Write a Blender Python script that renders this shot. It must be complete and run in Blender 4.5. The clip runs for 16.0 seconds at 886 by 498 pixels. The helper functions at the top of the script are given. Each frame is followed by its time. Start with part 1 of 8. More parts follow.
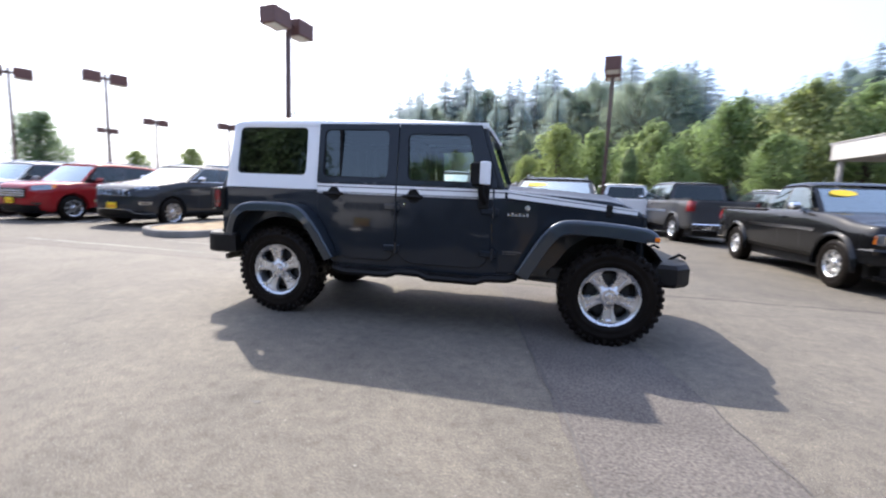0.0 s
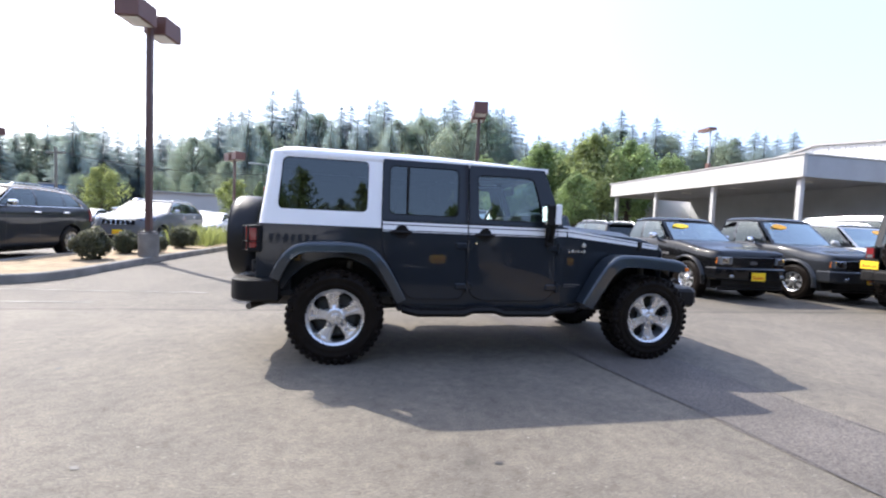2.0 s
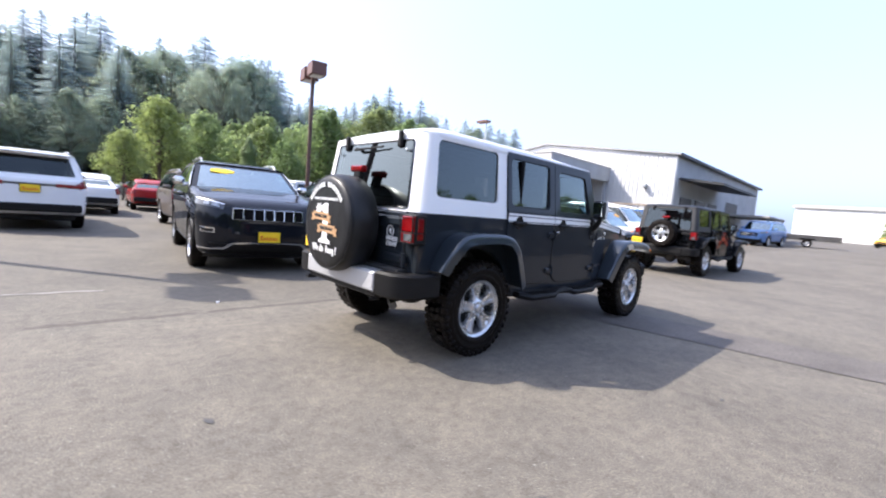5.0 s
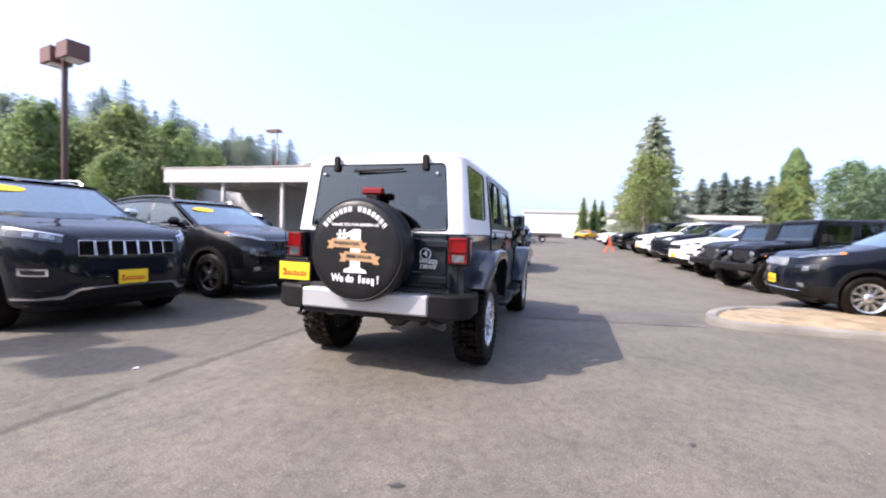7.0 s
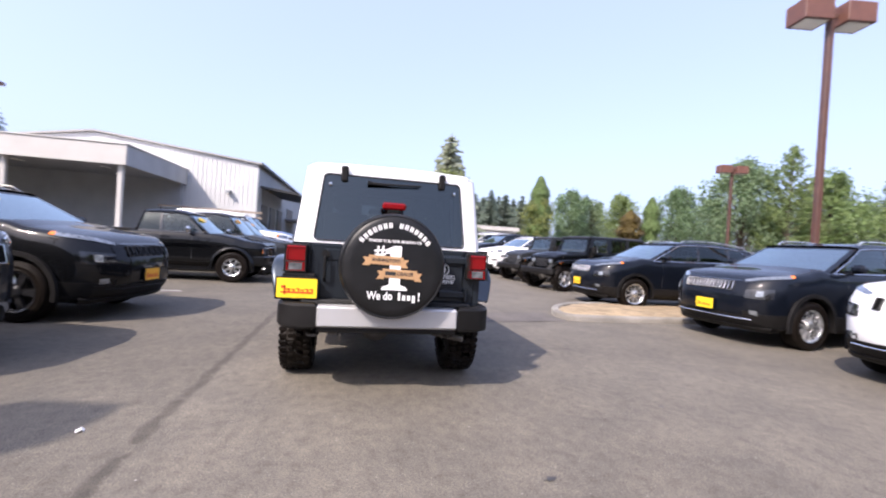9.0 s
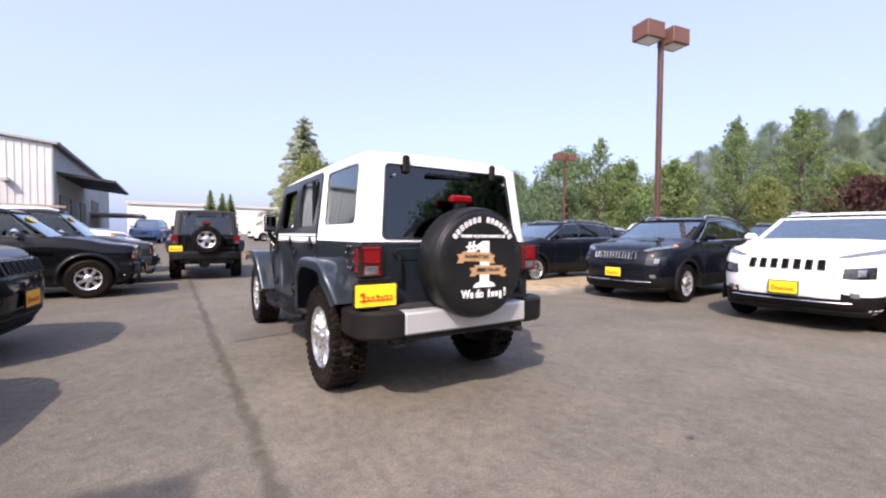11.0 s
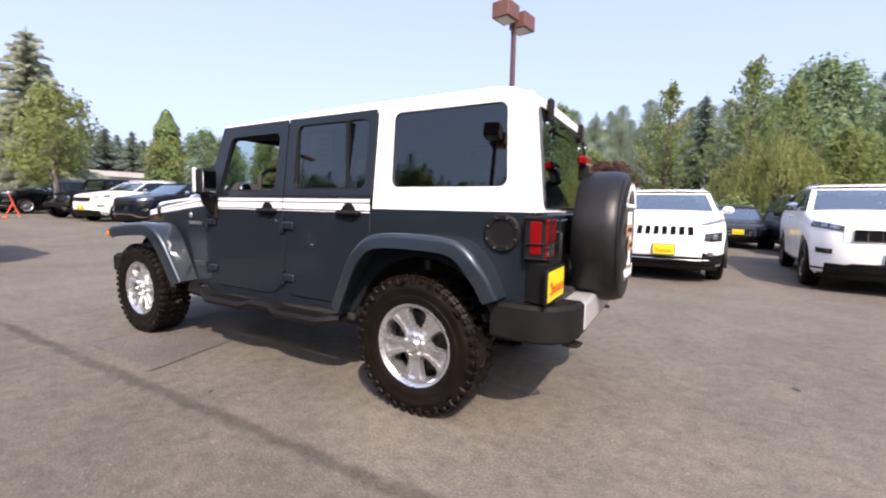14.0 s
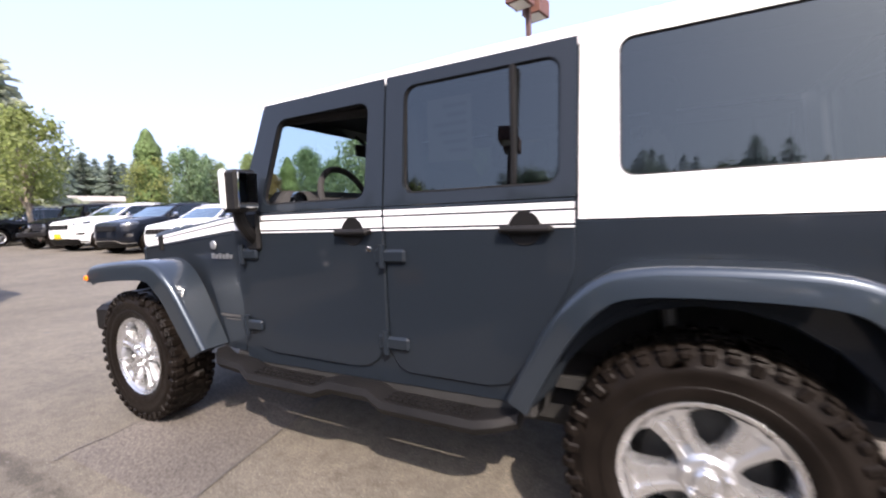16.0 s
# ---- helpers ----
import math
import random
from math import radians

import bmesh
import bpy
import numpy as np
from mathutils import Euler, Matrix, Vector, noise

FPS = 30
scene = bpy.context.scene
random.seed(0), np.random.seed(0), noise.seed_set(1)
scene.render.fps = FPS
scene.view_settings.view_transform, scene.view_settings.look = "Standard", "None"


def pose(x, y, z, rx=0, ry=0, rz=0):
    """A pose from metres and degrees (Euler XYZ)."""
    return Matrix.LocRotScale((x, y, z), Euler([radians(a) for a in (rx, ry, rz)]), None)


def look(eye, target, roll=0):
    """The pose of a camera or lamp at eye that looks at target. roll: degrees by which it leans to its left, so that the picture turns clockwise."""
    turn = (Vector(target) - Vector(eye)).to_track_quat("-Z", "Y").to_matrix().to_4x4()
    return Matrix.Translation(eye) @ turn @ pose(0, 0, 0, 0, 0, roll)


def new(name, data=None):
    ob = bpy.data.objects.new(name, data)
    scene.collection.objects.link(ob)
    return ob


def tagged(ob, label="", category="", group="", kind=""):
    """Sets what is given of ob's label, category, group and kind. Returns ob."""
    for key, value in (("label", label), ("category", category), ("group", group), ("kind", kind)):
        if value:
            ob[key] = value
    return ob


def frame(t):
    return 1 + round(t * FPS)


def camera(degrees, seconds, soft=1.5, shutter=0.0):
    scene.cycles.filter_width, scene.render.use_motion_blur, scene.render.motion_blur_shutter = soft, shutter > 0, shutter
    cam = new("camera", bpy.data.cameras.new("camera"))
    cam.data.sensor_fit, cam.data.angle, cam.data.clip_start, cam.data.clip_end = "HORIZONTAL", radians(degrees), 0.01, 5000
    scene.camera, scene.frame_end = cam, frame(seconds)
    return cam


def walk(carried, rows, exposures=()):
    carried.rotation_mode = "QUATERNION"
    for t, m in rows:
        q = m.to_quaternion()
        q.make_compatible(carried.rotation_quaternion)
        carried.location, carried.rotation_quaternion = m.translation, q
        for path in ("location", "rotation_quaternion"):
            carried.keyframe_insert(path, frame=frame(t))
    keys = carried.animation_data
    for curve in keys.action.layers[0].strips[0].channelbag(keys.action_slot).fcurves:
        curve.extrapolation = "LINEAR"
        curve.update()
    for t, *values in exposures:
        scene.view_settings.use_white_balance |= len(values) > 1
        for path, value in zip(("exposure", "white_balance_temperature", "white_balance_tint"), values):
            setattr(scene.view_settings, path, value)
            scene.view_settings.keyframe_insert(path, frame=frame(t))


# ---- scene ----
cam = camera(92.7, 16.0, soft=2.05, shutter=0.5)
PATH = [
    (0, (0.854, -4.335, 1.158), (0.439, -2.395, 0.904), 2.3),
    (0.5, (0.345, -4.439, 1.17), (0.214, -2.453, 0.977), 0.7),
    (1, (-0.178, -4.467, 1.163), (-0.186, -2.473, 1.001), 0.9),
    (1.5, (-0.737, -4.456, 1.175), (-0.537, -2.468, 1.081), 3.3),
    (2, (-1.285, -4.417, 1.194), (-0.902, -2.457, 1.089), 2.5),
    (2.5, (-1.825, -4.286, 1.196), (-1.306, -2.359, 1.067), 3.8),
    (3, (-2.347, -4.136, 1.204), (-1.647, -2.268, 1.053), 2.5),
    (3.5, (-2.824, -3.896, 1.206), (-1.954, -2.102, 1.05), 5.0),
    (4, (-3.303, -3.701, 1.218), (-2.194, -2.048, 1.013), 3.8),
    (4.2, (-3.465, -3.603, 1.214), (-2.301, -1.992, 0.997), 3.7),
    (6.3, (-4.947, -2.104, 1.151), (-3.169, -1.191, 1.064), 3.8),
    (6.5, (-5.027, -1.94, 1.14), (-3.193, -1.148, 1.047), 2.9),
    (7, (-5.249, -1.512, 1.161), (-3.335, -0.938, 1.089), 1.9),
    (7.5, (-5.438, -1.09, 1.167), (-3.459, -0.8, 1.129), 2.2),
    (8, (-5.523, -0.62, 1.173), (-3.523, -0.573, 1.168), 3.1),
    (8.5, (-5.603, -0.175, 1.185), (-3.611, -0.352, 1.158), 3.5),
    (9, (-5.533, 0.286, 1.2), (-3.576, -0.123, 1.183), 3.6),
    (9.5, (-5.482, 0.723, 1.209), (-3.6, 0.047, 1.16), 3.0),
    (10, (-5.281, 1.096, 1.211), (-3.484, 0.221, 1.148), 2.5),
    (10.2, (-5.195, 1.25, 1.211), (-3.426, 0.318, 1.17), 2.1),
    (12.3, (-3.923, 2.471, 1.197), (-2.512, 1.066, 1.016), 1.3),
    (12.5, (-3.782, 2.538, 1.201), (-2.458, 1.048, 1.045), 1.9),
    (13, (-3.449, 2.712, 1.204), (-2.242, 1.127, 1.024), -0.3),
    (13.5, (-3.083, 2.732, 1.186), (-1.976, 1.078, 0.989), 1.1),
    (14, (-2.743, 2.768, 1.179), (-1.766, 1.034, 0.982), 1.1),
    (14.5, (-2.426, 2.771, 1.181), (-1.514, 1.003, 0.971), -0.2),
    (15, (-2.082, 2.621, 1.192), (-1.155, 0.857, 1.018), 0.6),
    (15.5, (-1.709, 2.439, 1.193), (-0.837, 0.647, 1.02), -1.4),
    (16, (-1.37, 2.178, 1.199), (-0.435, 0.418, 1.028), -2.3),
]
walk(cam, [(t, look(eye, target, roll)) for t, eye, target, roll in PATH],
     exposures=[(0, 1.79, 6050, 12), (1, 1.87, 6000, 12), (4, 1.87, 5980, 12), (7, 1.78, 6110, 18), (9, 1.56, 6210, 19.5), (12.5, 1.45, 6530, 19.5), (14.5, 1.48, 6480, 19), (15.3, 1.60, 6440, 18.5), (16, 1.82, 6400, 18)])

# ---- world, sun, exposure ----
SUN_AZ = math.atan2(0.763, -0.646)          # the sun stands behind the far left of the lot
SUN_EL = radians(44.5)
world = bpy.data.worlds.new("hazy_sky")
scene.world = world
world.use_nodes = True
wn = world.node_tree.nodes
wl = world.node_tree.links
sky = wn.new("ShaderNodeTexSky")
sky.sky_type = "NISHITA"
sky.sun_disc = False
sky.sun_elevation = SUN_EL
sky.sun_rotation = math.pi / 2 - SUN_AZ
sky.altitude = 100
sky.air_density = 1.0
sky.dust_density = 5.0
sky.ozone_density = 2.0
wn["Background"].inputs["Strength"].default_value = 0.15
haze = wn.new("ShaderNodeHueSaturation")
haze.inputs["Saturation"].default_value = 0.93
haze.inputs["Hue"].default_value = 0.51
wl.new(sky.outputs["Color"], haze.inputs["Color"])
veil = wn.new("ShaderNodeMix")                # thin wildfire smoke evens the sky out
veil.data_type, veil.blend_type = "RGBA", "MIX"
veil.inputs["Factor"].default_value = 0.6
veil.inputs["B"].default_value = (1.69, 2.06, 3.0, 1)
wl.new(haze.outputs["Color"], veil.inputs["A"])
wl.new(veil.outputs["Result"], wn["Background"].inputs["Color"])
sun_data = bpy.data.lights.new("sun", "SUN")
sun_data.energy = 2.5
sun_data.angle = radians(0.7)
sun_data.color = (1.0, 0.90, 0.76)
sun = new("sun", sun_data)
sun.matrix_world = look((0, 0, 0), (-math.cos(SUN_AZ) * math.cos(SUN_EL), -math.sin(SUN_AZ) * math.cos(SUN_EL), -math.sin(SUN_EL)))


# ---- mesh building ----
class Mesh:
    """Collects vertices and faces; put() links them as one object."""

    def __init__(self):
        self.v, self.f = [], []

    def add(self, verts, faces, m=None):
        o = len(self.v)
        self.v += [tuple(m @ Vector(p)) for p in verts] if m else [tuple(p) for p in verts]
        self.f += [tuple(i + o for i in f) for f in faces]
        return self

    def box(self, a, b, c=0.0, m=None):
        """A box from corner a to corner b with edges chamfered by c."""
        (x0, y0, z0), (x1, y1, z1) = [min(p, q) for p, q in zip(a, b)], [max(p, q) for p, q in zip(a, b)]
        if c <= 0:
            vs = [(x, y, z) for x in (x0, x1) for y in (y0, y1) for z in (z0, z1)]
            return self.add(vs, [(0, 1, 3, 2), (4, 6, 7, 5), (0, 4, 5, 1), (2, 3, 7, 6), (0, 2, 6, 4), (1, 5, 7, 3)], m)
        c = min(c, (x1 - x0) * 0.49, (y1 - y0) * 0.49, (z1 - z0) * 0.49)
        vs, ix = [], {}
        for sx in (0, 1):
            for sy in (0, 1):
                for sz in (0, 1):
                    p = ((x0, x1)[sx], (y0, y1)[sy], (z0, z1)[sz])
                    d = (1 - 2 * sx, 1 - 2 * sy, 1 - 2 * sz)
                    for ax in range(3):
                        q = [p[k] + (0 if k == ax else c * d[k]) for k in range(3)]
                        ix[sx, sy, sz, ax] = len(vs)
                        vs.append(q)
        fs = []
        for ax in range(3):
            o1, o2 = (ax + 1) % 3, (ax + 2) % 3
            for s in (0, 1):
                loop = []
                for u, w in ((0, 0), (1, 0), (1, 1), (0, 1)):
                    k = [0, 0, 0]
                    k[ax], k[o1], k[o2] = s, u, w
                    loop.append(ix[k[0], k[1], k[2], ax])
                fs.append(tuple(loop if s else loop[::-1]))
            for u in (0, 1):
                for w in (0, 1):
                    k0, k1 = [0, 0, 0], [0, 0, 0]
                    k0[ax], k1[ax] = 0, 1
                    k0[o1] = k1[o1] = u
                    k0[o2] = k1[o2] = w
                    q = (ix[(*k0, o1)], ix[(*k1, o1)], ix[(*k1, o2)], ix[(*k0, o2)])
                    fs.append(q if (u + w) % 2 else q[::-1])
        for sx in (0, 1):
            for sy in (0, 1):
                for sz in (0, 1):
                    t = (ix[sx, sy, sz, 0], ix[sx, sy, sz, 1], ix[sx, sy, sz, 2])
                    fs.append(t if (sx + sy + sz) % 2 else t[::-1])
        return self.add(vs, fs, m)

    def prism(self, poly, a, b, axis="y", c=0.0, m=None):
        """A polygon swept from a to b along an axis; poly in the other two axes, in xyz order. c chamfers the rims."""
        n = len(poly)
        cx, cy = sum(p[0] for p in poly) / n, sum(p[1] for p in poly) / n

        def inset(d):
            out = []
            for i in range(n):
                p, q, r = Vector(poly[i - 1]), Vector(poly[i]), Vector(poly[(i + 1) % n])
                e1, e2 = (q - p), (r - q)
                e1 = e1.normalized() if e1.length > 1e-6 else e2.normalized()
                e2 = e2.normalized() if e2.length > 1e-6 else e1
                n1, n2 = Vector((-e1.y, e1.x)), Vector((-e2.y, e2.x))
                k = n1 + n2
                k = k / max(0.35, k.length_squared / 2) if k.length > 1e-6 else n1
                out.append(tuple(q + k * d * sgn))
            return out
        area = sum(poly[i - 1][0] * poly[i][1] - poly[i][0] * poly[i - 1][1] for i in range(n))
        sgn = 1 if area > 0 else -1

        def lift(p, h):
            return {"x": (h, p[0], p[1]), "y": (p[0], h, p[1]), "z": (p[0], p[1], h)}[axis]
        s = 1 if b > a else -1
        rings = [(poly, a), (poly, b)] if c <= 0 else [(inset(c), a), (poly, a + s * c), (poly, b - s * c), (inset(c), b)]
        vs = [lift(p, h) for ring, h in rings for p in ring]
        fs = [tuple(range(n)), tuple(range((len(rings) - 1) * n, len(rings) * n))[::-1]]
        for r in range(len(rings) - 1):
            for i in range(n):
                j = (i + 1) % n
                fs.append((r * n + i, (r + 1) * n + i, (r + 1) * n + j, r * n + j))
        return self.add(vs, fs, m)

    def lathe(self, prof, n=24, m=None, closed=False, caps=True):
        """A profile of (radius, height) turned round z."""
        vs = [(r * math.cos(2 * math.pi * k / n), r * math.sin(2 * math.pi * k / n), h) for r, h in prof for k in range(n)]
        fs = []
        rows = len(prof)
        for i in range(rows if closed else rows - 1):
            j = (i + 1) % rows
            for k in range(n):
                l = (k + 1) % n
                fs.append((i * n + k, i * n + l, j * n + l, j * n + k))
        if not closed and caps:
            for i in (0, rows - 1):
                if prof[i][0] > 1e-5:
                    fs.append(tuple(range(i * n, i * n + n)) if i else tuple(range(n))[::-1])
        return self.add(vs, fs, m)

    def tube(self, pts, r, n=8, m=None, ends=True):
        """A round bar along points; r a number or one radius a point."""
        pts = [Vector(p) for p in pts]
        rs = [r] * len(pts) if isinstance(r, (int, float)) else r
        vs, fs, up = [], [], None
        for i, p in enumerate(pts):
            d = (pts[min(i + 1, len(pts) - 1)] - pts[max(i - 1, 0)]).normalized()
            if up is None:
                up = Vector((0, 0, 1)) if abs(d.z) < 0.9 else Vector((1, 0, 0))
            s = d.cross(up).normalized()
            up = s.cross(d).normalized()
            for k in range(n):
                a = 2 * math.pi * k / n
                vs.append(p + (s * math.cos(a) + up * math.sin(a)) * rs[i])
        for i in range(len(pts) - 1):
            for k in range(n):
                l = (k + 1) % n
                fs.append((i * n + k, i * n + l, (i + 1) * n + l, (i + 1) * n + k))
        if ends:
            fs.append(tuple(range(n))[::-1])
            fs.append(tuple(range((len(pts) - 1) * n, len(pts) * n)))
        return self.add(vs, fs, m)

    def grid(self, rows, m=None, flip=False, close=False):
        """A sheet through rows of points."""
        n = len(rows[0])
        vs = [p for row in rows for p in row]
        fs = []
        for i in range(len(rows) - 1):
            for k in range(n if close else n - 1):
                l = (k + 1) % n
                q = (i * n + k, i * n + l, (i + 1) * n + l, (i + 1) * n + k)
                fs.append(q[::-1] if flip else q)
        return self.add(vs, fs, m)

    def both(self):
        """Adds the mirror image across y = 0."""
        n = len(self.v)
        self.v += [(x, -y, z) for x, y, z in self.v]
        self.f += [tuple(i + n for i in f[::-1]) for f in list(self.f)]
        return self

    def mesh(self, name, mat=None, sharp=35):
        me = bpy.data.meshes.new(name)
        me.from_pydata(self.v, [], self.f)
        me.update()
        bm = bmesh.new()
        bm.from_mesh(me)
        bmesh.ops.recalc_face_normals(bm, faces=bm.faces)
        bm.to_mesh(me)
        bm.free()
        if sharp:
            me.shade_smooth()
            me.set_sharp_from_angle(angle=radians(sharp))
        if mat:
            me.materials.append(mat)
        return me


def part(name, msh, mat, parent=None, label="", m=None, sharp=35):
    """Links a Mesh (or mesh data) as one object under a thing."""
    me = msh.mesh(name, mat, sharp) if isinstance(msh, Mesh) else msh
    ob = new(name, me)
    if parent:
        ob.parent = parent
    if m is not None:
        ob.matrix_basis = m
    if label:
        ob["label"] = label
    return ob


def thing(name, label, category, group="", kind="", m=None):
    ob = new(name)
    ob.empty_display_size = 0.1
    if m is not None:
        ob.matrix_basis = m
    return tagged(ob, label, category, group, kind)


def mix(a, b, t):
    return tuple(p + (q - p) * t for p, q in zip(a, b))


def bil(q, u, v):
    """A point of the four-sided patch q (p00, p10, p11, p01)."""
    return mix(mix(q[0], q[1], u), mix(q[3], q[2], u), v)


def rounded(w0, w1, h0, h1, r, n=4):
    """A rectangle with rounded corners, as a polygon."""
    out = []
    for cx, cy, a0 in ((w1 - r, h0 + r, -90), (w1 - r, h1 - r, 0), (w0 + r, h1 - r, 90), (w0 + r, h0 + r, 180)):
        for k in range(n + 1):
            a = radians(a0 + 90 * k / n)
            out.append((cx + r * math.cos(a), cy + r * math.sin(a)))
    return out


# ---- materials ----
def material(name, color, rough=0.5, metal=0.0, coat=0.0, var=0.0, scale=8.0, bump=0.0, bump_scale=60.0, spec=0.5, var2=0.0, scale2=90.0, hue=None):
    m = bpy.data.materials.new(name)
    m.use_nodes = True
    nt = m.node_tree
    b = nt.nodes["Principled BSDF"]
    b.inputs["Base Color"].default_value = (*color, 1)
    b.inputs["Roughness"].default_value = rough
    b.inputs["Metallic"].default_value = metal
    b.inputs["Specular IOR Level"].default_value = spec
    b.inputs["Coat Weight"].default_value = coat
    b.inputs["Coat Roughness"].default_value = 0.04
    tc = nt.nodes.new("ShaderNodeTexCoord")
    last = None
    if var or var2:
        rgb = nt.nodes.new("ShaderNodeRGB")
        rgb.outputs[0].default_value = (*color, 1)
        last = rgb.outputs[0]
        for amount, sc in ((var, scale), (var2, scale2)):
            if not amount:
                continue
            tex = nt.nodes.new("ShaderNodeTexNoise")
            tex.inputs["Scale"].default_value = sc
            tex.inputs["Detail"].default_value = 5
            nt.links.new(tc.outputs["Object"], tex.inputs["Vector"])
            mp = nt.nodes.new("ShaderNodeMapRange")
            mp.inputs["From Min"].default_value, mp.inputs["From Max"].default_value = 0.3, 0.7
            mp.inputs["To Min"].default_value, mp.inputs["To Max"].default_value = 1 - amount, 1 + amount
            nt.links.new(tex.outputs["Fac"], mp.inputs["Value"])
            mul = nt.nodes.new("ShaderNodeVectorMath")
            mul.operation = "SCALE"
            nt.links.new(last, mul.inputs[0])
            nt.links.new(mp.outputs["Result"], mul.inputs["Scale"])
            last = mul.outputs["Vector"]
        nt.links.new(last, b.inputs["Base Color"])
        if var:
            mr = nt.nodes.new("ShaderNodeMapRange")
            mr.inputs["To Min"].default_value, mr.inputs["To Max"].default_value = max(0.0, rough - 0.08), min(1.0, rough + 0.1)
            nt.links.new(tex.outputs["Fac"], mr.inputs["Value"])
            nt.links.new(mr.outputs["Result"], b.inputs["Roughness"])
    if bump:
        tex = nt.nodes.new("ShaderNodeTexNoise")
        tex.inputs["Scale"].default_value = bump_scale
        tex.inputs["Detail"].default_value = 4
        nt.links.new(tc.outputs["Object"], tex.inputs["Vector"])
        bp = nt.nodes.new("ShaderNodeBump")
        bp.inputs["Strength"].default_value = bump
        bp.inputs["Distance"].default_value = 0.01
        nt.links.new(tex.outputs["Fac"], bp.inputs["Height"])
        nt.links.new(bp.outputs["Normal"], b.inputs["Normal"])
    return m


def paint(name, color, flake=0.06):
    return material(name, color, rough=0.5, metal=0.0, coat=0.62, var=flake, scale=1.4, var2=flake, scale2=350, spec=0.06)


def glass(name, tint, gloss=1.0, low=0.088):
    """Tinted car glass: what lies behind shows through the tint, with a mirror on top that grows towards grazing angles."""
    m = bpy.data.materials.new(name)
    m.use_nodes = True
    nt = m.node_tree
    nt.nodes.remove(nt.nodes["Principled BSDF"])
    tr = nt.nodes.new("ShaderNodeBsdfTransparent")
    tr.inputs["Color"].default_value = (*tint, 1)
    gl = nt.nodes.new("ShaderNodeBsdfGlossy")
    gl.inputs["Roughness"].default_value = 0.015
    gl.inputs["Color"].default_value = (gloss * 0.86, gloss * 0.97, gloss * 0.97, 1)
    lw = nt.nodes.new("ShaderNodeLayerWeight")
    lw.inputs["Blend"].default_value = 0.5
    pw = nt.nodes.new("ShaderNodeMath")
    pw.operation = "POWER"
    pw.inputs[1].default_value = 3.2
    nt.links.new(lw.outputs["Facing"], pw.inputs[0])
    fr = nt.nodes.new("ShaderNodeMapRange")
    fr.inputs["To Min"].default_value, fr.inputs["To Max"].default_value = low, 0.95
    nt.links.new(pw.outputs[0], fr.inputs["Value"])
    mx = nt.nodes.new("ShaderNodeMixShader")
    nt.links.new(fr.outputs["Result"], mx.inputs[0])
    nt.links.new(tr.outputs[0], mx.inputs[1])
    nt.links.new(gl.outputs[0], mx.inputs[2])
    nt.links.new(mx.outputs[0], nt.nodes["Material Output"].inputs["Surface"])
    return m


def leafy(name, color, spread=0.24, porous=0.0):
    """Foliage: colour varies from clump to clump and from tree to tree, and light comes through the leaves."""
    m = bpy.data.materials.new(name)
    m.use_nodes = True
    nt = m.node_tree
    b = nt.nodes["Principled BSDF"]
    b.inputs["Roughness"].default_value = 0.6
    b.inputs["Specular IOR Level"].default_value = 0.35
    # sheen lifts the far crowns where haze would lighten them
    b.inputs["Sheen Weight"].default_value = 0.35
    b.inputs["Sheen Roughness"].default_value = 0.5
    geo = nt.nodes.new("ShaderNodeNewGeometry")
    inf = nt.nodes.new("ShaderNodeObjectInfo")
    hsv = nt.nodes.new("ShaderNodeHueSaturation")
    hsv.inputs["Color"].default_value = (*color, 1)
    mv = nt.nodes.new("ShaderNodeMapRange")
    mv.inputs["To Min"].default_value, mv.inputs["To Max"].default_value = 1 - spread, 1 + spread
    nt.links.new(geo.outputs["Random Per Island"], mv.inputs["Value"])
    nt.links.new(mv.outputs["Result"], hsv.inputs["Value"])
    mh = nt.nodes.new("ShaderNodeMapRange")
    mh.inputs["To Min"].default_value, mh.inputs["To Max"].default_value = 0.48, 0.52
    nt.links.new(inf.outputs["Random"], mh.inputs["Value"])
    nt.links.new(mh.outputs["Result"], hsv.inputs["Hue"])
    nt.links.new(hsv.outputs["Color"], b.inputs["Base Color"])
    tl = nt.nodes.new("ShaderNodeBsdfTranslucent")
    nt.links.new(hsv.outputs["Color"], tl.inputs["Color"])
    mx = nt.nodes.new("ShaderNodeMixShader")
    mx.inputs[0].default_value = 0.65
    nt.links.new(b.outputs[0], mx.inputs[1])
    nt.links.new(tl.outputs[0], mx.inputs[2])
    last = mx.outputs[0]
    if porous:
        # even see-through share: gaps between needles, and a stand-in for haze
        gap = nt.nodes.new("ShaderNodeBsdfTransparent")
        sieve = nt.nodes.new("ShaderNodeMixShader")
        sieve.inputs[0].default_value = porous
        nt.links.new(last, sieve.inputs[1])
        nt.links.new(gap.outputs[0], sieve.inputs[2])
        last = sieve.outputs[0]
    nt.links.new(last, nt.nodes["Material Output"].inputs["Surface"])
    return m


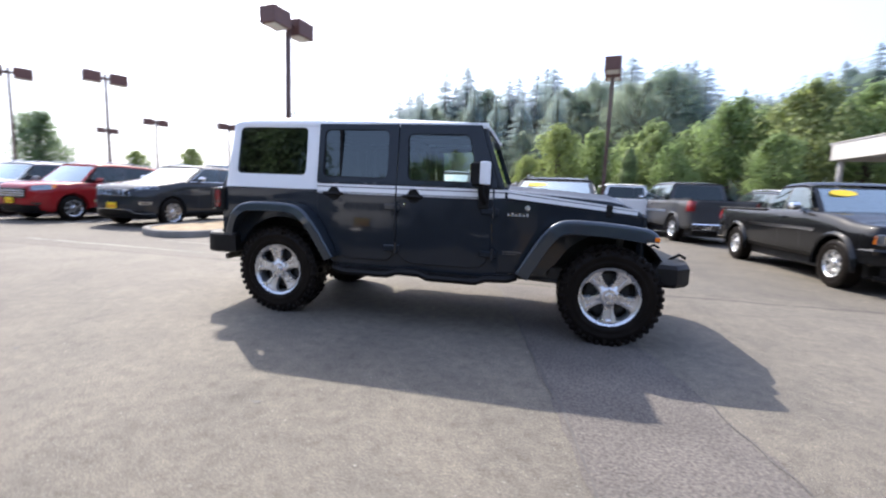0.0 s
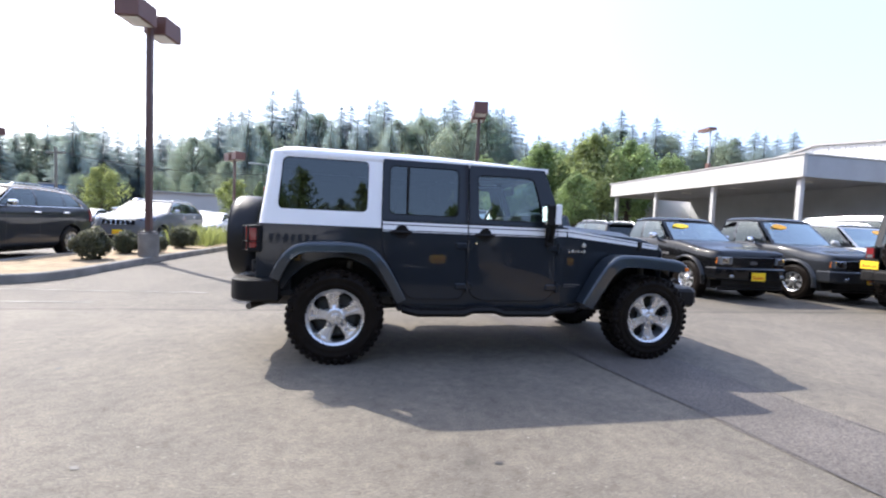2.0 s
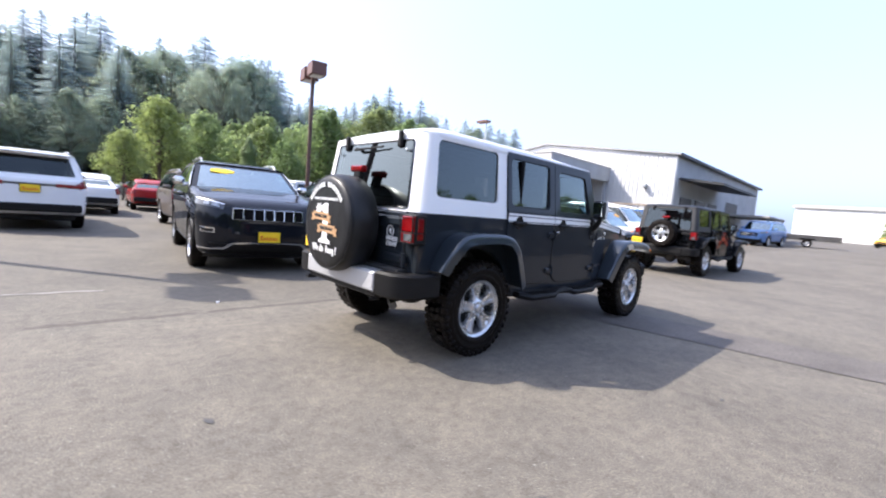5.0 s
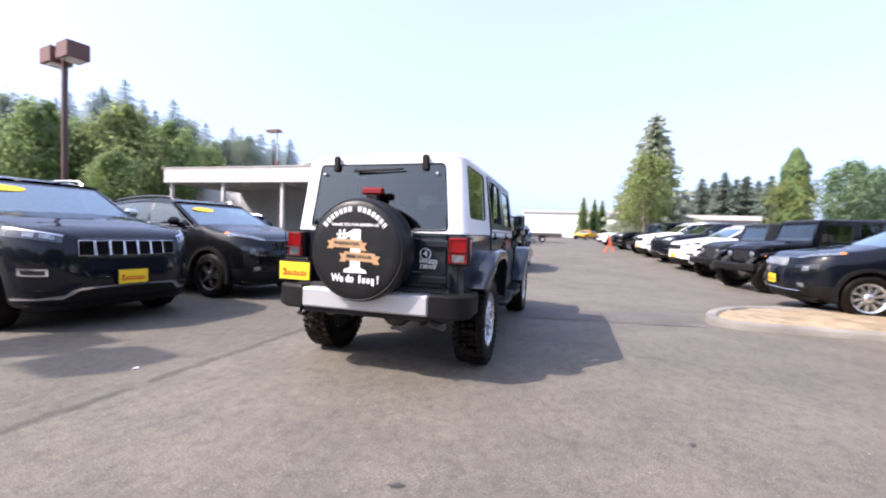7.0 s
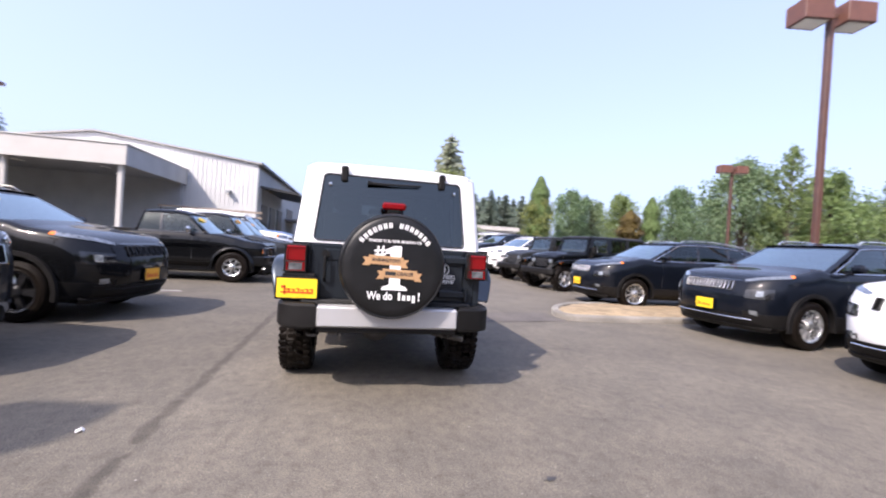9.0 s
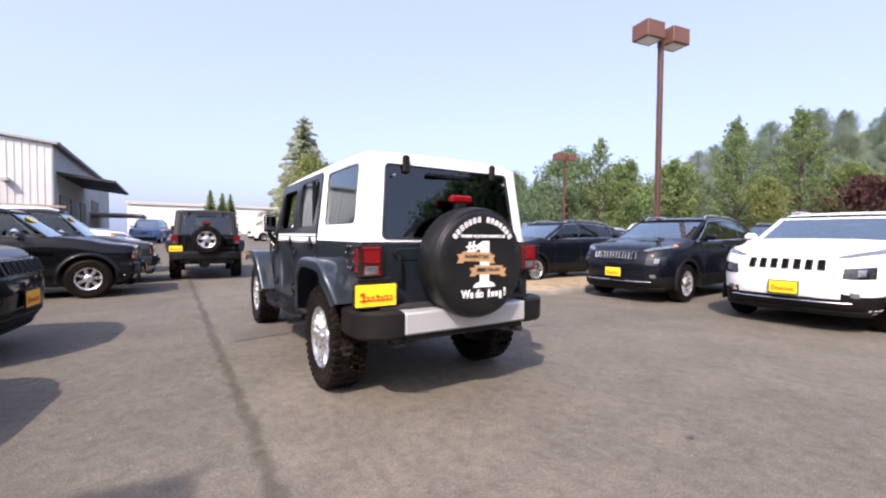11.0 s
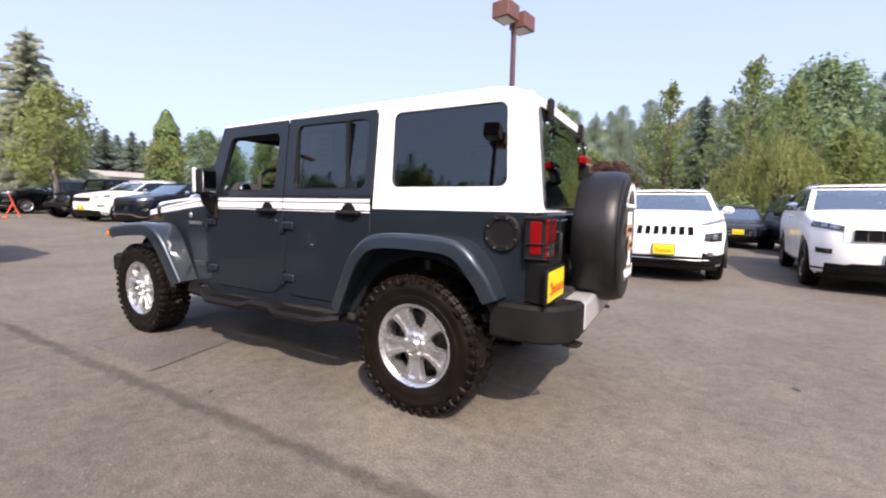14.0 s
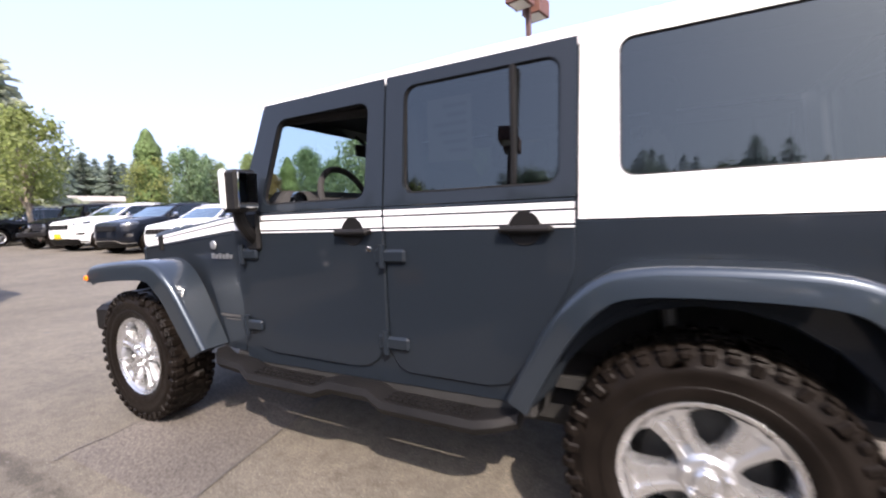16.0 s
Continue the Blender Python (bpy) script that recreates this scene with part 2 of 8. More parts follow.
def asphalt_material():
    """Worn grey asphalt: stones, blotches, oil stains and fine cracks."""
    m = bpy.data.materials.new("asphalt")
    m.use_nodes = True
    nt = m.node_tree
    b = nt.nodes["Principled BSDF"]
    tc = nt.nodes.new("ShaderNodeTexCoord")

    def noise(scale, detail=4, rough=0.55):
        t = nt.nodes.new("ShaderNodeTexNoise")
        t.inputs["Scale"].default_value, t.inputs["Detail"].default_value, t.inputs["Roughness"].default_value = scale, detail, rough
        nt.links.new(tc.outputs["Object"], t.inputs["Vector"])
        return t.outputs["Fac"]

    def ramp(src, stops):
        r = nt.nodes.new("ShaderNodeValToRGB")
        e = r.color_ramp.elements
        e[0].position, e[0].color = stops[0][0], (*stops[0][1], 1)
        e[1].position, e[1].color = stops[-1][0], (*stops[-1][1], 1)
        for p, c in stops[1:-1]:
            k = e.new(p)
            k.color = (*c, 1)
        nt.links.new(src, r.inputs["Fac"])
        return r.outputs["Color"]

    def mult(a, c, f=1.0):
        x = nt.nodes.new("ShaderNodeMix")
        x.data_type, x.blend_type = "RGBA", "MULTIPLY"
        x.inputs["Factor"].default_value = f
        nt.links.new(a, x.inputs["A"])
        nt.links.new(c, x.inputs["B"])
        return x.outputs["Result"]
    base = ramp(noise(0.35, 6), [(0.3, (0.108, 0.097, 0.080)), (0.7, (0.143, 0.129, 0.106))])
    grain = ramp(noise(85, 6, 0.85), [(0.36, (0.52, 0.52, 0.52)), (0.5, (1, 1, 1)), (0.62, (1.5, 1.47, 1.42))])
    blot = ramp(noise(1.7, 5), [(0.35, (0.86, 0.86, 0.87)), (0.6, (1.04, 1.03, 1.02))])
    stain = ramp(noise(0.9, 3), [(0.24, (0.62, 0.62, 0.63)), (0.34, (1, 1, 1))])
    mid = ramp(noise(11, 8, 0.75), [(0.34, (0.74, 0.73, 0.72)), (0.5, (1, 1, 1)), (0.68, (1.25, 1.23, 1.19))])
    col = mult(mult(mult(mult(base, grain), blot), stain), mid)
    vor = nt.nodes.new("ShaderNodeTexVoronoi")
    vor.inputs["Scale"].default_value = 75
    nt.links.new(tc.outputs["Object"], vor.inputs["Vector"])
    stones = ramp(vor.outputs["Distance"], [(0.06, (1.0, 1.0, 1.0)), (0.26, (0.0, 0.0, 0.0))])
    pick = ramp(vor.outputs["Color"], [(0.55, (0.0, 0.0, 0.0)), (0.95, (1.0, 1.0, 1.0))])
    both = mult(stones, pick)
    light = nt.nodes.new("ShaderNodeMix")
    light.data_type, light.blend_type = "RGBA", "MIX"
    nt.links.new(both, light.inputs["Factor"])
    nt.links.new(col, light.inputs["A"])
    light.inputs["B"].default_value = (0.36, 0.345, 0.32, 1)
    col = light.outputs["Result"]
    chips = nt.nodes.new("ShaderNodeTexVoronoi")
    chips.inputs["Scale"].default_value = 17
    nt.links.new(tc.outputs["Object"], chips.inputs["Vector"])
    spot = mult(ramp(chips.outputs["Distance"], [(0.07, (1.0, 1.0, 1.0)), (0.14, (0.0, 0.0, 0.0))]), ramp(chips.outputs["Color"], [(0.7, (0.0, 0.0, 0.0)), (0.95, (1.0, 1.0, 1.0))]))
    white = nt.nodes.new("ShaderNodeMix")
    white.data_type, white.blend_type = "RGBA", "MIX"
    nt.links.new(spot, white.inputs["Factor"])
    nt.links.new(col, white.inputs["A"])
    white.inputs["B"].default_value = (0.30, 0.285, 0.26, 1)
    col = white.outputs["Result"]
    # slightly darker north of the joint, with a soft tar stain along it
    sep = nt.nodes.new("ShaderNodeSeparateXYZ")
    nt.links.new(tc.outputs["Object"], sep.inputs[0])

    def calc(op, a, c):
        n = nt.nodes.new("ShaderNodeMath")
        n.operation = op
        for k, v in enumerate((a, c)):
            if isinstance(v, (int, float)):
                n.inputs[k].default_value = v
            else:
                nt.links.new(v, n.inputs[k])
        return n.outputs[0]

    def span(v, f0, f1, t0, t1):
        n = nt.nodes.new("ShaderNodeMapRange")
        n.interpolation_type = "SMOOTHSTEP"
        for key, q in (("From Min", f0), ("From Max", f1), ("To Min", t0), ("To Max", t1)):
            n.inputs[key].default_value = q
        nt.links.new(v, n.inputs["Value"])
        return n.outputs["Result"]
    wob = calc("ADD", sep.outputs["Y"], calc("MULTIPLY", calc("SUBTRACT", noise(4.5, 5, 0.65), 0.5), 0.17))
    joint = calc("MAXIMUM", span(calc("ABSOLUTE", calc("SUBTRACT", wob, 1.415), 0.0), 0.014, 0.07, 0.6, 1.0), span(noise(2.9, 4), 0.48, 0.66, 0.0, 0.9))
    shade = calc("MULTIPLY", joint, span(wob, 1.30, 1.62, 1.02, 0.91))
    darker = nt.nodes.new("ShaderNodeVectorMath")
    darker.operation = "SCALE"
    nt.links.new(col, darker.inputs[0])
    nt.links.new(shade, darker.inputs["Scale"])
    nt.links.new(darker.outputs["Vector"], b.inputs["Base Color"])
    b.inputs["Roughness"].default_value = 0.8
    b.inputs["Specular IOR Level"].default_value = 0.25
    bp = nt.nodes.new("ShaderNodeBump")
    bp.inputs["Strength"].default_value, bp.inputs["Distance"].default_value = 0.22, 0.005
    add = nt.nodes.new("ShaderNodeMath")
    add.operation = "ADD"
    nt.links.new(noise(140, 3, 0.7), add.inputs[0])
    nt.links.new(vor.outputs["Distance"], add.inputs[1])
    nt.links.new(add.outputs[0], bp.inputs["Height"])
    nt.links.new(bp.outputs["Normal"], b.inputs["Normal"])
    return m


ASPHALT = asphalt_material()
SEAM = material("tar_seam", (0.080, 0.073, 0.065), 0.7, var=0.3, scale=6, bump=0.4, bump_scale=80)
PATCH = material("coarse_asphalt", (0.104, 0.091, 0.079), 0.85, var=0.22, scale=1.6, var2=0.5, scale2=60, bump=0.9, bump_scale=75)
CONCRETE = material("concrete", (0.20, 0.185, 0.16), 0.88, var=0.3, scale=2.2, var2=0.15, scale2=120, bump=0.4, bump_scale=120)
BARK_MULCH = material("dry_grass_bed", (0.28, 0.21, 0.125), 0.95, var=0.35, scale=5, var2=0.35, scale2=70, bump=1.0, bump_scale=60)
LINE_PAINT = material("worn_line_paint", (0.42, 0.41, 0.39), 0.8, var=0.35, scale=5, var2=0.3, scale2=80)
FADED_PAINT = material("faded_line_paint", (0.20, 0.19, 0.17), 0.85, var=0.4, scale=3, var2=0.4, scale2=60)
STUCCO = material("pale_stucco", (0.47, 0.455, 0.43), 0.8, var=0.06, scale=0.8, var2=0.05, scale2=60, bump=0.2, bump_scale=120)
SIDING = material("white_metal_siding", (0.56, 0.56, 0.555), 0.45, var=0.05, scale=0.7)
# grey of small parts, and of walls whose shade is put into colour
GREY_AND_SHADE = material("grey_and_shade", (0.36, 0.37, 0.38), 0.8, var=0.12, scale=0.7)
DARK_TRIM = material("dark_trim", (0.02, 0.02, 0.022), 0.55, var=0.15, scale=20)
ROOFING = material("roofing", (0.32, 0.31, 0.30), 0.8, var=0.1)
POLE_BROWN = material("brown_pole_paint", (0.085, 0.040, 0.030), 0.5, var=0.15, scale=3, coat=0.2)
LAMP_BROWN = material("brown_lamp_box", (0.13, 0.058, 0.042), 0.5, var=0.12, scale=6)
LENS = material("lamp_lens", (0.75, 0.74, 0.68), 0.25, spec=0.6)
RUBBER = material("tyre_rubber", (0.0082, 0.0063, 0.0051), 0.38, var=0.35, scale=9, bump=0.25, bump_scale=160, spec=0.09)
CHROME = material("chrome", (0.75, 0.76, 0.78), 0.09, 1.0)
ALLOY = material("bright_alloy", (0.62, 0.625, 0.63), 0.27, 0.88, var=0.06, scale=9)
ALLOY_DARK = material("black_alloy", (0.02, 0.02, 0.022), 0.25, 0.3, coat=0.6)
PLASTIC = material("black_plastic", (0.0088, 0.0082, 0.0080), 0.5, var=0.2, scale=7, bump=0.12, bump_scale=400, spec=0.17)
GLOSS_BLACK = material("gloss_black", (0.008, 0.008, 0.009), 0.15, coat=0.7)
STEEL = material("dull_steel", (0.11, 0.105, 0.10), 0.55, 0.7, var=0.3, scale=12)
BRAKE = material("brake_metal", (0.05, 0.05, 0.048), 0.6, 0.6, var=0.3, scale=12)
UNDER = material("underbody", (0.014, 0.0135, 0.013), 0.85, var=0.4, scale=10)
INTERIOR = material("interior_cloth", (0.026, 0.025, 0.025), 0.9, var=0.2, scale=20)
GRILLE_MESH = material("dark_grille_mesh", (0.006, 0.006, 0.006), 0.85, bump=0.6, bump_scale=300, spec=0.05)
YELLOW = material("yellow_plate", (0.86, 0.58, 0.012), 0.45, var=0.05, scale=14)
SHEET_GREY = material("tinted_sheet", (0.10, 0.11, 0.11), 0.6)
ORANGE_TAG = material("orange_sticker", (0.85, 0.40, 0.02), 0.5)
PLATE_INK = material("red_ink", (0.62, 0.07, 0.01), 0.5)
RED_LENS = material("red_lens", (0.17, 0.003, 0.004), 0.2, coat=0.3, spec=0.3)
AMBER = material("amber_lens", (0.80, 0.20, 0.01), 0.15, coat=0.8)
CLEAR_LENS = material("clear_lens", (0.22, 0.24, 0.26), 0.12, 0.6, coat=0.9, var=0.45, scale=22)
SMOKED_LENS = material("smoked_lens", (0.045, 0.05, 0.055), 0.10, 0.5, coat=0.9, var=0.4, scale=22)
WHITE_INK = material("white_print", (0.78, 0.78, 0.77), 0.6)
GLASS_DARK = glass("privacy_glass", (0.05, 0.055, 0.06), 1.0, 0.08)
GLASS_CLEAR = glass("clear_glass", (0.55, 0.66, 0.65))
GLASS_SCREEN = glass("windscreen_glass", (0.40, 0.52, 0.54), 1.0, 0.35)
GLASS_SIDE = glass("dark_side_glass", (0.04, 0.045, 0.05), 1.0, 0.05)
GLASS_FRONT = glass("front_side_glass", (0.2, 0.25, 0.26), 1.0, 0.06)
BARK = material("bark", (0.075, 0.055, 0.042), 0.9, var=0.3, scale=3, bump=0.6, bump_scale=20)
PALE_BARK = material("pale_bark", (0.26, 0.22, 0.18), 0.9, var=0.3, scale=4, bump=0.5, bump_scale=25)
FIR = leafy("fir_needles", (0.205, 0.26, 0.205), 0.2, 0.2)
# paler foliage for ridge and hillside: the haze is put into the colour
FIR_HAZED = leafy("hazed_fir_needles", (0.27, 0.34, 0.325), 0.15, 0.62)
LEAF_HAZED = leafy("hazed_broad_leaves", (0.26, 0.325, 0.235), 0.15, 0.54)
FIR_LIGHT = leafy("spruce_needles", (0.37, 0.40, 0.29))
LEAF = leafy("broad_leaves", (0.235, 0.305, 0.115))
LEAF_DARK = leafy("dark_leaves", (0.215, 0.29, 0.15))
LEAF_LIGHT = leafy("yellow_green_leaves", (0.25, 0.295, 0.095))
LEAF_RED = leafy("dark_red_leaves", (0.10, 0.045, 0.035))
LEAF_RUST = leafy("rusty_leaves", (0.17, 0.125, 0.035))
LEAF_OLIVE = leafy("olive_leaves", (0.105, 0.115, 0.06), 0.4)
GRASS = leafy("tall_grass", (0.23, 0.25, 0.075))


# ---- the ground ----
def rise(x):
    """The lot climbs gently towards its east end."""
    f = max(0.0, min(1.0, (x - 10.0) / 8.0))
    return 0.32 * f * f * (3 - 2 * f) + 0.016 * max(0.0, min(60.0, x - 17.0))


ground = Mesh()
xs = [-400, -120, -60, -30, -15, 0, 9, 10, 11, 12, 13, 14, 15, 16, 17, 18, 20, 24, 30, 40, 60, 77, 120, 400]
ys = [-400, -120, -60, -30, -15, 0, 15, 30, 60, 120, 400]
ground.grid([[(x, y, rise(x)) for y in ys] for x in xs])
part("ground", ground, ASPHALT)
tagged(bpy.data.objects["ground"], "worn grey asphalt of a car lot with stains", "asphalt", kind="structure")


def strip(name, pts, width, z, mat, label, seed, ragged=0.3):
    """A ragged thin strip on the ground along points."""
    rng = random.Random(seed)
    rows = []
    for (x0, y0), (x1, y1) in zip(pts[:-1], pts[1:]):
        d = Vector((x1 - x0, y1 - y0))
        n = max(2, int(d.length / 0.12))
        side = Vector((-d.y, d.x)).normalized()
        for k in range(n):
            p = Vector((x0, y0)) + d * k / n + side * rng.uniform(-0.012, 0.012)
            a, b = (width / 2 * rng.uniform(1 - ragged, 1 + ragged) for _ in range(2))
            rows.append([(*(p + side * a), z + rise(p.x)), (*(p - side * b), z + rise(p.x))])
    ob = part(name, Mesh().grid(rows), mat, sharp=0)
    return tagged(ob, label, "pavement joint", kind="structure")


strip("tar_seam", [(1.42, 1.3), (1.5, 0.6), (1.72, -0.85), (1.92, -1.75), (2.05, -2.6), (2.2, -3.4)], 0.008, 0.007, SEAM, "thin crack beside the trench patch", 5, 0.6)
strip("tar_seam", [(0.42, 1.3), (0.62, 0.3), (0.84, -0.87), (1.06, -1.99), (1.17, -2.75), (1.3, -3.45)], 0.016, 0.0075, SEAM, "dark tar seam along the trench patch", 6, 0.7)
patch = Mesh()
rng = random.Random(8)
rows = []
for k in range(40):
    y = 1.25 - k * 0.12
    xl = 0.45 + (1.25 - y) * 0.178 + rng.uniform(-0.015, 0.015)
    xr = 1.43 + (1.25 - y) * 0.163 + rng.uniform(-0.03, 0.03)
    rows.append([(xl, y, 0.0035), ((xl + xr) / 2, y, 0.0035), (xr, y, 0.0035)])
patch.grid(rows)
tagged(part("trench_patch", patch, PATCH, sharp=0), "coarser darker asphalt patch over a filled trench", "asphalt patch", kind="structure")
for k, (x0, x1, y0, y1) in enumerate([(-8.8, -4.6, 1.95, 1.85), (-8.7, -8.7, 9.5, 4.6), (-11.5, -11.5, 9.5, 4.4), (-14.4, -14.4, 9.5, 4.4), (3.35, 3.5, 8.2, 3.4), (-6.6, -3.5, 2.88, 2.72)]):
    faded = k in (0, 5)
    strip("parking_line", [(x0, y0), (x1, y1)], 0.055 if k == 5 else 0.08, 0.005, FADED_PAINT if faded else LINE_PAINT, "almost worn-off pale parking line" if faded else "worn pale parking line", 20 + k, 0.4)


def island(outline, h, name, label):
    """A raised planting island with a rounded concrete kerb round a dry bed."""
    isl = thing(name, label, "traffic island", kind="structure")
    n = len(outline)
    cx, cy = sum(p[0] for p in outline) / n, sum(p[1] for p in outline) / n

    def ring(d, z):
        out = []
        for i in range(n):
            p, q, r = Vector(outline[i - 1]), Vector(outline[i]), Vector(outline[(i + 1) % n])
            t = (r - p).normalized()
            nn = Vector((-t.y, t.x))
            out.append((*(q + nn * d), z))
        return out
    kerb = Mesh()
    kerb.grid([ring(0.0, -0.02), ring(0.0, h - 0.035), ring(0.012, h - 0.012), ring(0.035, h), ring(0.13, h), ring(0.15, h - 0.02), ring(0.155, h - 0.08)], close=True)
    part("kerb", kerb, CONCRETE, isl, "weathered concrete kerb")
    bed = Mesh()
    rg = random.Random(n)
    inner, mid, core = ring(0.15, h - 0.045), ring(0.2, h - 0.02), ring(0.24, h - 0.01)
    mid = [(x, y, z + rg.uniform(-0.02, 0.03)) for x, y, z in mid]
    bed.grid([inner, mid, core], close=True)
    bed.f.append(tuple(range(2 * n, 3 * n)))
    part("bed", bed, BARK_MULCH, isl, "dry straw-coloured planting bed")
    return isl


def smooth_outline(pts, steps=5):
    """A closed smooth line through points (anticlockwise)."""
    out, n = [], len(pts)
    for i in range(n):
        p0, p1, p2, p3 = (Vector(pts[(i + k - 1) % n]) for k in range(4))
        for s in range(steps):
            t = s / steps
            out.append(tuple(0.5 * (2 * p1 + (p2 - p0) * t + (2 * p0 - 5 * p1 + 4 * p2 - p3) * t * t + (3 * p1 - p0 - 3 * p2 + p3) * t ** 3)))
    return out


island(smooth_outline([(-8.2, 3.95), (-7.5, 3.4), (-6.8, 3.3), (-6.35, 3.9), (-6.3, 5.5), (-6.25, 8), (-6.1, 11), (-6.0, 14), (-6.3, 17), (-7.3, 18), (-8.2, 16), (-8.4, 12), (-8.45, 8), (-8.45, 5)]), 0.15,
       "traffic_island", "long planted island with a concrete kerb and a lamp post")
island(smooth_outline([(1.35, -10.5), (2.4, -11), (3.3, -10.5), (3.5, -8), (3.45, -6), (3.3, -4.7), (2.7, -3.9), (2.0, -3.52), (1.5, -3.5), (1.3, -3.9), (1.32, -5.5), (1.32, -8)]), 0.105,
       "traffic_island", "parking island with a pale kerb and straw-coloured bed")


# ---- lamp posts ----
def lamp_post(x, y, h, turn, base=0.0, pedestal=0.58, mat=POLE_BROWN):
    lp = thing("street_lamp", "brown steel lamp post with two box-shaped lamp heads", "lamp post", "lamp posts of the lot", m=pose(x, y, base, 0, 0, turn))
    if pedestal:
        part("pedestal", Mesh().lathe([(0.22, 0), (0.22, pedestal - 0.03), (0.19, pedestal), (0.0, pedestal)], 20), CONCRETE, lp, "round concrete pedestal")
        part("base_plate", Mesh().box((-0.17, -0.17, pedestal), (0.17, 0.17, pedestal + 0.03), 0.005), STEEL, lp)
        for a in range(4):
            part("bolt", Mesh().lathe([(0.016, pedestal + 0.03), (0.016, pedestal + 0.08), (0, pedestal + 0.085)], 6, Matrix.Translation((0.12 * (1 if a % 2 else -1), 0.12 * (1 if a // 2 else -1), 0))), STEEL, lp)
    part("pole", Mesh().box((-0.062, -0.062, pedestal), (0.062, 0.062, h - 0.05), 0.012), mat, lp)
    for s in (1, -1):
        part("arm", Mesh().box((min(0.06 * s, 0.24 * s), -0.03, h - 0.3), (max(0.06 * s, 0.24 * s), 0.03, h - 0.2), 0.006), mat, lp)
        head = part("lamp_head", Mesh().box((min(0.16 * s, 0.80 * s), -0.27, h - 0.46), (max(0.16 * s, 0.80 * s), 0.27, h - 0.02), 0.012), LAMP_BROWN, lp, "brown box lamp head")
        part("lens", Mesh().box((min(0.23 * s, 0.73 * s), -0.2, h - 0.474), (max(0.23 * s, 0.73 * s), 0.2, h - 0.462), 0.004), LENS, head, "pale flat lens")
    return lp


for x, y, h, turn, base in [(-6.44, 7.24, 5.92, 80, 0.15), (3.25, 12.4, 6.1, 80, 0), (2.02, -9.75, 6.95, 80, 0.13), (15.3, -21.0, 6.9, 80, 0), (-18.5, 11.8, 6.0, 60, 0),
                            (-22.2, 10.5, 6.0, 60, 0), (-28.0, 23.5, 6.0, 60, 0), (-23.2, 25.5, 6.0, 60, 0), (-8.5, 21.8, 4.9, 128, 0), (-38, 28, 6, 60, 0)]:
    lamp_post(x, y, h, turn, base)


# ---- buildings ----
def wall_box(name, a, b, mat, label, cat="wall", c=0.0):
    return tagged(part(name, Mesh().box(a, b, c), mat), label, cat, kind="structure")


hall = thing("service_building", "white metal-clad hall with a low gable roof", "building", kind="structure", m=pose(0, 0, 0.33))
wall = Mesh()
wall.prism([(7.3, 0), (34, 0), (34, 4.2), (17.6, 6.95), (7.3, 5.8)], 26.8, 27.0, "x")
part("wall", wall, SIDING, hall, "white ribbed metal gable wall")
ribs = Mesh()
y = 7.35
while y < 33.9:
    top = 5.8 + (y - 7.3) * 1.15 / 10.3 if y < 17.6 else 6.95 - (y - 17.6) * 2.75 / 16.4
    ribs.box((26.77, y, 0.2), (26.8, y + 0.05, top - 0.03))
    y += 0.3
tagged(part("wall_rib", ribs, SIDING, hall, sharp=0), kind="stuff")
# side wall away from the sun: shade painted as grey, not siding white
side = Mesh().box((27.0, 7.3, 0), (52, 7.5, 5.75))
part("side_wall", side, GREY_AND_SHADE, hall, "side wall with its shade put into the grey")
roof = Mesh()
roof.prism([(7.0, 5.78), (17.6, 6.98), (34.3, 4.18), (34.3, 4.3), (17.6, 7.1), (7.0, 5.9)], 26.6, 52.3, "x")
part("roof", roof, ROOFING, hall, "pale low gable roof with metal edge")
part("edge_trim", Mesh().box((26.6, 6.98, 5.7), (52.3, 7.06, 5.92), 0.01), DARK_TRIM, hall)
part("awning", Mesh().prism([(4.6, 3.9), (7.3, 4.25), (7.3, 4.4), (4.6, 4.05)], 27.6, 37.0, "x"), DARK_TRIM, hall, "dark flat awning over the side doors")
# flat dark panels stand in for the shade inside the open bays
for k in range(3):
    d = part("bay_shade_panel", Mesh().box((28.2 + k * 3.3, 7.24, 0), (30.6 + k * 3.3, 7.31, 3.1), 0.01), DARK_TRIM, hall, "flat dark panel standing for a shaded open bay")
part("side_window", Mesh().box((40, 7.25, 2.2), (44, 7.31, 3.6), 0.01), DARK_TRIM, hall)
part("lean_to", Mesh().box((39, 3.8, 2.35), (46, 7.3, 2.55), 0.02), ROOFING, hall)
for k in range(3):
    part("lean_to_post", Mesh().box((39.2 + 3.2 * k, 3.9, 0), (39.35 + 3.2 * k, 4.05, 2.35)), GREY_AND_SHADE, hall)
part("wall_lamp", Mesh().box((26.35, 9.0, 3.6), (26.77, 9.3, 3.8), 0.02), GREY_AND_SHADE, hall)

cano = thing("canopy", "flat-roofed pale canopy on slim columns before the hall", "canopy", kind="structure", m=pose(0, 0, 0.3))
fas = Mesh()
fas.box((18.75, 11.85, 3.95), (18.95, 27.5, 4.98), 0.01)
fas.box((18.75, 27.3, 3.95), (26.76, 27.5, 4.98), 0.01)
part("fascia", fas, STUCCO, cano, "pale stucco fascia")
# side fascia, soffit and back wall: canopy shade is put into their grey
part("side_fascia", Mesh().box((18.952, 11.85, 3.955), (26.76, 12.05, 4.975), 0.01), GREY_AND_SHADE, cano, "side fascia with its shade put into the grey")
part("coping", Mesh().box((18.7, 11.8, 4.98), (26.76, 27.55, 5.04), 0.008), STUCCO, cano)
part("soffit", Mesh().box((18.95, 12.05, 4.2), (26.76, 27.3, 4.3)), GREY_AND_SHADE, cano, "grey soffit")
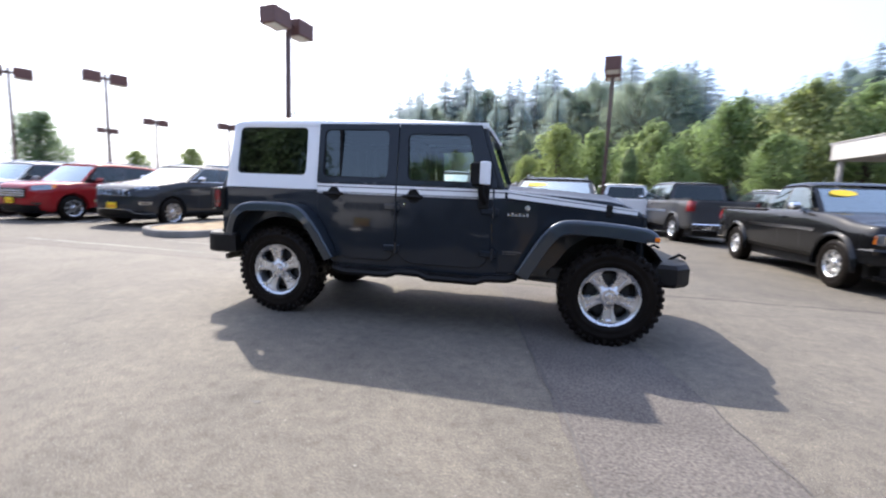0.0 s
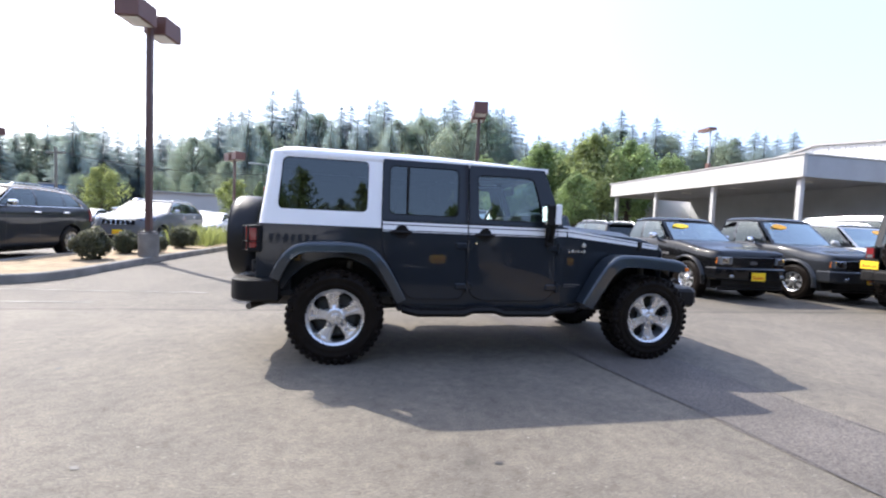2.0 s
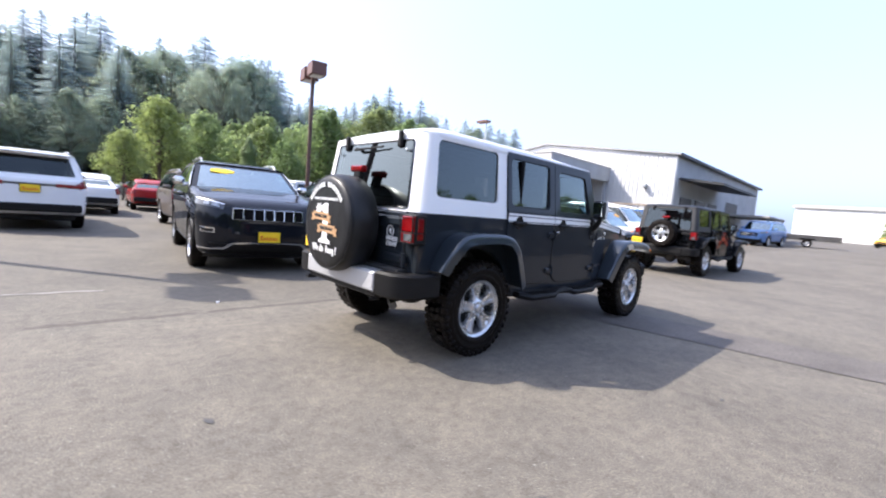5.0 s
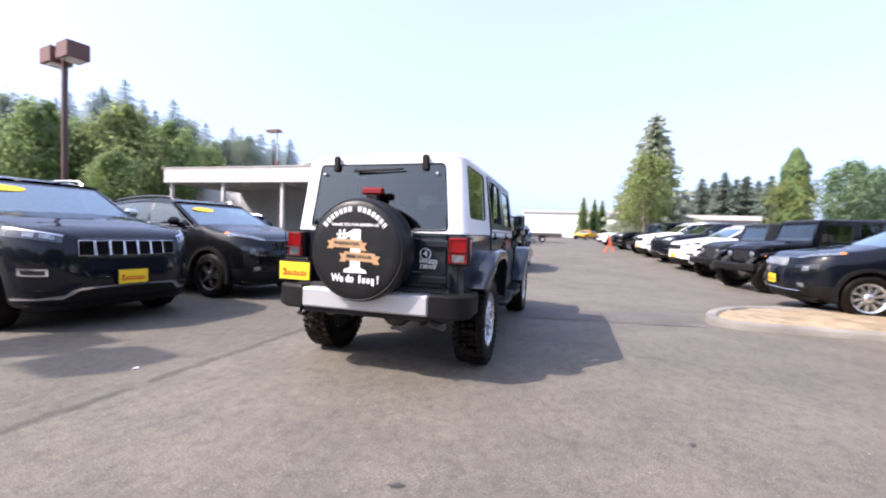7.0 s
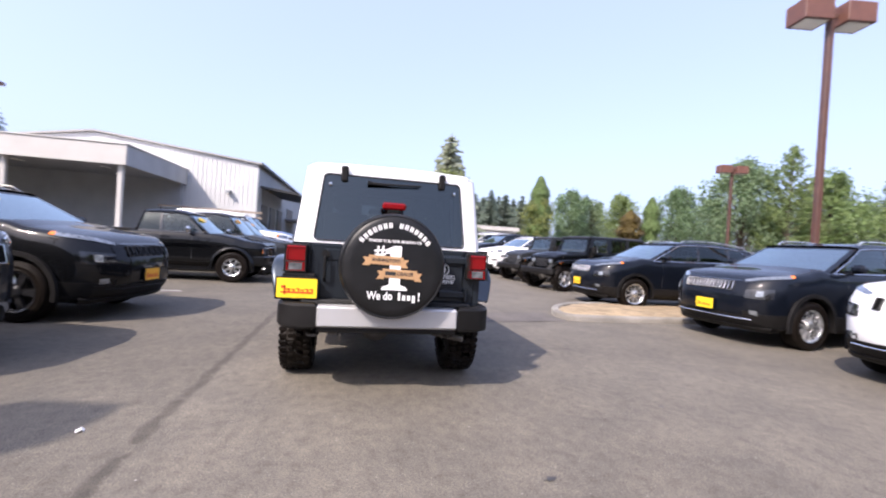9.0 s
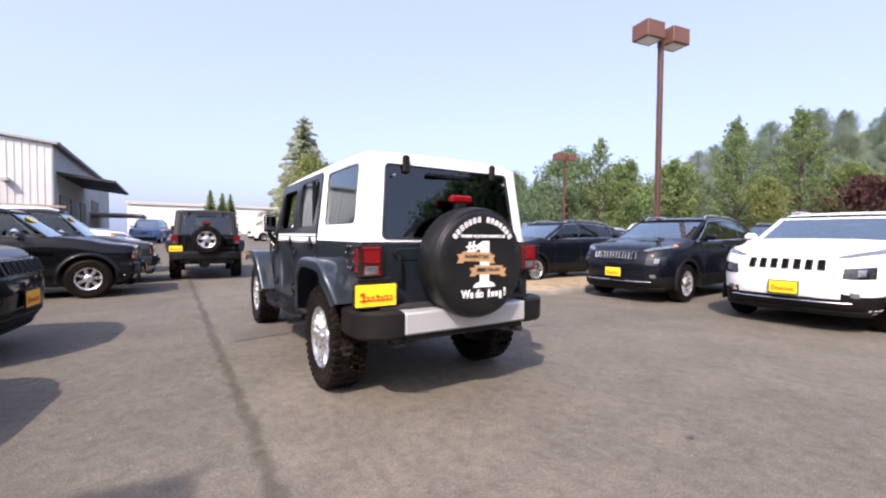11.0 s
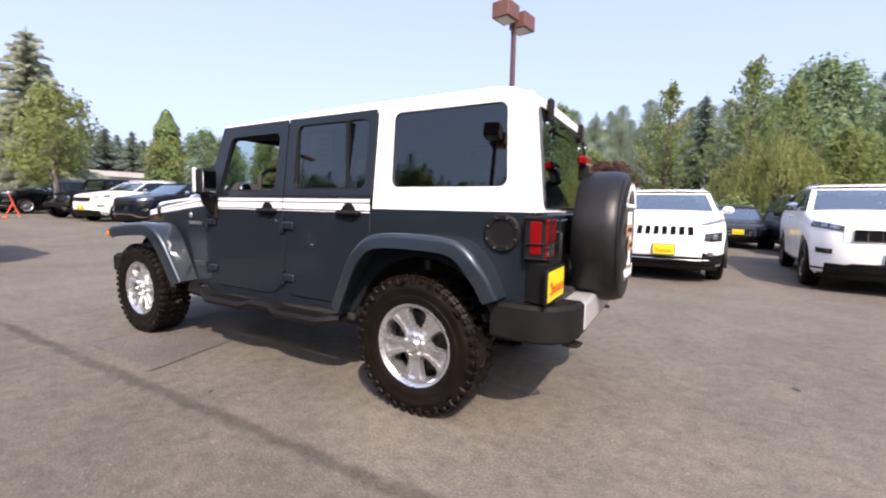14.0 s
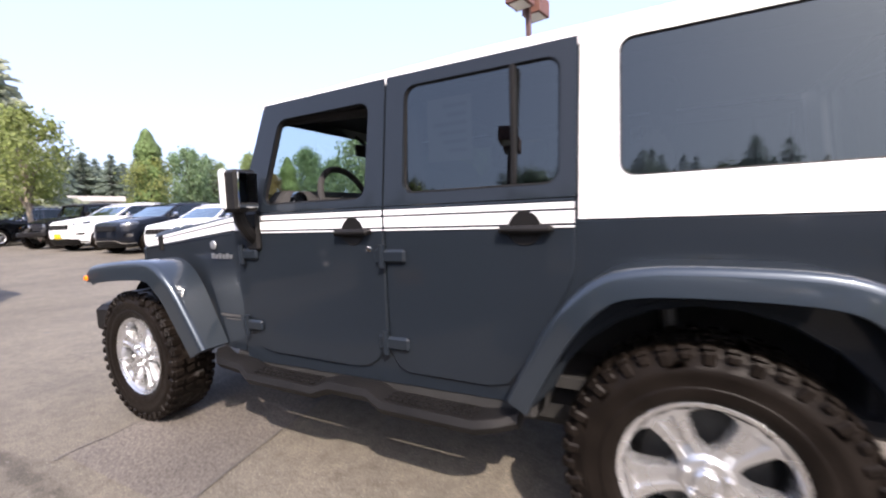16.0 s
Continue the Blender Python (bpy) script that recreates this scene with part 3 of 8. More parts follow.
part("back_wall", Mesh().box((26.4, 12.1, 0), (26.76, 27.4, 4.2)), GREY_AND_SHADE, cano, "grey back wall under the canopy")
for k, yy in enumerate((12.1, 17.15, 22.1, 26.8)):
    part("column", Mesh().box((19.0, yy, 0), (19.22, yy + 0.22, 4.2), 0.01), STUCCO, cano, "slim white column")
for yy in (14.4, 18.7, 23):
    part("soffit_lamp", Mesh().box((22, yy, 4.14), (22.6, yy + 0.3, 4.2), 0.01), LENS, cano)
rl = thing("roof_lamp", "small lamp head on a pole above the canopy edge", "lamp", m=pose(18.85, 17.55, 5.34))
part("pole", Mesh().tube([(0, 0, 0), (0, 0, 2.3)], 0.045, 8), STUCCO, rl)
part("lamp_head", Mesh().box((-0.25, -0.2, 2.24), (0.25, 0.75, 2.40), 0.02), LAMP_BROWN, rl)
part("bracket", Mesh().box((-0.1, -0.12, 0), (0.1, 0.12, 0.3), 0.01), LAMP_BROWN, rl)

rack = thing("pipe_rack", "long brown steel storage rack before the hall wall", "rack", m=pose(23.6, 9.2, 0.4, 0, 0, -78))
for zz in (1.75, 2.1):
    part("beam", Mesh().box((-2.9, -0.05, zz), (2.9, 0.05, zz + 0.12), 0.01), material("tan_steel", (0.34, 0.27, 0.2), 0.6, var=0.2), rack)
for k in range(4):
    part("post", Mesh().box((-2.8 + 1.85 * k, -0.04, 0), (-2.72 + 1.85 * k, 0.04, 2.2)), STEEL, rack)


def shed(name, x0, x1, y0, y1, h, mat, label, doors=()):
    b = thing(name, label, "building", kind="structure")
    part("wall", Mesh().box((x0, y0, 0), (x1, y1, h)), mat, b)
    part("roof", Mesh().box((x0 - 0.25, y0 - 0.25, h), (x1 + 0.25, y1 + 0.25, h + 0.18), 0.02), ROOFING, b)
    part("edge_trim", Mesh().box((x0 - 0.27, y0 - 0.27, h - 0.3), (x0 - 0.252, y1 + 0.27, h + 0.19)), STUCCO, b)
    for ya, yb, za, zb in doors:
        part("door", Mesh().box((x0 - 0.05, ya, za), (x0 + 0.05, yb, zb), 0.01), DARK_TRIM, b)
    return b


shed("white_warehouse", 84, 110, -26, 8, 6.5, material("white_cladding", (0.72, 0.72, 0.70), 0.6, var=0.06, scale=0.6), "long low white warehouse far behind the lot", [(-24, -20, 0, 3.4)])
shed("white_store", 45, 52, -19.6, -13.0, 3.8, STUCCO, "low pale building behind the far row of cars", [(-18, -16.8, 0, 2.9)])
shed("blue_building", -62, -40, 62, 72, 4.6, material("blue_cladding", (0.09, 0.18, 0.36), 0.5, var=0.1), "low blue building across the road")
shed("roadside_shop", -25, -8, 50, 57, 3.7, STUCCO, "long low roadside building with a flat roof")
# bridge-like pale parapet along the road behind the lot
wall_box("road_parapet", (-60, 47.6, 0), (10, 48.0, 1.0), CONCRETE, "long pale roadside barrier", "barrier", 0.03)


# ---- trees ----
def conifer_meshes(h, r, seed, mat, gap=0.0, step=1.0, fine=1.0):
    rg = random.Random(seed)
    trunk = Mesh().tube([(0, 0, 0), (0.02 * h * 0.1, 0, h * 0.5), (0, 0, h * 0.98)], [h * 0.014, h * 0.009, 0.02], 7)
    crown = Mesh()
    z = h * (0.06 + gap)
    while z < h * 0.985:
        t = (z - h * 0.06) / (h * 0.94)
        reach = r * (1 - t) ** 0.8 * rg.uniform(0.75, 1.1) + 0.12
        n = max(5, int(6 + 5 * (1 - t)))
        a0 = rg.uniform(0, 6.28)
        for k in range(n):
            if rg.random() < 0.1:
                continue
            a = a0 + k * 6.283 / n + rg.uniform(-0.25, 0.25)
            L = reach * rg.uniform(0.7, 1.12)
            droop = rg.uniform(0.12, 0.4)
            d = Vector((math.cos(a), math.sin(a), 0))
            s = Vector((-d.y, d.x, 0))
            zz = z + rg.uniform(-0.15, 0.15)
            m = max(3, int(L / (0.34 * fine)))
            for i in range(m):
                f = (i + 0.4) / m
                p = d * (L * f) + Vector((0, 0, zz - droop * L * f * f + 0.12 * L * f))
                wd = (0.3 + 0.42 * (1 - f)) * min(1.0, 0.4 + L * 0.25) * rg.uniform(0.8, 1.3) * fine
                ln = L / m * 1.55
                for sg in (1, -1):
                    tip = p + d * ln * rg.uniform(0.7, 1.1) + s * sg * wd + Vector((0, 0, -rg.uniform(0.15, 0.5) * wd * 2))
                    up = Vector((0, 0, rg.uniform(0.05, 0.22) * min(1.0, 0.3 + 0.3 * L)))
                    crown.add([p - d * ln * 0.35 + up, p + s * sg * wd * 0.7 - up, tip, p + d * ln * 0.6 + up], [(0, 1, 2, 3)])
        z += (h * 0.0165 * rg.uniform(0.8, 1.25) + 0.05) * step
    for k in range(5):
        a = k * 1.256
        crown.add([(0, 0, h * 1.02), (0.1 * math.cos(a), 0.1 * math.sin(a), h * 0.955), (0.1 * math.cos(a + 1), 0.1 * math.sin(a + 1), h * 0.95)], [(0, 1, 2)])
    return trunk.mesh("trunk", BARK), crown.mesh("crown", mat, 0)


def broadleaf_meshes(h, r, seed, mat, leaf=0.2, count=3600, bole=0.22, lobes=11, bark=None, shape=1.0):
    rg = random.Random(seed)
    bark = bark or BARK
    trunk = Mesh()
    trunk.tube([(0, 0, 0), (rg.uniform(-0.1, 0.1), rg.uniform(-0.1, 0.1), h * bole), (rg.uniform(-0.2, 0.2), rg.uniform(-0.2, 0.2), h * 0.62), (0, 0, h * 0.88)], [h * 0.02, h * 0.015, h * 0.009, 0.02], 8)
    cs = []
    for k in range(lobes):
        t = (k + 0.5) / lobes
        zc = h * (bole + 0.08 + (0.84 - bole) * t)
        rad = r * (math.sin(math.pi * min(1, 0.18 + 0.78 * t)) ** 0.7) * shape ** 0
        a = k * 2.4 + rg.uniform(-0.4, 0.4)
        off = rad * rg.uniform(0.25, 0.8)
        c = Vector((off * math.cos(a), off * math.sin(a), zc))
        cs.append((c, rad * rg.uniform(0.28, 0.5)))
        mid = c * 0.5 + Vector((0, 0, (h * bole + zc) / 2 * 0.42))
        trunk.tube([(0, 0, max(h * bole * 0.9, zc * 0.62)), mid * 0.6 + Vector((0, 0, zc * 0.38)), c], [h * 0.008, h * 0.005, 0.015], 5)
    cs.append((Vector((0, 0, h * 0.86)), r * 0.36))
    crown = Mesh()
    for k in range(count):
        c, rad = cs[rg.randrange(len(cs))]
        v = Vector((rg.gauss(0, 1), rg.gauss(0, 1), rg.gauss(0, 1))).normalized()
        p = c + Vector((v.x, v.y, v.z * 1.15)) * rad * (rg.random() ** 0.4) * rg.uniform(0.8, 1.3)
        if p.z > h:
            p.z = h - rg.random() * 0.2
        n = (v + Vector((rg.uniform(-0.8, 0.8), rg.uniform(-0.8, 0.8), rg.uniform(-0.2, 0.9)))).normalized()
        u = n.cross(Vector((rg.uniform(-1, 1), rg.uniform(-1, 1), 0.3))).normalized()
        w = n.cross(u)
        s = leaf * rg.uniform(0.6, 1.4)
        crown.add([p - u * s, p - w * s * 0.55 + n * s * 0.12, p + u * s, p + w * s * 0.55 + n * s * 0.12], [(0, 1, 2, 3)])
    return trunk.mesh("trunk", bark), crown.mesh("crown", mat, 0)


def column_meshes(h, r, seed, mat, leaf=0.2, count=3800):
    rg = random.Random(seed)
    trunk = Mesh().tube([(0, 0, 0), (0, 0, h * 0.9)], [0.16, 0.03], 7)
    crown = Mesh()
    for k in range(count):
        t = rg.random() ** 0.8
        rad = r * min(1.0, (1 - t) * 3.2) ** 0.45 * (0.62 + 0.38 * min(1, t * 6)) * (0.88 + 0.14 * math.sin(9 * t * 3 + seed))
        a = rg.uniform(0, 6.283)
        q = rad * rg.uniform(0.7, 1.05)
        p = Vector((q * math.cos(a), q * math.sin(a), 0.25 + t * (h - 0.3)))
        n = Vector((math.cos(a), math.sin(a), rg.uniform(0.0, 0.9))).normalized()
        u = n.cross(Vector((rg.uniform(-0.5, 0.5), rg.uniform(-0.5, 0.5), 1))).normalized()
        w = n.cross(u)
        s = leaf * rg.uniform(0.6, 1.4)
        crown.add([p - u * s * 0.6, p - w * s, p + u * s * 0.6, p + w * s + n * s * 0.3], [(0, 1, 2, 3)])
    return trunk.mesh("trunk", BARK), crown.mesh("crown", mat, 0)


def willow_meshes(h, r, seed, mat, strands=900):
    """A weeping crown: strands of narrow leaves that arch out from the limbs and hang."""
    rg = random.Random(seed)
    trunk = Mesh().tube([(0, 0, 0), (0.1, 0, h * 0.3), (0, 0.1, h * 0.7)], [0.28, 0.2, 0.05], 8)
    crown = Mesh()
    for k in range(14):
        a = k * 2.4
        trunk.tube([(0, 0, h * 0.3), (0.35 * r * math.cos(a), 0.35 * r * math.sin(a), h * 0.66), (0.7 * r * math.cos(a), 0.7 * r * math.sin(a), h * (0.72 + 0.1 * (k % 3)))], [0.09, 0.05, 0.015], 5)
    for k in range(strands):
        a, q = rg.uniform(0, 6.283), r * rg.random() ** 0.55
        d = Vector((math.cos(a), math.sin(a), 0))
        lump = 0.9 + 0.12 * math.sin(3 * a + seed) + 0.08 * math.sin(7 * a)
        z = h * lump * (1 - 0.42 * (q / r) ** 2) * rg.uniform(0.86, 1.0)
        p = d * q * lump + Vector((0, 0, z))
        out, fall = rg.uniform(0.15, 0.45), rg.uniform(1.2, 3.2)
        n = 9
        for i in range(n):
            f = (i + rg.random()) / n
            c = p + d * out * math.sqrt(f) + Vector((rg.uniform(-0.12, 0.12), rg.uniform(-0.12, 0.12), -fall * f))
            if c.z < 0.25:
                break
            u = Vector((rg.uniform(-0.5, 0.5), rg.uniform(-0.5, 0.5), -1)).normalized() * rg.uniform(0.14, 0.26)
            w_ = u.cross(Vector((rg.uniform(-1, 1), rg.uniform(-1, 1), 0.2))).normalized() * rg.uniform(0.035, 0.07)
            crown.add([c - u, c + w_, c + u, c - w_], [(0, 1, 2, 3)])
    return trunk.mesh("trunk", BARK), crown.mesh("crown", mat, 0)


def cottonwood_meshes(h, r, seed, mat, leaf=0.15, limbs=58):
    """A pointed, airy crown: steep limbs up a straight stem, each hung with its own sprays of leaves."""
    rg = random.Random(seed)
    trunk = Mesh().tube([(0, 0, 0), (0.08, 0.05, h * 0.4), (-0.05, 0.04, h * 0.75), (0, 0, h * 0.98)], [h * 0.019, h * 0.013, h * 0.007, 0.02], 8)
    crown = Mesh()

    def spray(c, v, wide):
        for i in range(rg.randrange(15, 24)):
            p = c + v * rg.uniform(-0.5, 0.7) + Vector((rg.gauss(0, wide), rg.gauss(0, wide), rg.gauss(0, wide * 0.8)))
            n = Vector((rg.uniform(-1, 1), rg.uniform(-1, 1), rg.uniform(-0.3, 1))).normalized()
            u = n.cross(Vector((rg.uniform(-1, 1), rg.uniform(-1, 1), 0.5))).normalized()
            w_ = n.cross(u)
            q = leaf * rg.uniform(0.6, 1.4)
            crown.add([p - u * q, p - w_ * q * 0.6 + n * q * 0.15, p + u * q, p + w_ * q * 0.6 + n * q * 0.15], [(0, 1, 2, 3)])
    for k in range(limbs):
        t = (k + rg.random()) / limbs
        z0 = h * (0.07 + 0.86 * t)
        a = k * 2.4 + rg.uniform(-0.5, 0.5)
        d = Vector((math.cos(a), math.sin(a), 0))
        L = (r * (1 - t) ** 0.8 * rg.uniform(0.7, 1.15) + 0.35) * min(1.0, 0.6 + 3 * t)
        lift = rg.uniform(0.35, 0.75) + 0.5 * t
        mid, end = d * L * 0.55 + Vector((0, 0, z0 + L * lift * 0.4)), d * L + Vector((0, 0, z0 + L * lift))
        trunk.tube([(0, 0, z0), mid, end], [h * 0.0055 * (1 - 0.7 * t) + 0.006, h * 0.003 * (1 - 0.6 * t) + 0.004, 0.006], 4)
        m = max(3, int(L / 0.42))
        for i in range(m):
            f = 0.3 + 0.75 * (i + rg.random() * 0.6) / m
            c = Vector((0, 0, z0)).lerp(mid, f / 0.55) if f < 0.55 else mid.lerp(end, (f - 0.55) / 0.45)
            side = Vector((-d.y, d.x, 0)) * rg.uniform(-0.3, 0.3) * L * (1.1 - f)
            spray(c + side, (end - mid).normalized() * 0.45, 0.19 + 0.05 * (1 - t))
    for k in range(7):
        a = k * 0.9
        spray(Vector((0.35 * math.cos(a), 0.35 * math.sin(a), h * (0.9 + 0.013 * k))), Vector((0, 0, 0.55)), 0.12)
    return trunk.mesh("trunk", BARK), crown.mesh("crown", mat, 0)


def tree(name, meshes, x, y, size, turn, label, group="", z=0.0):
    tr, cr = meshes
    t = thing(name, label, "tree", group, m=pose(x, y, z, 0, 0, turn) @ Matrix.Diagonal((size, size, size, 1)))
    t.matrix_basis = pose(x, y, z, 0, 0, turn)
    t.scale = (size, size, size)
    part("trunk", tr, None, t)
    part("crown", cr, None, t)
    return t


FIRS = [conifer_meshes(20, 4.9 + 0.5 * k, 40 + k, FIR, gap=0.03 * (k % 3)) for k in range(5)]
RIDGE_FIRS = [conifer_meshes(20, 4.9 + 0.5 * k, 140 + k, FIR_HAZED, gap=0.03 * (k % 3)) for k in range(5)]
SPRUCE = conifer_meshes(10.6, 3.7, 60, FIR_LIGHT, 0.0, 0.95, 0.5)
WIDE_FIRS = [conifer_meshes(10, 3.0 + 0.4 * k, 64 + k, FIR, 0.0, 0.8, 0.8) for k in range(3)]
SMALL_FIR = conifer_meshes(9, 1.7, 61, LEAF, 0.0, 0.9, 0.7)
BROAD = [broadleaf_meshes(11, 3.6, 70 + k, LEAF, 0.17, 6800, lobes=26) for k in range(3)]
BROAD_DARK = [broadleaf_meshes(12, 4.2, 80 + k, LEAF_DARK, 0.19, 7200, lobes=28) for k in range(3)]
RIDGE_BROAD = [broadleaf_meshes(12, 4.2, 180 + k, LEAF_HAZED, 0.19, 7200, lobes=28) for k in range(3)]
BROAD_LIGHT = [broadleaf_meshes(8, 2.6, 90 + k, LEAF_LIGHT, 0.14, 4200, lobes=20) for k in range(2)]
COTTON = [cottonwood_meshes(15, 3.9, 95 + k, LEAF) for k in range(3)]
WILLOW = willow_meshes(8, 4.2, 93, LEAF_LIGHT)
COLUMN = column_meshes(11, 1.55, 99, LEAF, 0.2, 5200)
CONE_RUST = column_meshes(5, 1.2, 98, LEAF_RUST, 0.16, 2000)


def profile(table, a):
    for (a0, e0), (a1, e1) in zip(table[:-1], table[1:]):
        if a0 <= a <= a1:
            return e0 + (e1 - e0) * (a - a0) / (a1 - a0)
    return table[-1][1]


def ring_place(az, d, eye=(-2.0, -3.0)):
    return eye[0] + d * math.cos(radians(az)), eye[1] + d * math.sin(radians(az))


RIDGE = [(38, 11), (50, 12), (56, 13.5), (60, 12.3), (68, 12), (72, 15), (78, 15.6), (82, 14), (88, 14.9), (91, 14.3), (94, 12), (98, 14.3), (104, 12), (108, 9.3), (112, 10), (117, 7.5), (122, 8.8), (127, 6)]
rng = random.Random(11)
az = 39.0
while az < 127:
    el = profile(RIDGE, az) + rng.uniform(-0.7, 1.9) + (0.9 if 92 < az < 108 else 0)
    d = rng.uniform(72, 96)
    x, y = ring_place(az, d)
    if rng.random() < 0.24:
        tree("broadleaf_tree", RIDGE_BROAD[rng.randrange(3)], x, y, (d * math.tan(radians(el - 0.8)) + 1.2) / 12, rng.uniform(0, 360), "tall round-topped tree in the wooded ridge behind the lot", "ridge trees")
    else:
        tree("fir_tree", RIDGE_FIRS[rng.randrange(5)], x, y, (d * math.tan(radians(el)) + 1.2) / 20, rng.uniform(0, 360), "tall ridge fir with haze put into its needle colour", "ridge firs")
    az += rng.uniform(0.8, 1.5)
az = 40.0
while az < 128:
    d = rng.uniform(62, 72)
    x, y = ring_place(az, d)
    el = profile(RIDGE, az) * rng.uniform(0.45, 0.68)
    tree("broadleaf_tree", RIDGE_BROAD[rng.randrange(3)], x, y, (d * math.tan(radians(el)) + 1.2) / 12, rng.uniform(0, 360), "leafy tree at the ridge foot with haze put into its colour", "ridge trees")
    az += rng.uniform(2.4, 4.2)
for az, el, d, kind in [(49.7, 9.9, 52, 0), (54, 12.0, 46, 1), (58.4, 13.0, 44, 2), (62, 10.2, 47, 0), (65, 12.0, 45, 1), (68.5, 9.2, 48, 2), (72.5, 10.0, 44, 0), (75.5, 8.6, 47, 1), (79, 9.2, 42, 2), (82.5, 8.2, 46, 0), (60, 8, 38, 1), (70, 7.4, 40, 2)]:
    x, y = ring_place(az, d)
    tree("broadleaf_tree", BROAD[kind], x, y, (d * math.tan(radians(el)) + 1.2) / 11, az * 7, "full green leafy tree behind the car rows", "trees behind the rows")
for az, el, d in [(83.5, 10.1, 40), (87, 6.0, 36), (131.5, 4.6, 55), (137, 3.8, 58), (118, 5.2, 48), (105, 5.2, 40)]:
    x, y = ring_place(az, d)
    tree("young_tree", BROAD_LIGHT[int(az) % 2], x, y, (d * math.tan(radians(el)) + 1.2) / 8, az * 5, "young pale green tree beyond the lot", "young trees")
for az, el, d in [(74.5, 6.6, 38), (99, 5.5, 44), (102, 4.6, 44)]:
    x, y = ring_place(az, d)
    tree("column_tree", COLUMN, x, y, (d * math.tan(radians(el)) + 1.2) / 11, az, "narrow upright tree beyond the lot", "column trees")

tree("broadleaf_tree", BROAD_DARK[1], *ring_place(145, 60), 0.72, 40, "grey-green spreading tree far beyond the lot")
# poles beyond the lot
PALE_STEEL = material("pale_galvanised_steel", (0.36, 0.37, 0.37), 0.5, 0.4, var=0.1)
OLD_WOOD = material("weathered_pole_wood", (0.20, 0.17, 0.14), 0.9, var=0.25, scale=3)
sl = thing("road_lamp", "tall pale road lamp with a curved arm", "lamp post", m=pose(-10.3, 40.7, 0))
part("pole", Mesh().tube([(0, 0, 0), (0, 0, 5.9), (-0.12, 0, 6.4), (-0.5, 0, 6.6), (-1.5, 0, 6.65)], [0.09, 0.06, 0.05, 0.045, 0.04], 8), PALE_STEEL, sl)
part("lamp_head", Mesh().box((-2.1, -0.12, 6.58), (-1.45, 0.12, 6.7), 0.03), PALE_STEEL, sl)
for px, py, ph in ((-7.7, 55.0, 8.0), (-34.0, 49.0, 8.0), (13.1, -45.4, 6.2)):
    up = thing("utility_pole", "weathered wooden utility pole with a crossarm", "utility pole", "utility poles", m=pose(px, py, 0, 0, 0, -12))
    part("pole", Mesh().tube([(0, 0, 0), (0, 0, ph)], [0.16, 0.11], 8), OLD_WOOD, up)
    part("crossarm", Mesh().box((-1.1, -0.06, ph - 0.7), (1.1, 0.06, ph - 0.55), 0.01), OLD_WOOD, up)
    for k in range(3):
        part("insulator", Mesh().lathe([(0.05, 0), (0.06, 0.06), (0.03, 0.14), (0, 0.15)], 8, Matrix.Translation((-0.9 + 0.9 * k, 0, ph - 0.55))), PALE_STEEL, up)
for k in range(2):
    a, b = Vector((-7.7 - 0.9 + 0.9 * k, 55.0, 7.6)), Vector((-34.0 - 0.9 + 0.9 * k, 49.0, 7.6))
    wire = Mesh().tube([a.lerp(b, i / 10) - Vector((0, 0, 1.1 * (1 - (2 * i / 10 - 1) ** 2))) for i in range(11)], 0.02, 4)
    tagged(part("power_line", wire, DARK_TRIM), "dark overhead power line between the poles", "cable", "power lines")

# the east side
tree("spruce_tree", SPRUCE, 31.0, -7.5, 0.99, 20, "grey-green spruce with open branches behind the far row", z=0.53)
tree("young_tree", broadleaf_meshes(6.3, 2.15, 97, LEAF_LIGHT, 0.10, 4600, 0.24, 18, PALE_BARK), 23.4, -5.9, 1.0, 0, "bushy light green young tree with a pale trunk", z=0.40)
E1 = (-4.0, 0.5)
for az, el, d in [(-3.0, 5.3, 76), (-4.3, 5.0, 78), (-5.2, 4.9, 80), (-16.2, 7.4, 75), (-18.4, 8.0, 73), (-20.3, 7.5, 76), (-22.6, 7.4, 74), (-24.6, 6.8, 75), (-14.5, 6.2, 77), (-17.3, 7.0, 78), (-19.4, 7.2, 79), (-21.4, 6.9, 78), (-23.6, 6.6, 79)]:
    x, y = ring_place(az, d, E1)
    tree("fir_tree", SMALL_FIR if az > -6 else WIDE_FIRS[int(-az) % 3], x, y, (d * math.tan(radians(el)) + 1.2) / (9 if az > -6 else 10), az * 11, "dark fir behind the far cars", "far firs")
tree("column_tree", COLUMN, 46.5, -23.2, 1.0, 0, "dense upright green tree behind the far row")
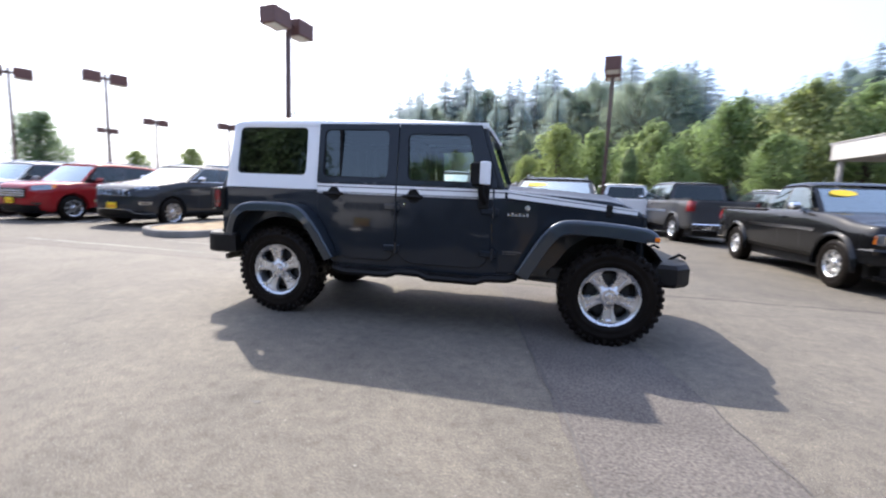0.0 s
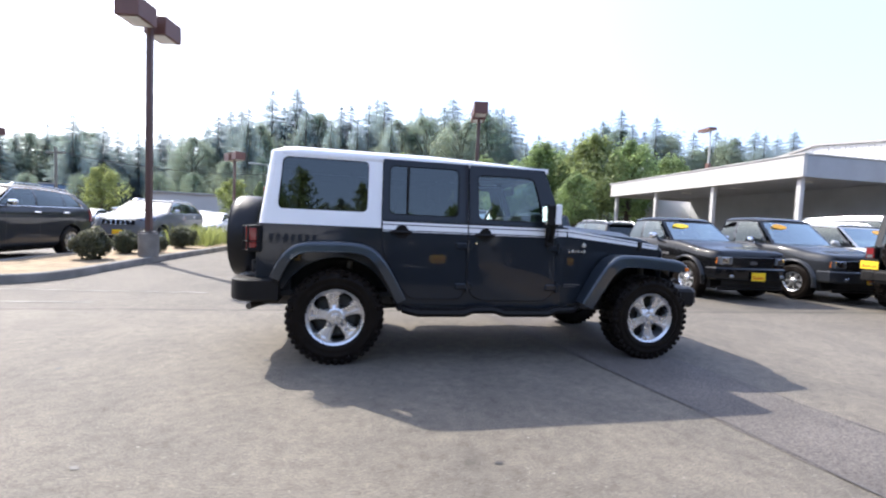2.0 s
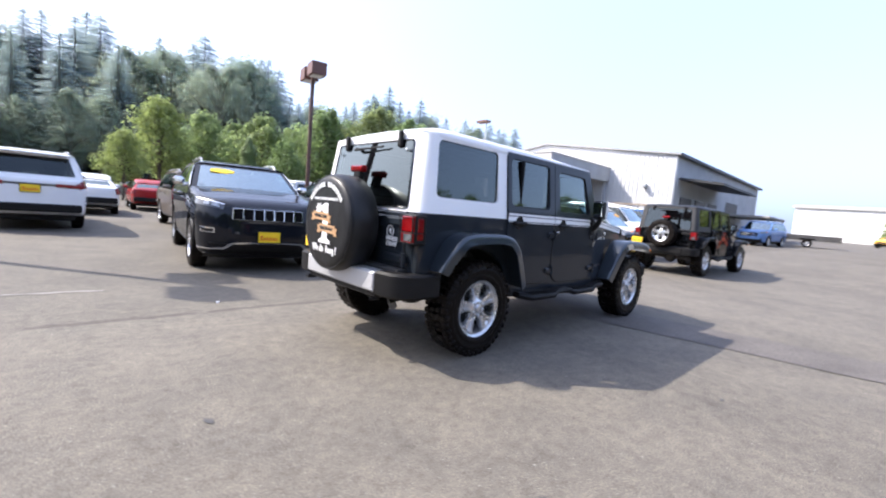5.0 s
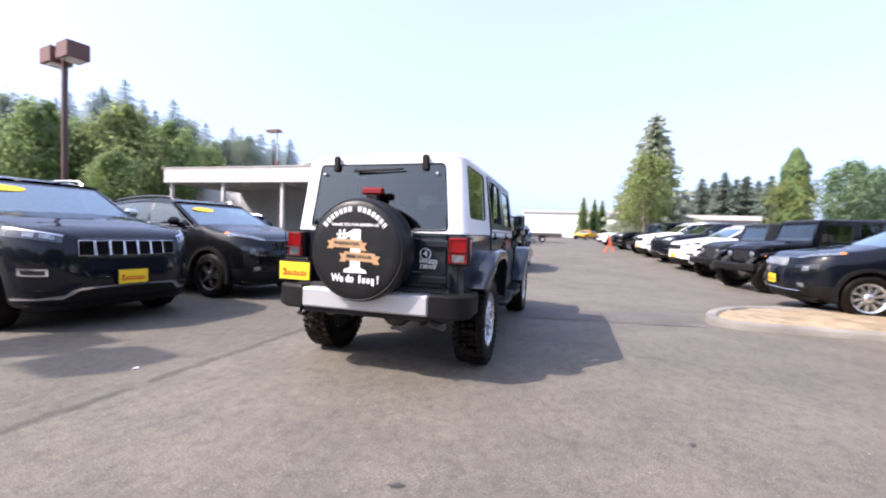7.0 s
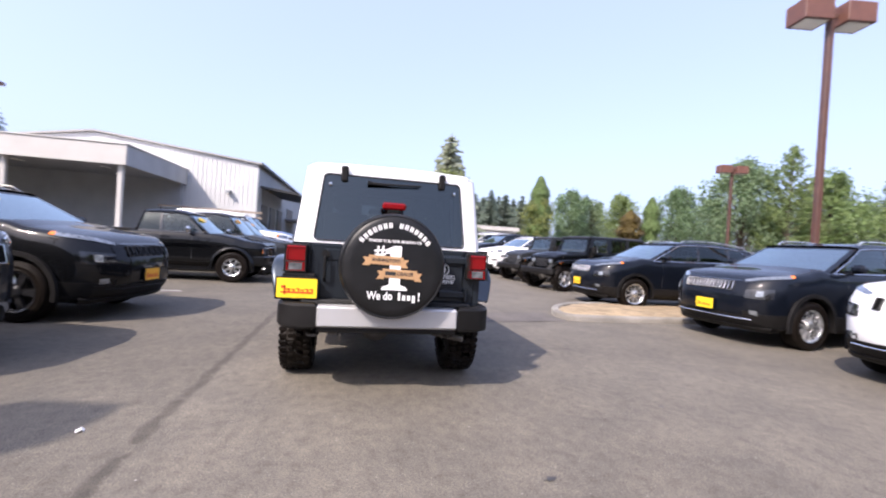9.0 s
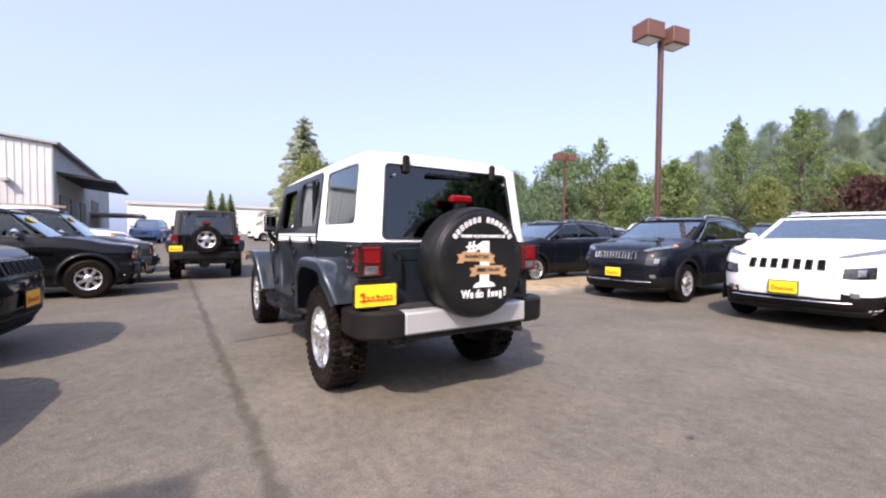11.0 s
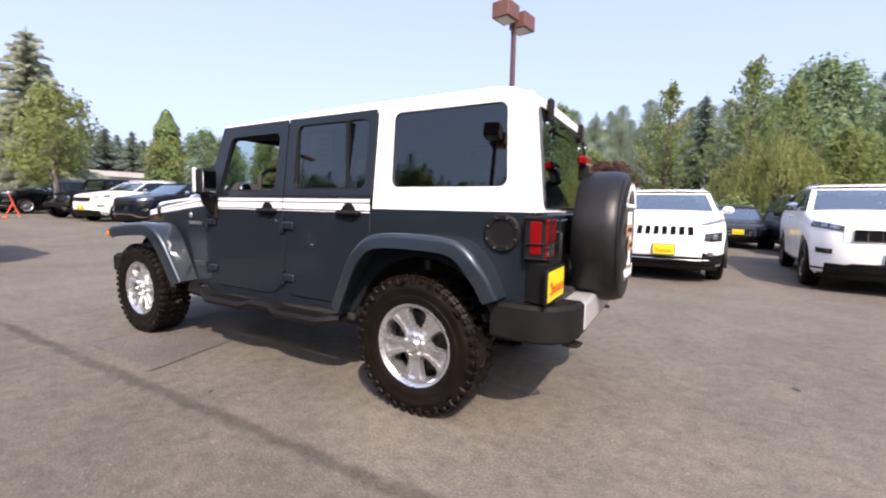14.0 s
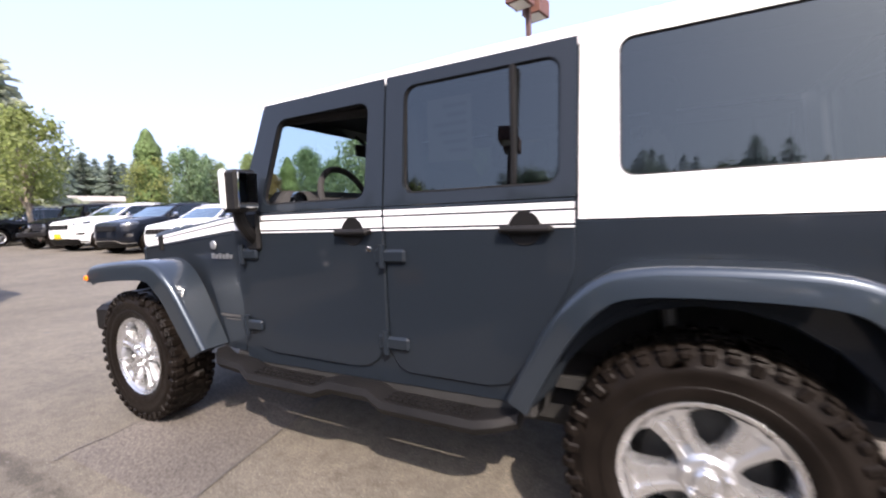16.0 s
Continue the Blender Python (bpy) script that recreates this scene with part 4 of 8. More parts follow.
for az, el, d, meshes, hh, name, label in [
        (-26.6, 7.2, 56, BROAD_LIGHT[0], 8, "young_tree", "light green tree behind the far row"), (-30.6, 7.9, 64, BROAD_DARK[0], 12, "broadleaf_tree", "round dark green tree behind the cars"),
        (-38.6, 5.1, 48, CONE_RUST, 5, "cone_tree", "small rusty brown cone-shaped tree"), (-37.0, 7.5, 56, BROAD[1], 11, "broadleaf_tree", "leafy green tree by the lot"),
        (-40.8, 6.7, 50, COLUMN, 11, "column_tree", "upright green cone-shaped tree"), (-43.3, 8.2, 58, BROAD_DARK[1], 12, "broadleaf_tree", "dark leafy tree by the lot"),
        (-46.5, 7.0, 60, BROAD_DARK[2], 12, "broadleaf_tree", "dark leafy tree by the lot"), (-33, 6.6, 70, BROAD_DARK[1], 12, "broadleaf_tree", "dark leafy tree by the lot"), (-50.6, 11.2, 42, BROAD_DARK[0], 12, "broadleaf_tree", "large leafy tree with an open crown"),
        (-54.6, 11.9, 42, COTTON[0], 15, "cottonwood_tree", "tall airy cottonwood with open branches"), (-57.5, 9.4, 44, BROAD[2], 11, "broadleaf_tree", "leafy green tree by the lot"),
        (-63.0, 8.2, 46, BROAD[1], 11, "broadleaf_tree", "leafy green tree by the lot"), (-69.0, 11.7, 46, COTTON[1], 15, "cottonwood_tree", "tall airy cottonwood with open branches"), (-74.6, 12.0, 45, COTTON[2], 15, "cottonwood_tree", "tall airy cottonwood with open branches"),
        (-72.0, 5.6, 42, BROAD_LIGHT[0], 8, "young_tree", "light green young tree by the hedge"), (-78.5, 6.4, 44, BROAD[0], 11, "broadleaf_tree", "leafy green tree by the lot"), (-87.0, 13.5, 42, COTTON[0], 15, "cottonwood_tree", "tall airy cottonwood with open branches"),
        (-90.9, 11.8, 62, FIRS[2], 20, "fir_tree", "dark fir on the hillside"), (-95.0, 14.9, 39, COTTON[1], 15, "cottonwood_tree", "tall airy cottonwood with open branches"), (-98.5, 12.4, 44, COTTON[2], 15, "cottonwood_tree", "tall airy cottonwood with open branches"),
        (-101.0, 14.3, 60, BROAD_DARK[2], 12, "broadleaf_tree", "broad dark round tree on the hillside"), (-97.5, 7.0, 34, WILLOW, 8, "willow_tree", "bright yellow-green willow by the hedge"),
        (-103.0, 7.6, 36, BROAD_LIGHT[1], 8, "young_tree", "bright yellow-green tree by the hedge"), (-107.0, 9.6, 40, BROAD[0], 11, "broadleaf_tree", "leafy green tree by the lot"),
        (-80.5, 4.6, 40, broadleaf_meshes(4, 2.6, 66, LEAF_RED, 0.14, 2200, 0.08), 4, "plum_tree", "low dark red plum tree"), (-112, 10, 45, BROAD[1], 11, "broadleaf_tree", "leafy green tree by the lot"), (-118, 9, 50, BROAD_DARK[0], 12, "broadleaf_tree", "dark leafy tree by the lot")]:
    x, y = ring_place(az, d, (-3.4, 2.0))
    tree(name, meshes, x, y, (d * math.tan(radians(el + (1.5 if az < -60 else 0.7))) + 1.2) / hh, az * 13, label, "trees along the south edge" if az < -45 else "")

# tree belt added out of view in the west to darken reflections
rng = random.Random(19)
az = 158.0
while az < 236:
    d = rng.uniform(56, 74)
    x, y = ring_place(az, d)
    m, hh = rng.choice([(FIRS[0], 20), (FIRS[3], 20), (BROAD_DARK[1], 12), (BROAD_DARK[2], 12)])
    # taller past 212 degrees so that the rear window mirrors dark
    tree("reflection_tree", m, x, y, (d * math.tan(radians(rng.uniform(9, 13.5) + (9 if az > 212 else 0))) + 1.2) / hh, rng.uniform(0, 360), "unseen tree added in the west to darken reflections", "west tree belt")
    az += rng.uniform(2.2, 3.6)

# the wooded hillside in the south
hill = Mesh()
rows = []
for i in range(15):
    a = radians(-130 + i * 6.2)
    row = []
    for j, (d, e) in enumerate([(54, 0.0), (62, 2.0), (75, 6.0), (95, 9.0), (125, 10.8), (170, 9.0), (240, 3.0)]):
        k = min(1, max(0, (i - 0.2) / 3)) * min(1, max(0, (14 - i) / 5))
        row.append((d * math.cos(a), d * math.sin(a), -0.3 + d * math.tan(radians(e)) * k * (0.95 + 0.1 * math.sin(i * 1.7))))
    rows.append(row)
hill.grid(rows)
tagged(part("hillside", hill, material("hill_grass", (0.075, 0.095, 0.035), 0.95, var=0.4, scale=0.12, var2=0.3, scale2=1.5)), "green wooded hillside beyond the lot", "hill", kind="structure")
rng = random.Random(17)
for k in range(200):
    az = -125 + k * 0.37 + rng.uniform(-0.5, 0.5)
    d, e = rng.choice([(60, 1.4), (68, 3.6), (80, 6.4), (98, 8.8), (118, 10.2)])
    edge = min(1, max(0, (az + 130) / 18)) * min(1, max(0, (-43 - az) / 30))
    x, y = d * math.cos(radians(az)), d * math.sin(radians(az))
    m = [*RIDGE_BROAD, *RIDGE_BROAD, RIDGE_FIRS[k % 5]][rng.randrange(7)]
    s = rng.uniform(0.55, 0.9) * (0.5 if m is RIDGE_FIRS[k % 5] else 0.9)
    tree("hill_tree", m, x, y, s, rng.uniform(0, 360), "leafy hillside tree with haze put into its colour", "hillside trees", z=max(-0.3, d * math.tan(radians(e)) * edge - 0.8))


# ---- bushes, grass ----
def bush_mesh(r, seed, mat, leaf=0.035, count=2600, ball=False):
    rg = random.Random(seed)
    b = Mesh()
    for k in range(count):
        v = Vector((rg.gauss(0, 1), rg.gauss(0, 1), abs(rg.gauss(0, 1)) * 0.9)).normalized()
        q = r * (0.82 + 0.12 * math.sin(5 * v.x + seed) + 0.1 * math.sin(7 * v.y)) * rg.uniform(0.75, 1.08)
        p = Vector((v.x * q, v.y * q, v.z * q * 0.95 + 0.02))
        if ball:
            p.z = max(0.03, r * 0.72 + (p.z - 0.02) * rg.choice((0.95, 0.95, -0.8)))
        n = (v + Vector((rg.uniform(-0.9, 0.9), rg.uniform(-0.9, 0.9), rg.uniform(-0.4, 0.9)))).normalized()
        u = n.cross(Vector((rg.uniform(-1, 1), rg.uniform(-1, 1), 0.3))).normalized()
        w = n.cross(u)
        s = leaf * rg.uniform(0.7, 1.6)
        b.add([p - u * s, p - w * s * 0.6, p + u * s, p + w * s * 0.6], [(0, 1, 2, 3)])
    return b.mesh("leaves", mat, 0)


def bush(x, y, r, seed, mat, label, z=0.13, leaf=0.026, count=5200, ball=True):
    t = thing("bush", label, "bush", m=pose(x, y, z))
    stems = Mesh()
    for k in range(6):
        a = k * 1.05
        stems.tube([(0, 0, -0.02), (0.3 * r * math.cos(a), 0.3 * r * math.sin(a), r * 0.4), (0.6 * r * math.cos(a), 0.6 * r * math.sin(a), r * 0.75)], [0.02, 0.015, 0.006], 5)
    part("stems", stems, BARK, t)
    part("leaves", bush_mesh(r, seed, mat, leaf, count, ball), None, t)
    return t


bush(-7.1, 6.2, 0.44, 1, LEAF_OLIVE, "round dark olive clipped bush on the island")
bush(-7.3, 8.0, 0.38, 2, LEAF_OLIVE, "small round olive bush on the island")
bush(-6.85, 8.45, 0.31, 4, LEAF_OLIVE, "small round olive bush on the island")
bush(-6.95, 10.6, 0.45, 3, LEAF_OLIVE, "round dark olive bush on the island")
gr = Mesh()
rng = random.Random(23)
for k in range(900):
    x, y = rng.uniform(-7.9, -6.5), rng.uniform(11.6, 15.5)
    a, hh = rng.uniform(0, 6.28), rng.uniform(0.35, 0.85)
    d = Vector((math.cos(a), math.sin(a), 0))
    s = Vector((-d.y, d.x, 0)) * 0.012
    p = Vector((x, y, 0.12))
    q = p + d * hh * 0.22 + Vector((0, 0, hh * 0.7))
    e = p + d * hh * 0.55 + Vector((0, 0, hh))
    gr.add([p - s, p + s, q + s * 0.8, e, q - s * 0.8], [(0, 1, 2, 4), (4, 2, 3)])
tagged(part("tall_grass", gr, GRASS, sharp=0), "clump of tall yellow-green grass on the island", "grass", kind="stuff")
rng = random.Random(29)
for k in range(26):
    az = -60 - k * 2.2 + rng.uniform(-0.8, 0.8)
    d = rng.uniform(30, 36) if az < -85 else rng.uniform(33, 40)
    x, y = ring_place(az, d, (-3.4, 2.0))
    bush(x, y, rng.uniform(1.2, 2.4), k, [LEAF, LEAF_DARK, LEAF_LIGHT][rng.randrange(3)], "overgrown shrub along the edge of the lot", 0.0, 0.13, 1500, False)


# ---- wheels ----
def wheel_meshes(r, w, rim, style, lugs=0):
    """Tyre, rim and brake of a wheel whose axle is y, outer face at +y."""
    turn = pose(0, 0, 0, -90, 0, 0)
    h = w / 2
    tyre = Mesh().lathe([(rim * 0.96, -h * 0.82), (rim * 1.06, -h * 0.98), (r * 0.80, -h * 1.02), (r * 0.93, -h * 0.95), (r * 0.985, -h * 0.78), (r, -h * 0.4), (r, h * 0.4), (r * 0.985, h * 0.78),
                         (r * 0.93, h * 0.95), (r * 0.86, h * 1.0), (r * 0.845, h * 1.025), (r * 0.80, h * 1.03), (r * 0.785, h * 1.008), (r * 0.72, h * 1.01), (r * 0.71, h * 1.03), (r * 0.69, h * 1.03), (rim * 1.09, h * 0.99), (rim * 1.03, h * 0.95), (rim * 0.96, h * 0.82)], 56, turn, caps=False)
    if lugs:
        body = np.array(tyre.v)
        for k in range(lugs):
            a = 2 * math.pi * k / lugs
            m = pose(0, 0, 0, 0, 0, 0) @ Matrix.Rotation(a, 4, "Y")
            b = math.pi / lugs
            o = 0.035 if k % 2 else 0.0
            for s in (1, -1):
                lw = 0.66 * b * r
                tyre.box((-lw, s * h * (0.52 + o), r * 0.97), (lw, s * h * 0.97, r * 1.006), 0.006, m @ Matrix.Rotation(b * (0.5 * s), 4, "Y"))
                tyre.box((-lw * 0.85, s * h * 0.93, r * (0.905 if k % 2 else 0.865)), (lw * 0.85, s * h * 1.045, r * 0.975), 0.008, m @ Matrix.Rotation(b * (0.5 * s), 4, "Y"))
                tyre.box((-lw * 1.1, s * h * 0.06, r * 0.97), (lw * 0.8, s * h * 0.46, r * 1.006), 0.006, m @ Matrix.Rotation(b * (1.1 if k % 2 else 0.7) * s, 4, "Y") @ Matrix.Rotation(radians(14 * s), 4, "Z"))
        # each block is moulded to the carcass by a web at its foot
        blocks = np.array(tyre.v[len(body):]).reshape(-1, 24, 3)
        for k, q in enumerate(blocks):
            order = np.argsort(np.hypot(q[:, 0], q[:, 2]) + np.abs(q[:, 1]))
            foot = int(np.argmin(((body - q[order[0]]) ** 2).sum(axis=1)))
            o = len(body) + 24 * k
            tyre.f.append((foot, o + int(order[0]), o + int(order[1])))
    rm = Mesh()
    rm.lathe([(rim * 0.9, -h * 0.7), (rim * 0.875, h * 0.5), (rim * 0.905, h * 0.78), (rim * 0.93, h * 0.84), (rim * 0.96, h * 0.86), (rim * 1.0, h * 0.92), (rim * 1.005, h * 0.80), (rim * 0.985, -h * 0.8)], 40, turn, caps=False)
    hub = h * 0.62
    if style == "five_spoke":
        for k in range(5):
            m = Matrix.Rotation(2 * math.pi * k / 5, 4, "Y")
            rows = []
            for z, wd, yf, yb in ((0.02, 0.046, hub + 0.010, hub - 0.05), (0.07, 0.043, hub + 0.012, hub - 0.045), (0.10, 0.041, h * 0.70, h * 0.40), (0.13, 0.046, h * 0.73, h * 0.40), (0.16, 0.054, h * 0.76, h * 0.40), (rim * 0.78, 0.064, h * 0.79, h * 0.42), (rim * 0.835, 0.073, h * 0.80, h * 0.42), (rim * 0.87, 0.092, h * 0.81, h * 0.44), (rim * 0.90, 0.128, h * 0.815, h * 0.5)):
                g = 1.0 if 0.08 < z < rim * 0.8 else 0.0
                drop = wd * wd / 0.44 if z > rim * 0.8 else 0.0
                rows.append([(-wd * 1.05, yb, z - drop), (-wd, yf - 0.02, z - drop), (-wd * 0.84, yf - 0.001, z - drop * 0.7), (-wd * 0.36, yf + 0.001, z - drop * 0.13), (-wd * 0.28, yf - 0.009 * g, z), (wd * 0.28, yf - 0.009 * g, z), (wd * 0.36, yf + 0.001, z - drop * 0.13), (wd * 0.84, yf - 0.001, z - drop * 0.7), (wd, yf - 0.02, z - drop), (wd * 1.05, yb, z - drop)])
            rm.grid(rows, m)
        rm.lathe([(0.078, hub - 0.04), (0.076, hub + 0.012), (0.06, hub + 0.02), (0.034, hub + 0.02), (0.034, hub + 0.034), (0.028, hub + 0.04), (0, hub + 0.042)], 20, turn)
        for k in range(5):
            a = 2 * math.pi * (k + 0.5) / 5
            rm.lathe([(0.012, hub - 0.02), (0.012, hub + 0.03), (0.007, hub + 0.036), (0, hub + 0.036)], 6, Matrix.Translation((0.057 * math.sin(a), 0, 0.057 * math.cos(a))) @ turn)
    else:
        n = {"ten_spoke": 10, "seven_spoke": 7}.get(style, 5)
        for k in range(n):
            m = Matrix.Rotation(2 * math.pi * k / n, 4, "Y")
            w0, w1 = rim * 0.34 / n * 2.2, rim * 0.5 / n * 2.6
            rm.add([(-w0, hub - 0.03, 0.03), (w0, hub - 0.03, 0.03), (w1, h * 0.4, rim * 0.95), (-w1, h * 0.4, rim * 0.95), (-w0 * 0.7, hub + 0.012, 0.03), (w0 * 0.7, hub + 0.012, 0.03), (w1 * 0.75, h * 0.74, rim * 0.95), (-w1 * 0.75, h * 0.74, rim * 0.95)],
                   [(0, 1, 5, 4), (1, 2, 6, 5), (2, 3, 7, 6), (3, 0, 4, 7), (4, 5, 6, 7)], m)
        rm.lathe([(0.075, hub - 0.04), (0.07, hub + 0.02), (0.04, hub + 0.035), (0, hub + 0.035)], 16, turn)
    br = Mesh().lathe([(rim * 0.89, -h * 0.55), (rim * 0.89, h * 0.5)], 32, turn)
    br.f = br.f[:-2]
    br.lathe([(rim * 0.2, -0.02), (rim * 0.72, -0.02), (rim * 0.72, 0.0), (rim * 0.2, 0.0)], 24, turn, True)
    br.lathe([(rim * 0.9, -h * 0.6), (0.0, -h * 0.6)], 24, turn, caps=False)
    return tyre, rm, br


WHEELS = {}


def add_wheel(parent, key, x, y, z, side, mats=(RUBBER, ALLOY), turn=0.0):
    """Hangs a wheel on a car; side +1 for the left, -1 for the right."""
    if (key, mats[1]) not in WHEELS:
        t, r, b = wheel_meshes(*key)
        WHEELS[key, mats[1]] = t.mesh("tyre", mats[0], 30), r.mesh("rim", mats[1], 22), b.mesh("brake_disc", BRAKE)
    t, r, b = WHEELS[key, mats[1]]
    w = part("wheel", Mesh().lathe([(0.05, -0.06), (0.05, 0.0), (0, 0.0)], 10, pose(0, 0, 0, -90, 0, 0)), STEEL, parent, m=pose(x, y, z, 0, 0, 0 if side > 0 else 180) @ pose(0, 0, 0, 0, turn, 0))
    part("tyre", t, None, w)
    part("rim", r, None, w)
    part("brake_disc", b, None, w)
    return w


def ink_bars(parent, x, y0, y1, z0, z1, seed, mat, face=1, n=7):
    """Unreadable writing: a row of short bars on a plate that looks along +x or -x."""
    rg = random.Random(seed)
    b = Mesh()
    step = (y1 - y0) / n
    for k in range(n):
        w = step * rg.uniform(0.7, 0.95)
        first = n - 1 if face < 0 else 0
        h = (z1 - z0) * (1.0 if k == first else rg.uniform(0.3, 0.5))
        lo = z0 - (z1 - z0) * (0.25 if k == first else 0.0)
        b.box((x, y0 + k * step, lo), (x + 0.003 * face, y0 + k * step + w * 0.35, lo + h))
        b.box((x, y0 + k * step, lo + h * 0.7), (x + 0.003 * face, y0 + k * step + w, lo + h))
    b.box((x, y0, z0 - (z1 - z0) * 0.12), (x + 0.003 * face, y1, z0 + (z1 - z0) * 0.05))
    return part("writing", b, mat, parent)


def dealer_plate(parent, x, y, z, face=1, w=0.31, h=0.155, seed=1, tilt=0.0, mat=YELLOW):
    p = part("number_plate", Mesh().box((0.001 * face, -w / 2, -h / 2), (0.006 * face, w / 2, h / 2), 0.001), mat, parent, "yellow dealer plate with red script", m=pose(x, y, z, 0, tilt, 0))
    ink_bars(p, 0.007 * face, -w * 0.4, w * 0.4, -h * 0.2, h * 0.25, seed, PLATE_INK, face)
    part("plate_frame", Mesh().box((-0.012 * face, -w / 2 - 0.012, -h / 2 - 0.012), (0.0045 * face, w / 2 + 0.012, h / 2 + 0.012), 0.002), PLASTIC, p)
    return p


# ---- other cars ----
def cut(me, cutter, mats):
    """The mesh with the cutter taken out of it."""
    a, b = bpy.data.objects.new("cut_a", me), bpy.data.objects.new("cut_b", cutter)
    scene.collection.objects.link(a)
    scene.collection.objects.link(b)
    md = a.modifiers.new("cut", "BOOLEAN")
    md.object, md.operation, md.solver = b, "DIFFERENCE", "EXACT"
    out = bpy.data.meshes.new_from_object(a.evaluated_get(bpy.context.evaluated_depsgraph_get()))
    for o in (a, b):
        bpy.data.objects.remove(o)
    out.materials.clear()
    for m in mats:
        out.materials.append(m)
    return out


def glide_table(rows):
    """A function that runs smoothly, with no overshoot, through rows of (s, values...)."""
    n, xs = len(rows), [r[0] for r in rows]
    cols = list(zip(*[r[1:] for r in rows]))
    slopes = []
    for c in cols:
        d = [(c[i + 1] - c[i]) / (xs[i + 1] - xs[i]) for i in range(n - 1)]
        slopes.append([d[0]] + [0.0 if d[i - 1] * d[i] <= 0 else 2 * d[i - 1] * d[i] / (d[i - 1] + d[i]) for i in range(1, n - 1)] + [d[-1]])

    def at(x):
        x = max(xs[0], min(xs[-1], x))
        i = 0
        while i < n - 2 and xs[i + 1] < x:
            i += 1
        h = xs[i + 1] - xs[i]
        t = (x - xs[i]) / h
        a, b, c, d = 2 * t ** 3 - 3 * t * t + 1, (t ** 3 - 2 * t * t + t) * h, 3 * t * t - 2 * t ** 3, (t ** 3 - t * t) * h
        return [a * v[i] + b * k[i] + c * v[i + 1] + d * k[i + 1] for v, k in zip(cols, slopes)]
    return at


# how far the nose falls back at each height
LEAN_SLIM = glide_table([(0.20, 0.16), (0.34, 0.075), (0.46, 0.015), (0.56, 0.0), (0.70, 0.005), (0.80, 0.03), (0.91, 0.075), (1.00, 0.15), (1.15, 0.24)])
LEAN_TALL = glide_table([(0.20, 0.15), (0.34, 0.06), (0.46, 0.012), (0.56, 0.0), (0.70, 0.015), (0.84, 0.03), (0.97, 0.06), (1.06, 0.12), (1.2, 0.2)])
LEAN_LOW = glide_table([(0.20, 0.12), (0.32, 0.05), (0.45, 0.0), (0.55, 0.01), (0.68, 0.06), (0.80, 0.14), (0.95, 0.22)])
LEAN_NONE = glide_table([(0.0, 0.0), (2.0, 0.0)])

SUV = dict(L=4.62, W=1.86, H=1.67, wb=2.70, fo=0.95, r=0.36, tw=0.235, rim=0.235, sill=0.30, hood0=0.98, hood1=1.08, belt0=1.10, belt1=1.16, cowl=1.30, top=2.05, rear_top=4.15, rear_base=4.45, pillars=(2.55, 3.45), style="ten_spoke", rails=True, deck=0)
CHEROKEE = dict(SUV, H=1.66, hood0=1.025, hood1=1.175, belt0=1.135, belt1=1.21, cowl=1.22, top=2.12, rear_top=4.22, rear_base=4.50, pillars=(2.58, 3.42), lamps="slim", slots=7, cladding=True, lean=LEAN_SLIM, drop=0.13, dpost=(0.40, 0.42), trim=True)
GRAND = dict(SUV, L=4.82, W=1.94, H=1.76, wb=2.915, fo=0.92, r=0.385, rim=0.255, hood0=1.07, hood1=1.235, belt0=1.24, belt1=1.27, cowl=1.40, top=2.2, rear_top=4.35, rear_base=4.68, pillars=(2.75, 3.70), lamps="block", slots=7, chrome=True, lean=LEAN_TALL, drop=0.09, dpost=(0.30, 0.28), trim=True)
DURANGO = dict(GRAND, L=5.1, W=1.92, H=1.79, belt0=1.17, belt1=1.17, drop=0.05, wb=3.04, rear_top=4.72, rear_base=4.98, pillars=(2.75, 3.8), tail="bar", slots=0)
COMPACT = dict(SUV, L=4.44, W=1.81, H=1.72, wb=2.62, hood0=1.0, cowl=1.2, top=1.85, rear_top=4.1, rear_base=4.3, style="seven_spoke", slots=0, lamps="block", bars=3)
SEDAN = dict(SUV, L=4.75, W=1.84, H=1.45, wb=2.78, r=0.33, rim=0.22, hood0=0.76, hood1=0.92, belt0=0.95, belt1=0.98, cowl=1.35, top=2.15, rear_top=3.55, rear_base=4.15, pillars=(2.75, 3.4), rails=False, deck=1.0, slots=0, lamps="block", lean=LEAN_LOW, drop=0.16)
PICKUP = dict(SUV, L=5.03, W=1.74, H=1.655, wb=3.19, fo=0.71, r=0.368, rim=0.205, sill=0.40, hood0=0.975, hood1=1.125, belt0=1.135, belt1=1.12, cowl=1.2, top=1.78, rear_top=2.68, rear_base=2.80, pillars=(2.26,), style="seven_spoke", rails=False, deck=1.12, slots=0, lamps="block", bars=0, blunt=True, chrome_mirror=True, drop=0.02)
BIGPICKUP = dict(PICKUP, L=5.7, W=2.0, H=1.92, wb=3.55, fo=1.0, r=0.41, rim=0.25, hood0=1.15, hood1=1.22, belt0=1.28, belt1=1.28, cowl=1.45, top=2.15, rear_top=3.85, rear_base=3.98, pillars=(2.75, 3.4), deck=1.3)
VAN = dict(SUV, L=4.9, W=1.95, H=1.85, wb=2.95, hood0=1.05, hood1=1.15, belt0=1.15, belt1=1.2, cowl=1.2, top=1.9, rear_top=4.6, rear_base=4.82, pillars=(2.6, 3.7), slots=0, lamps="block")
BODIES = {}


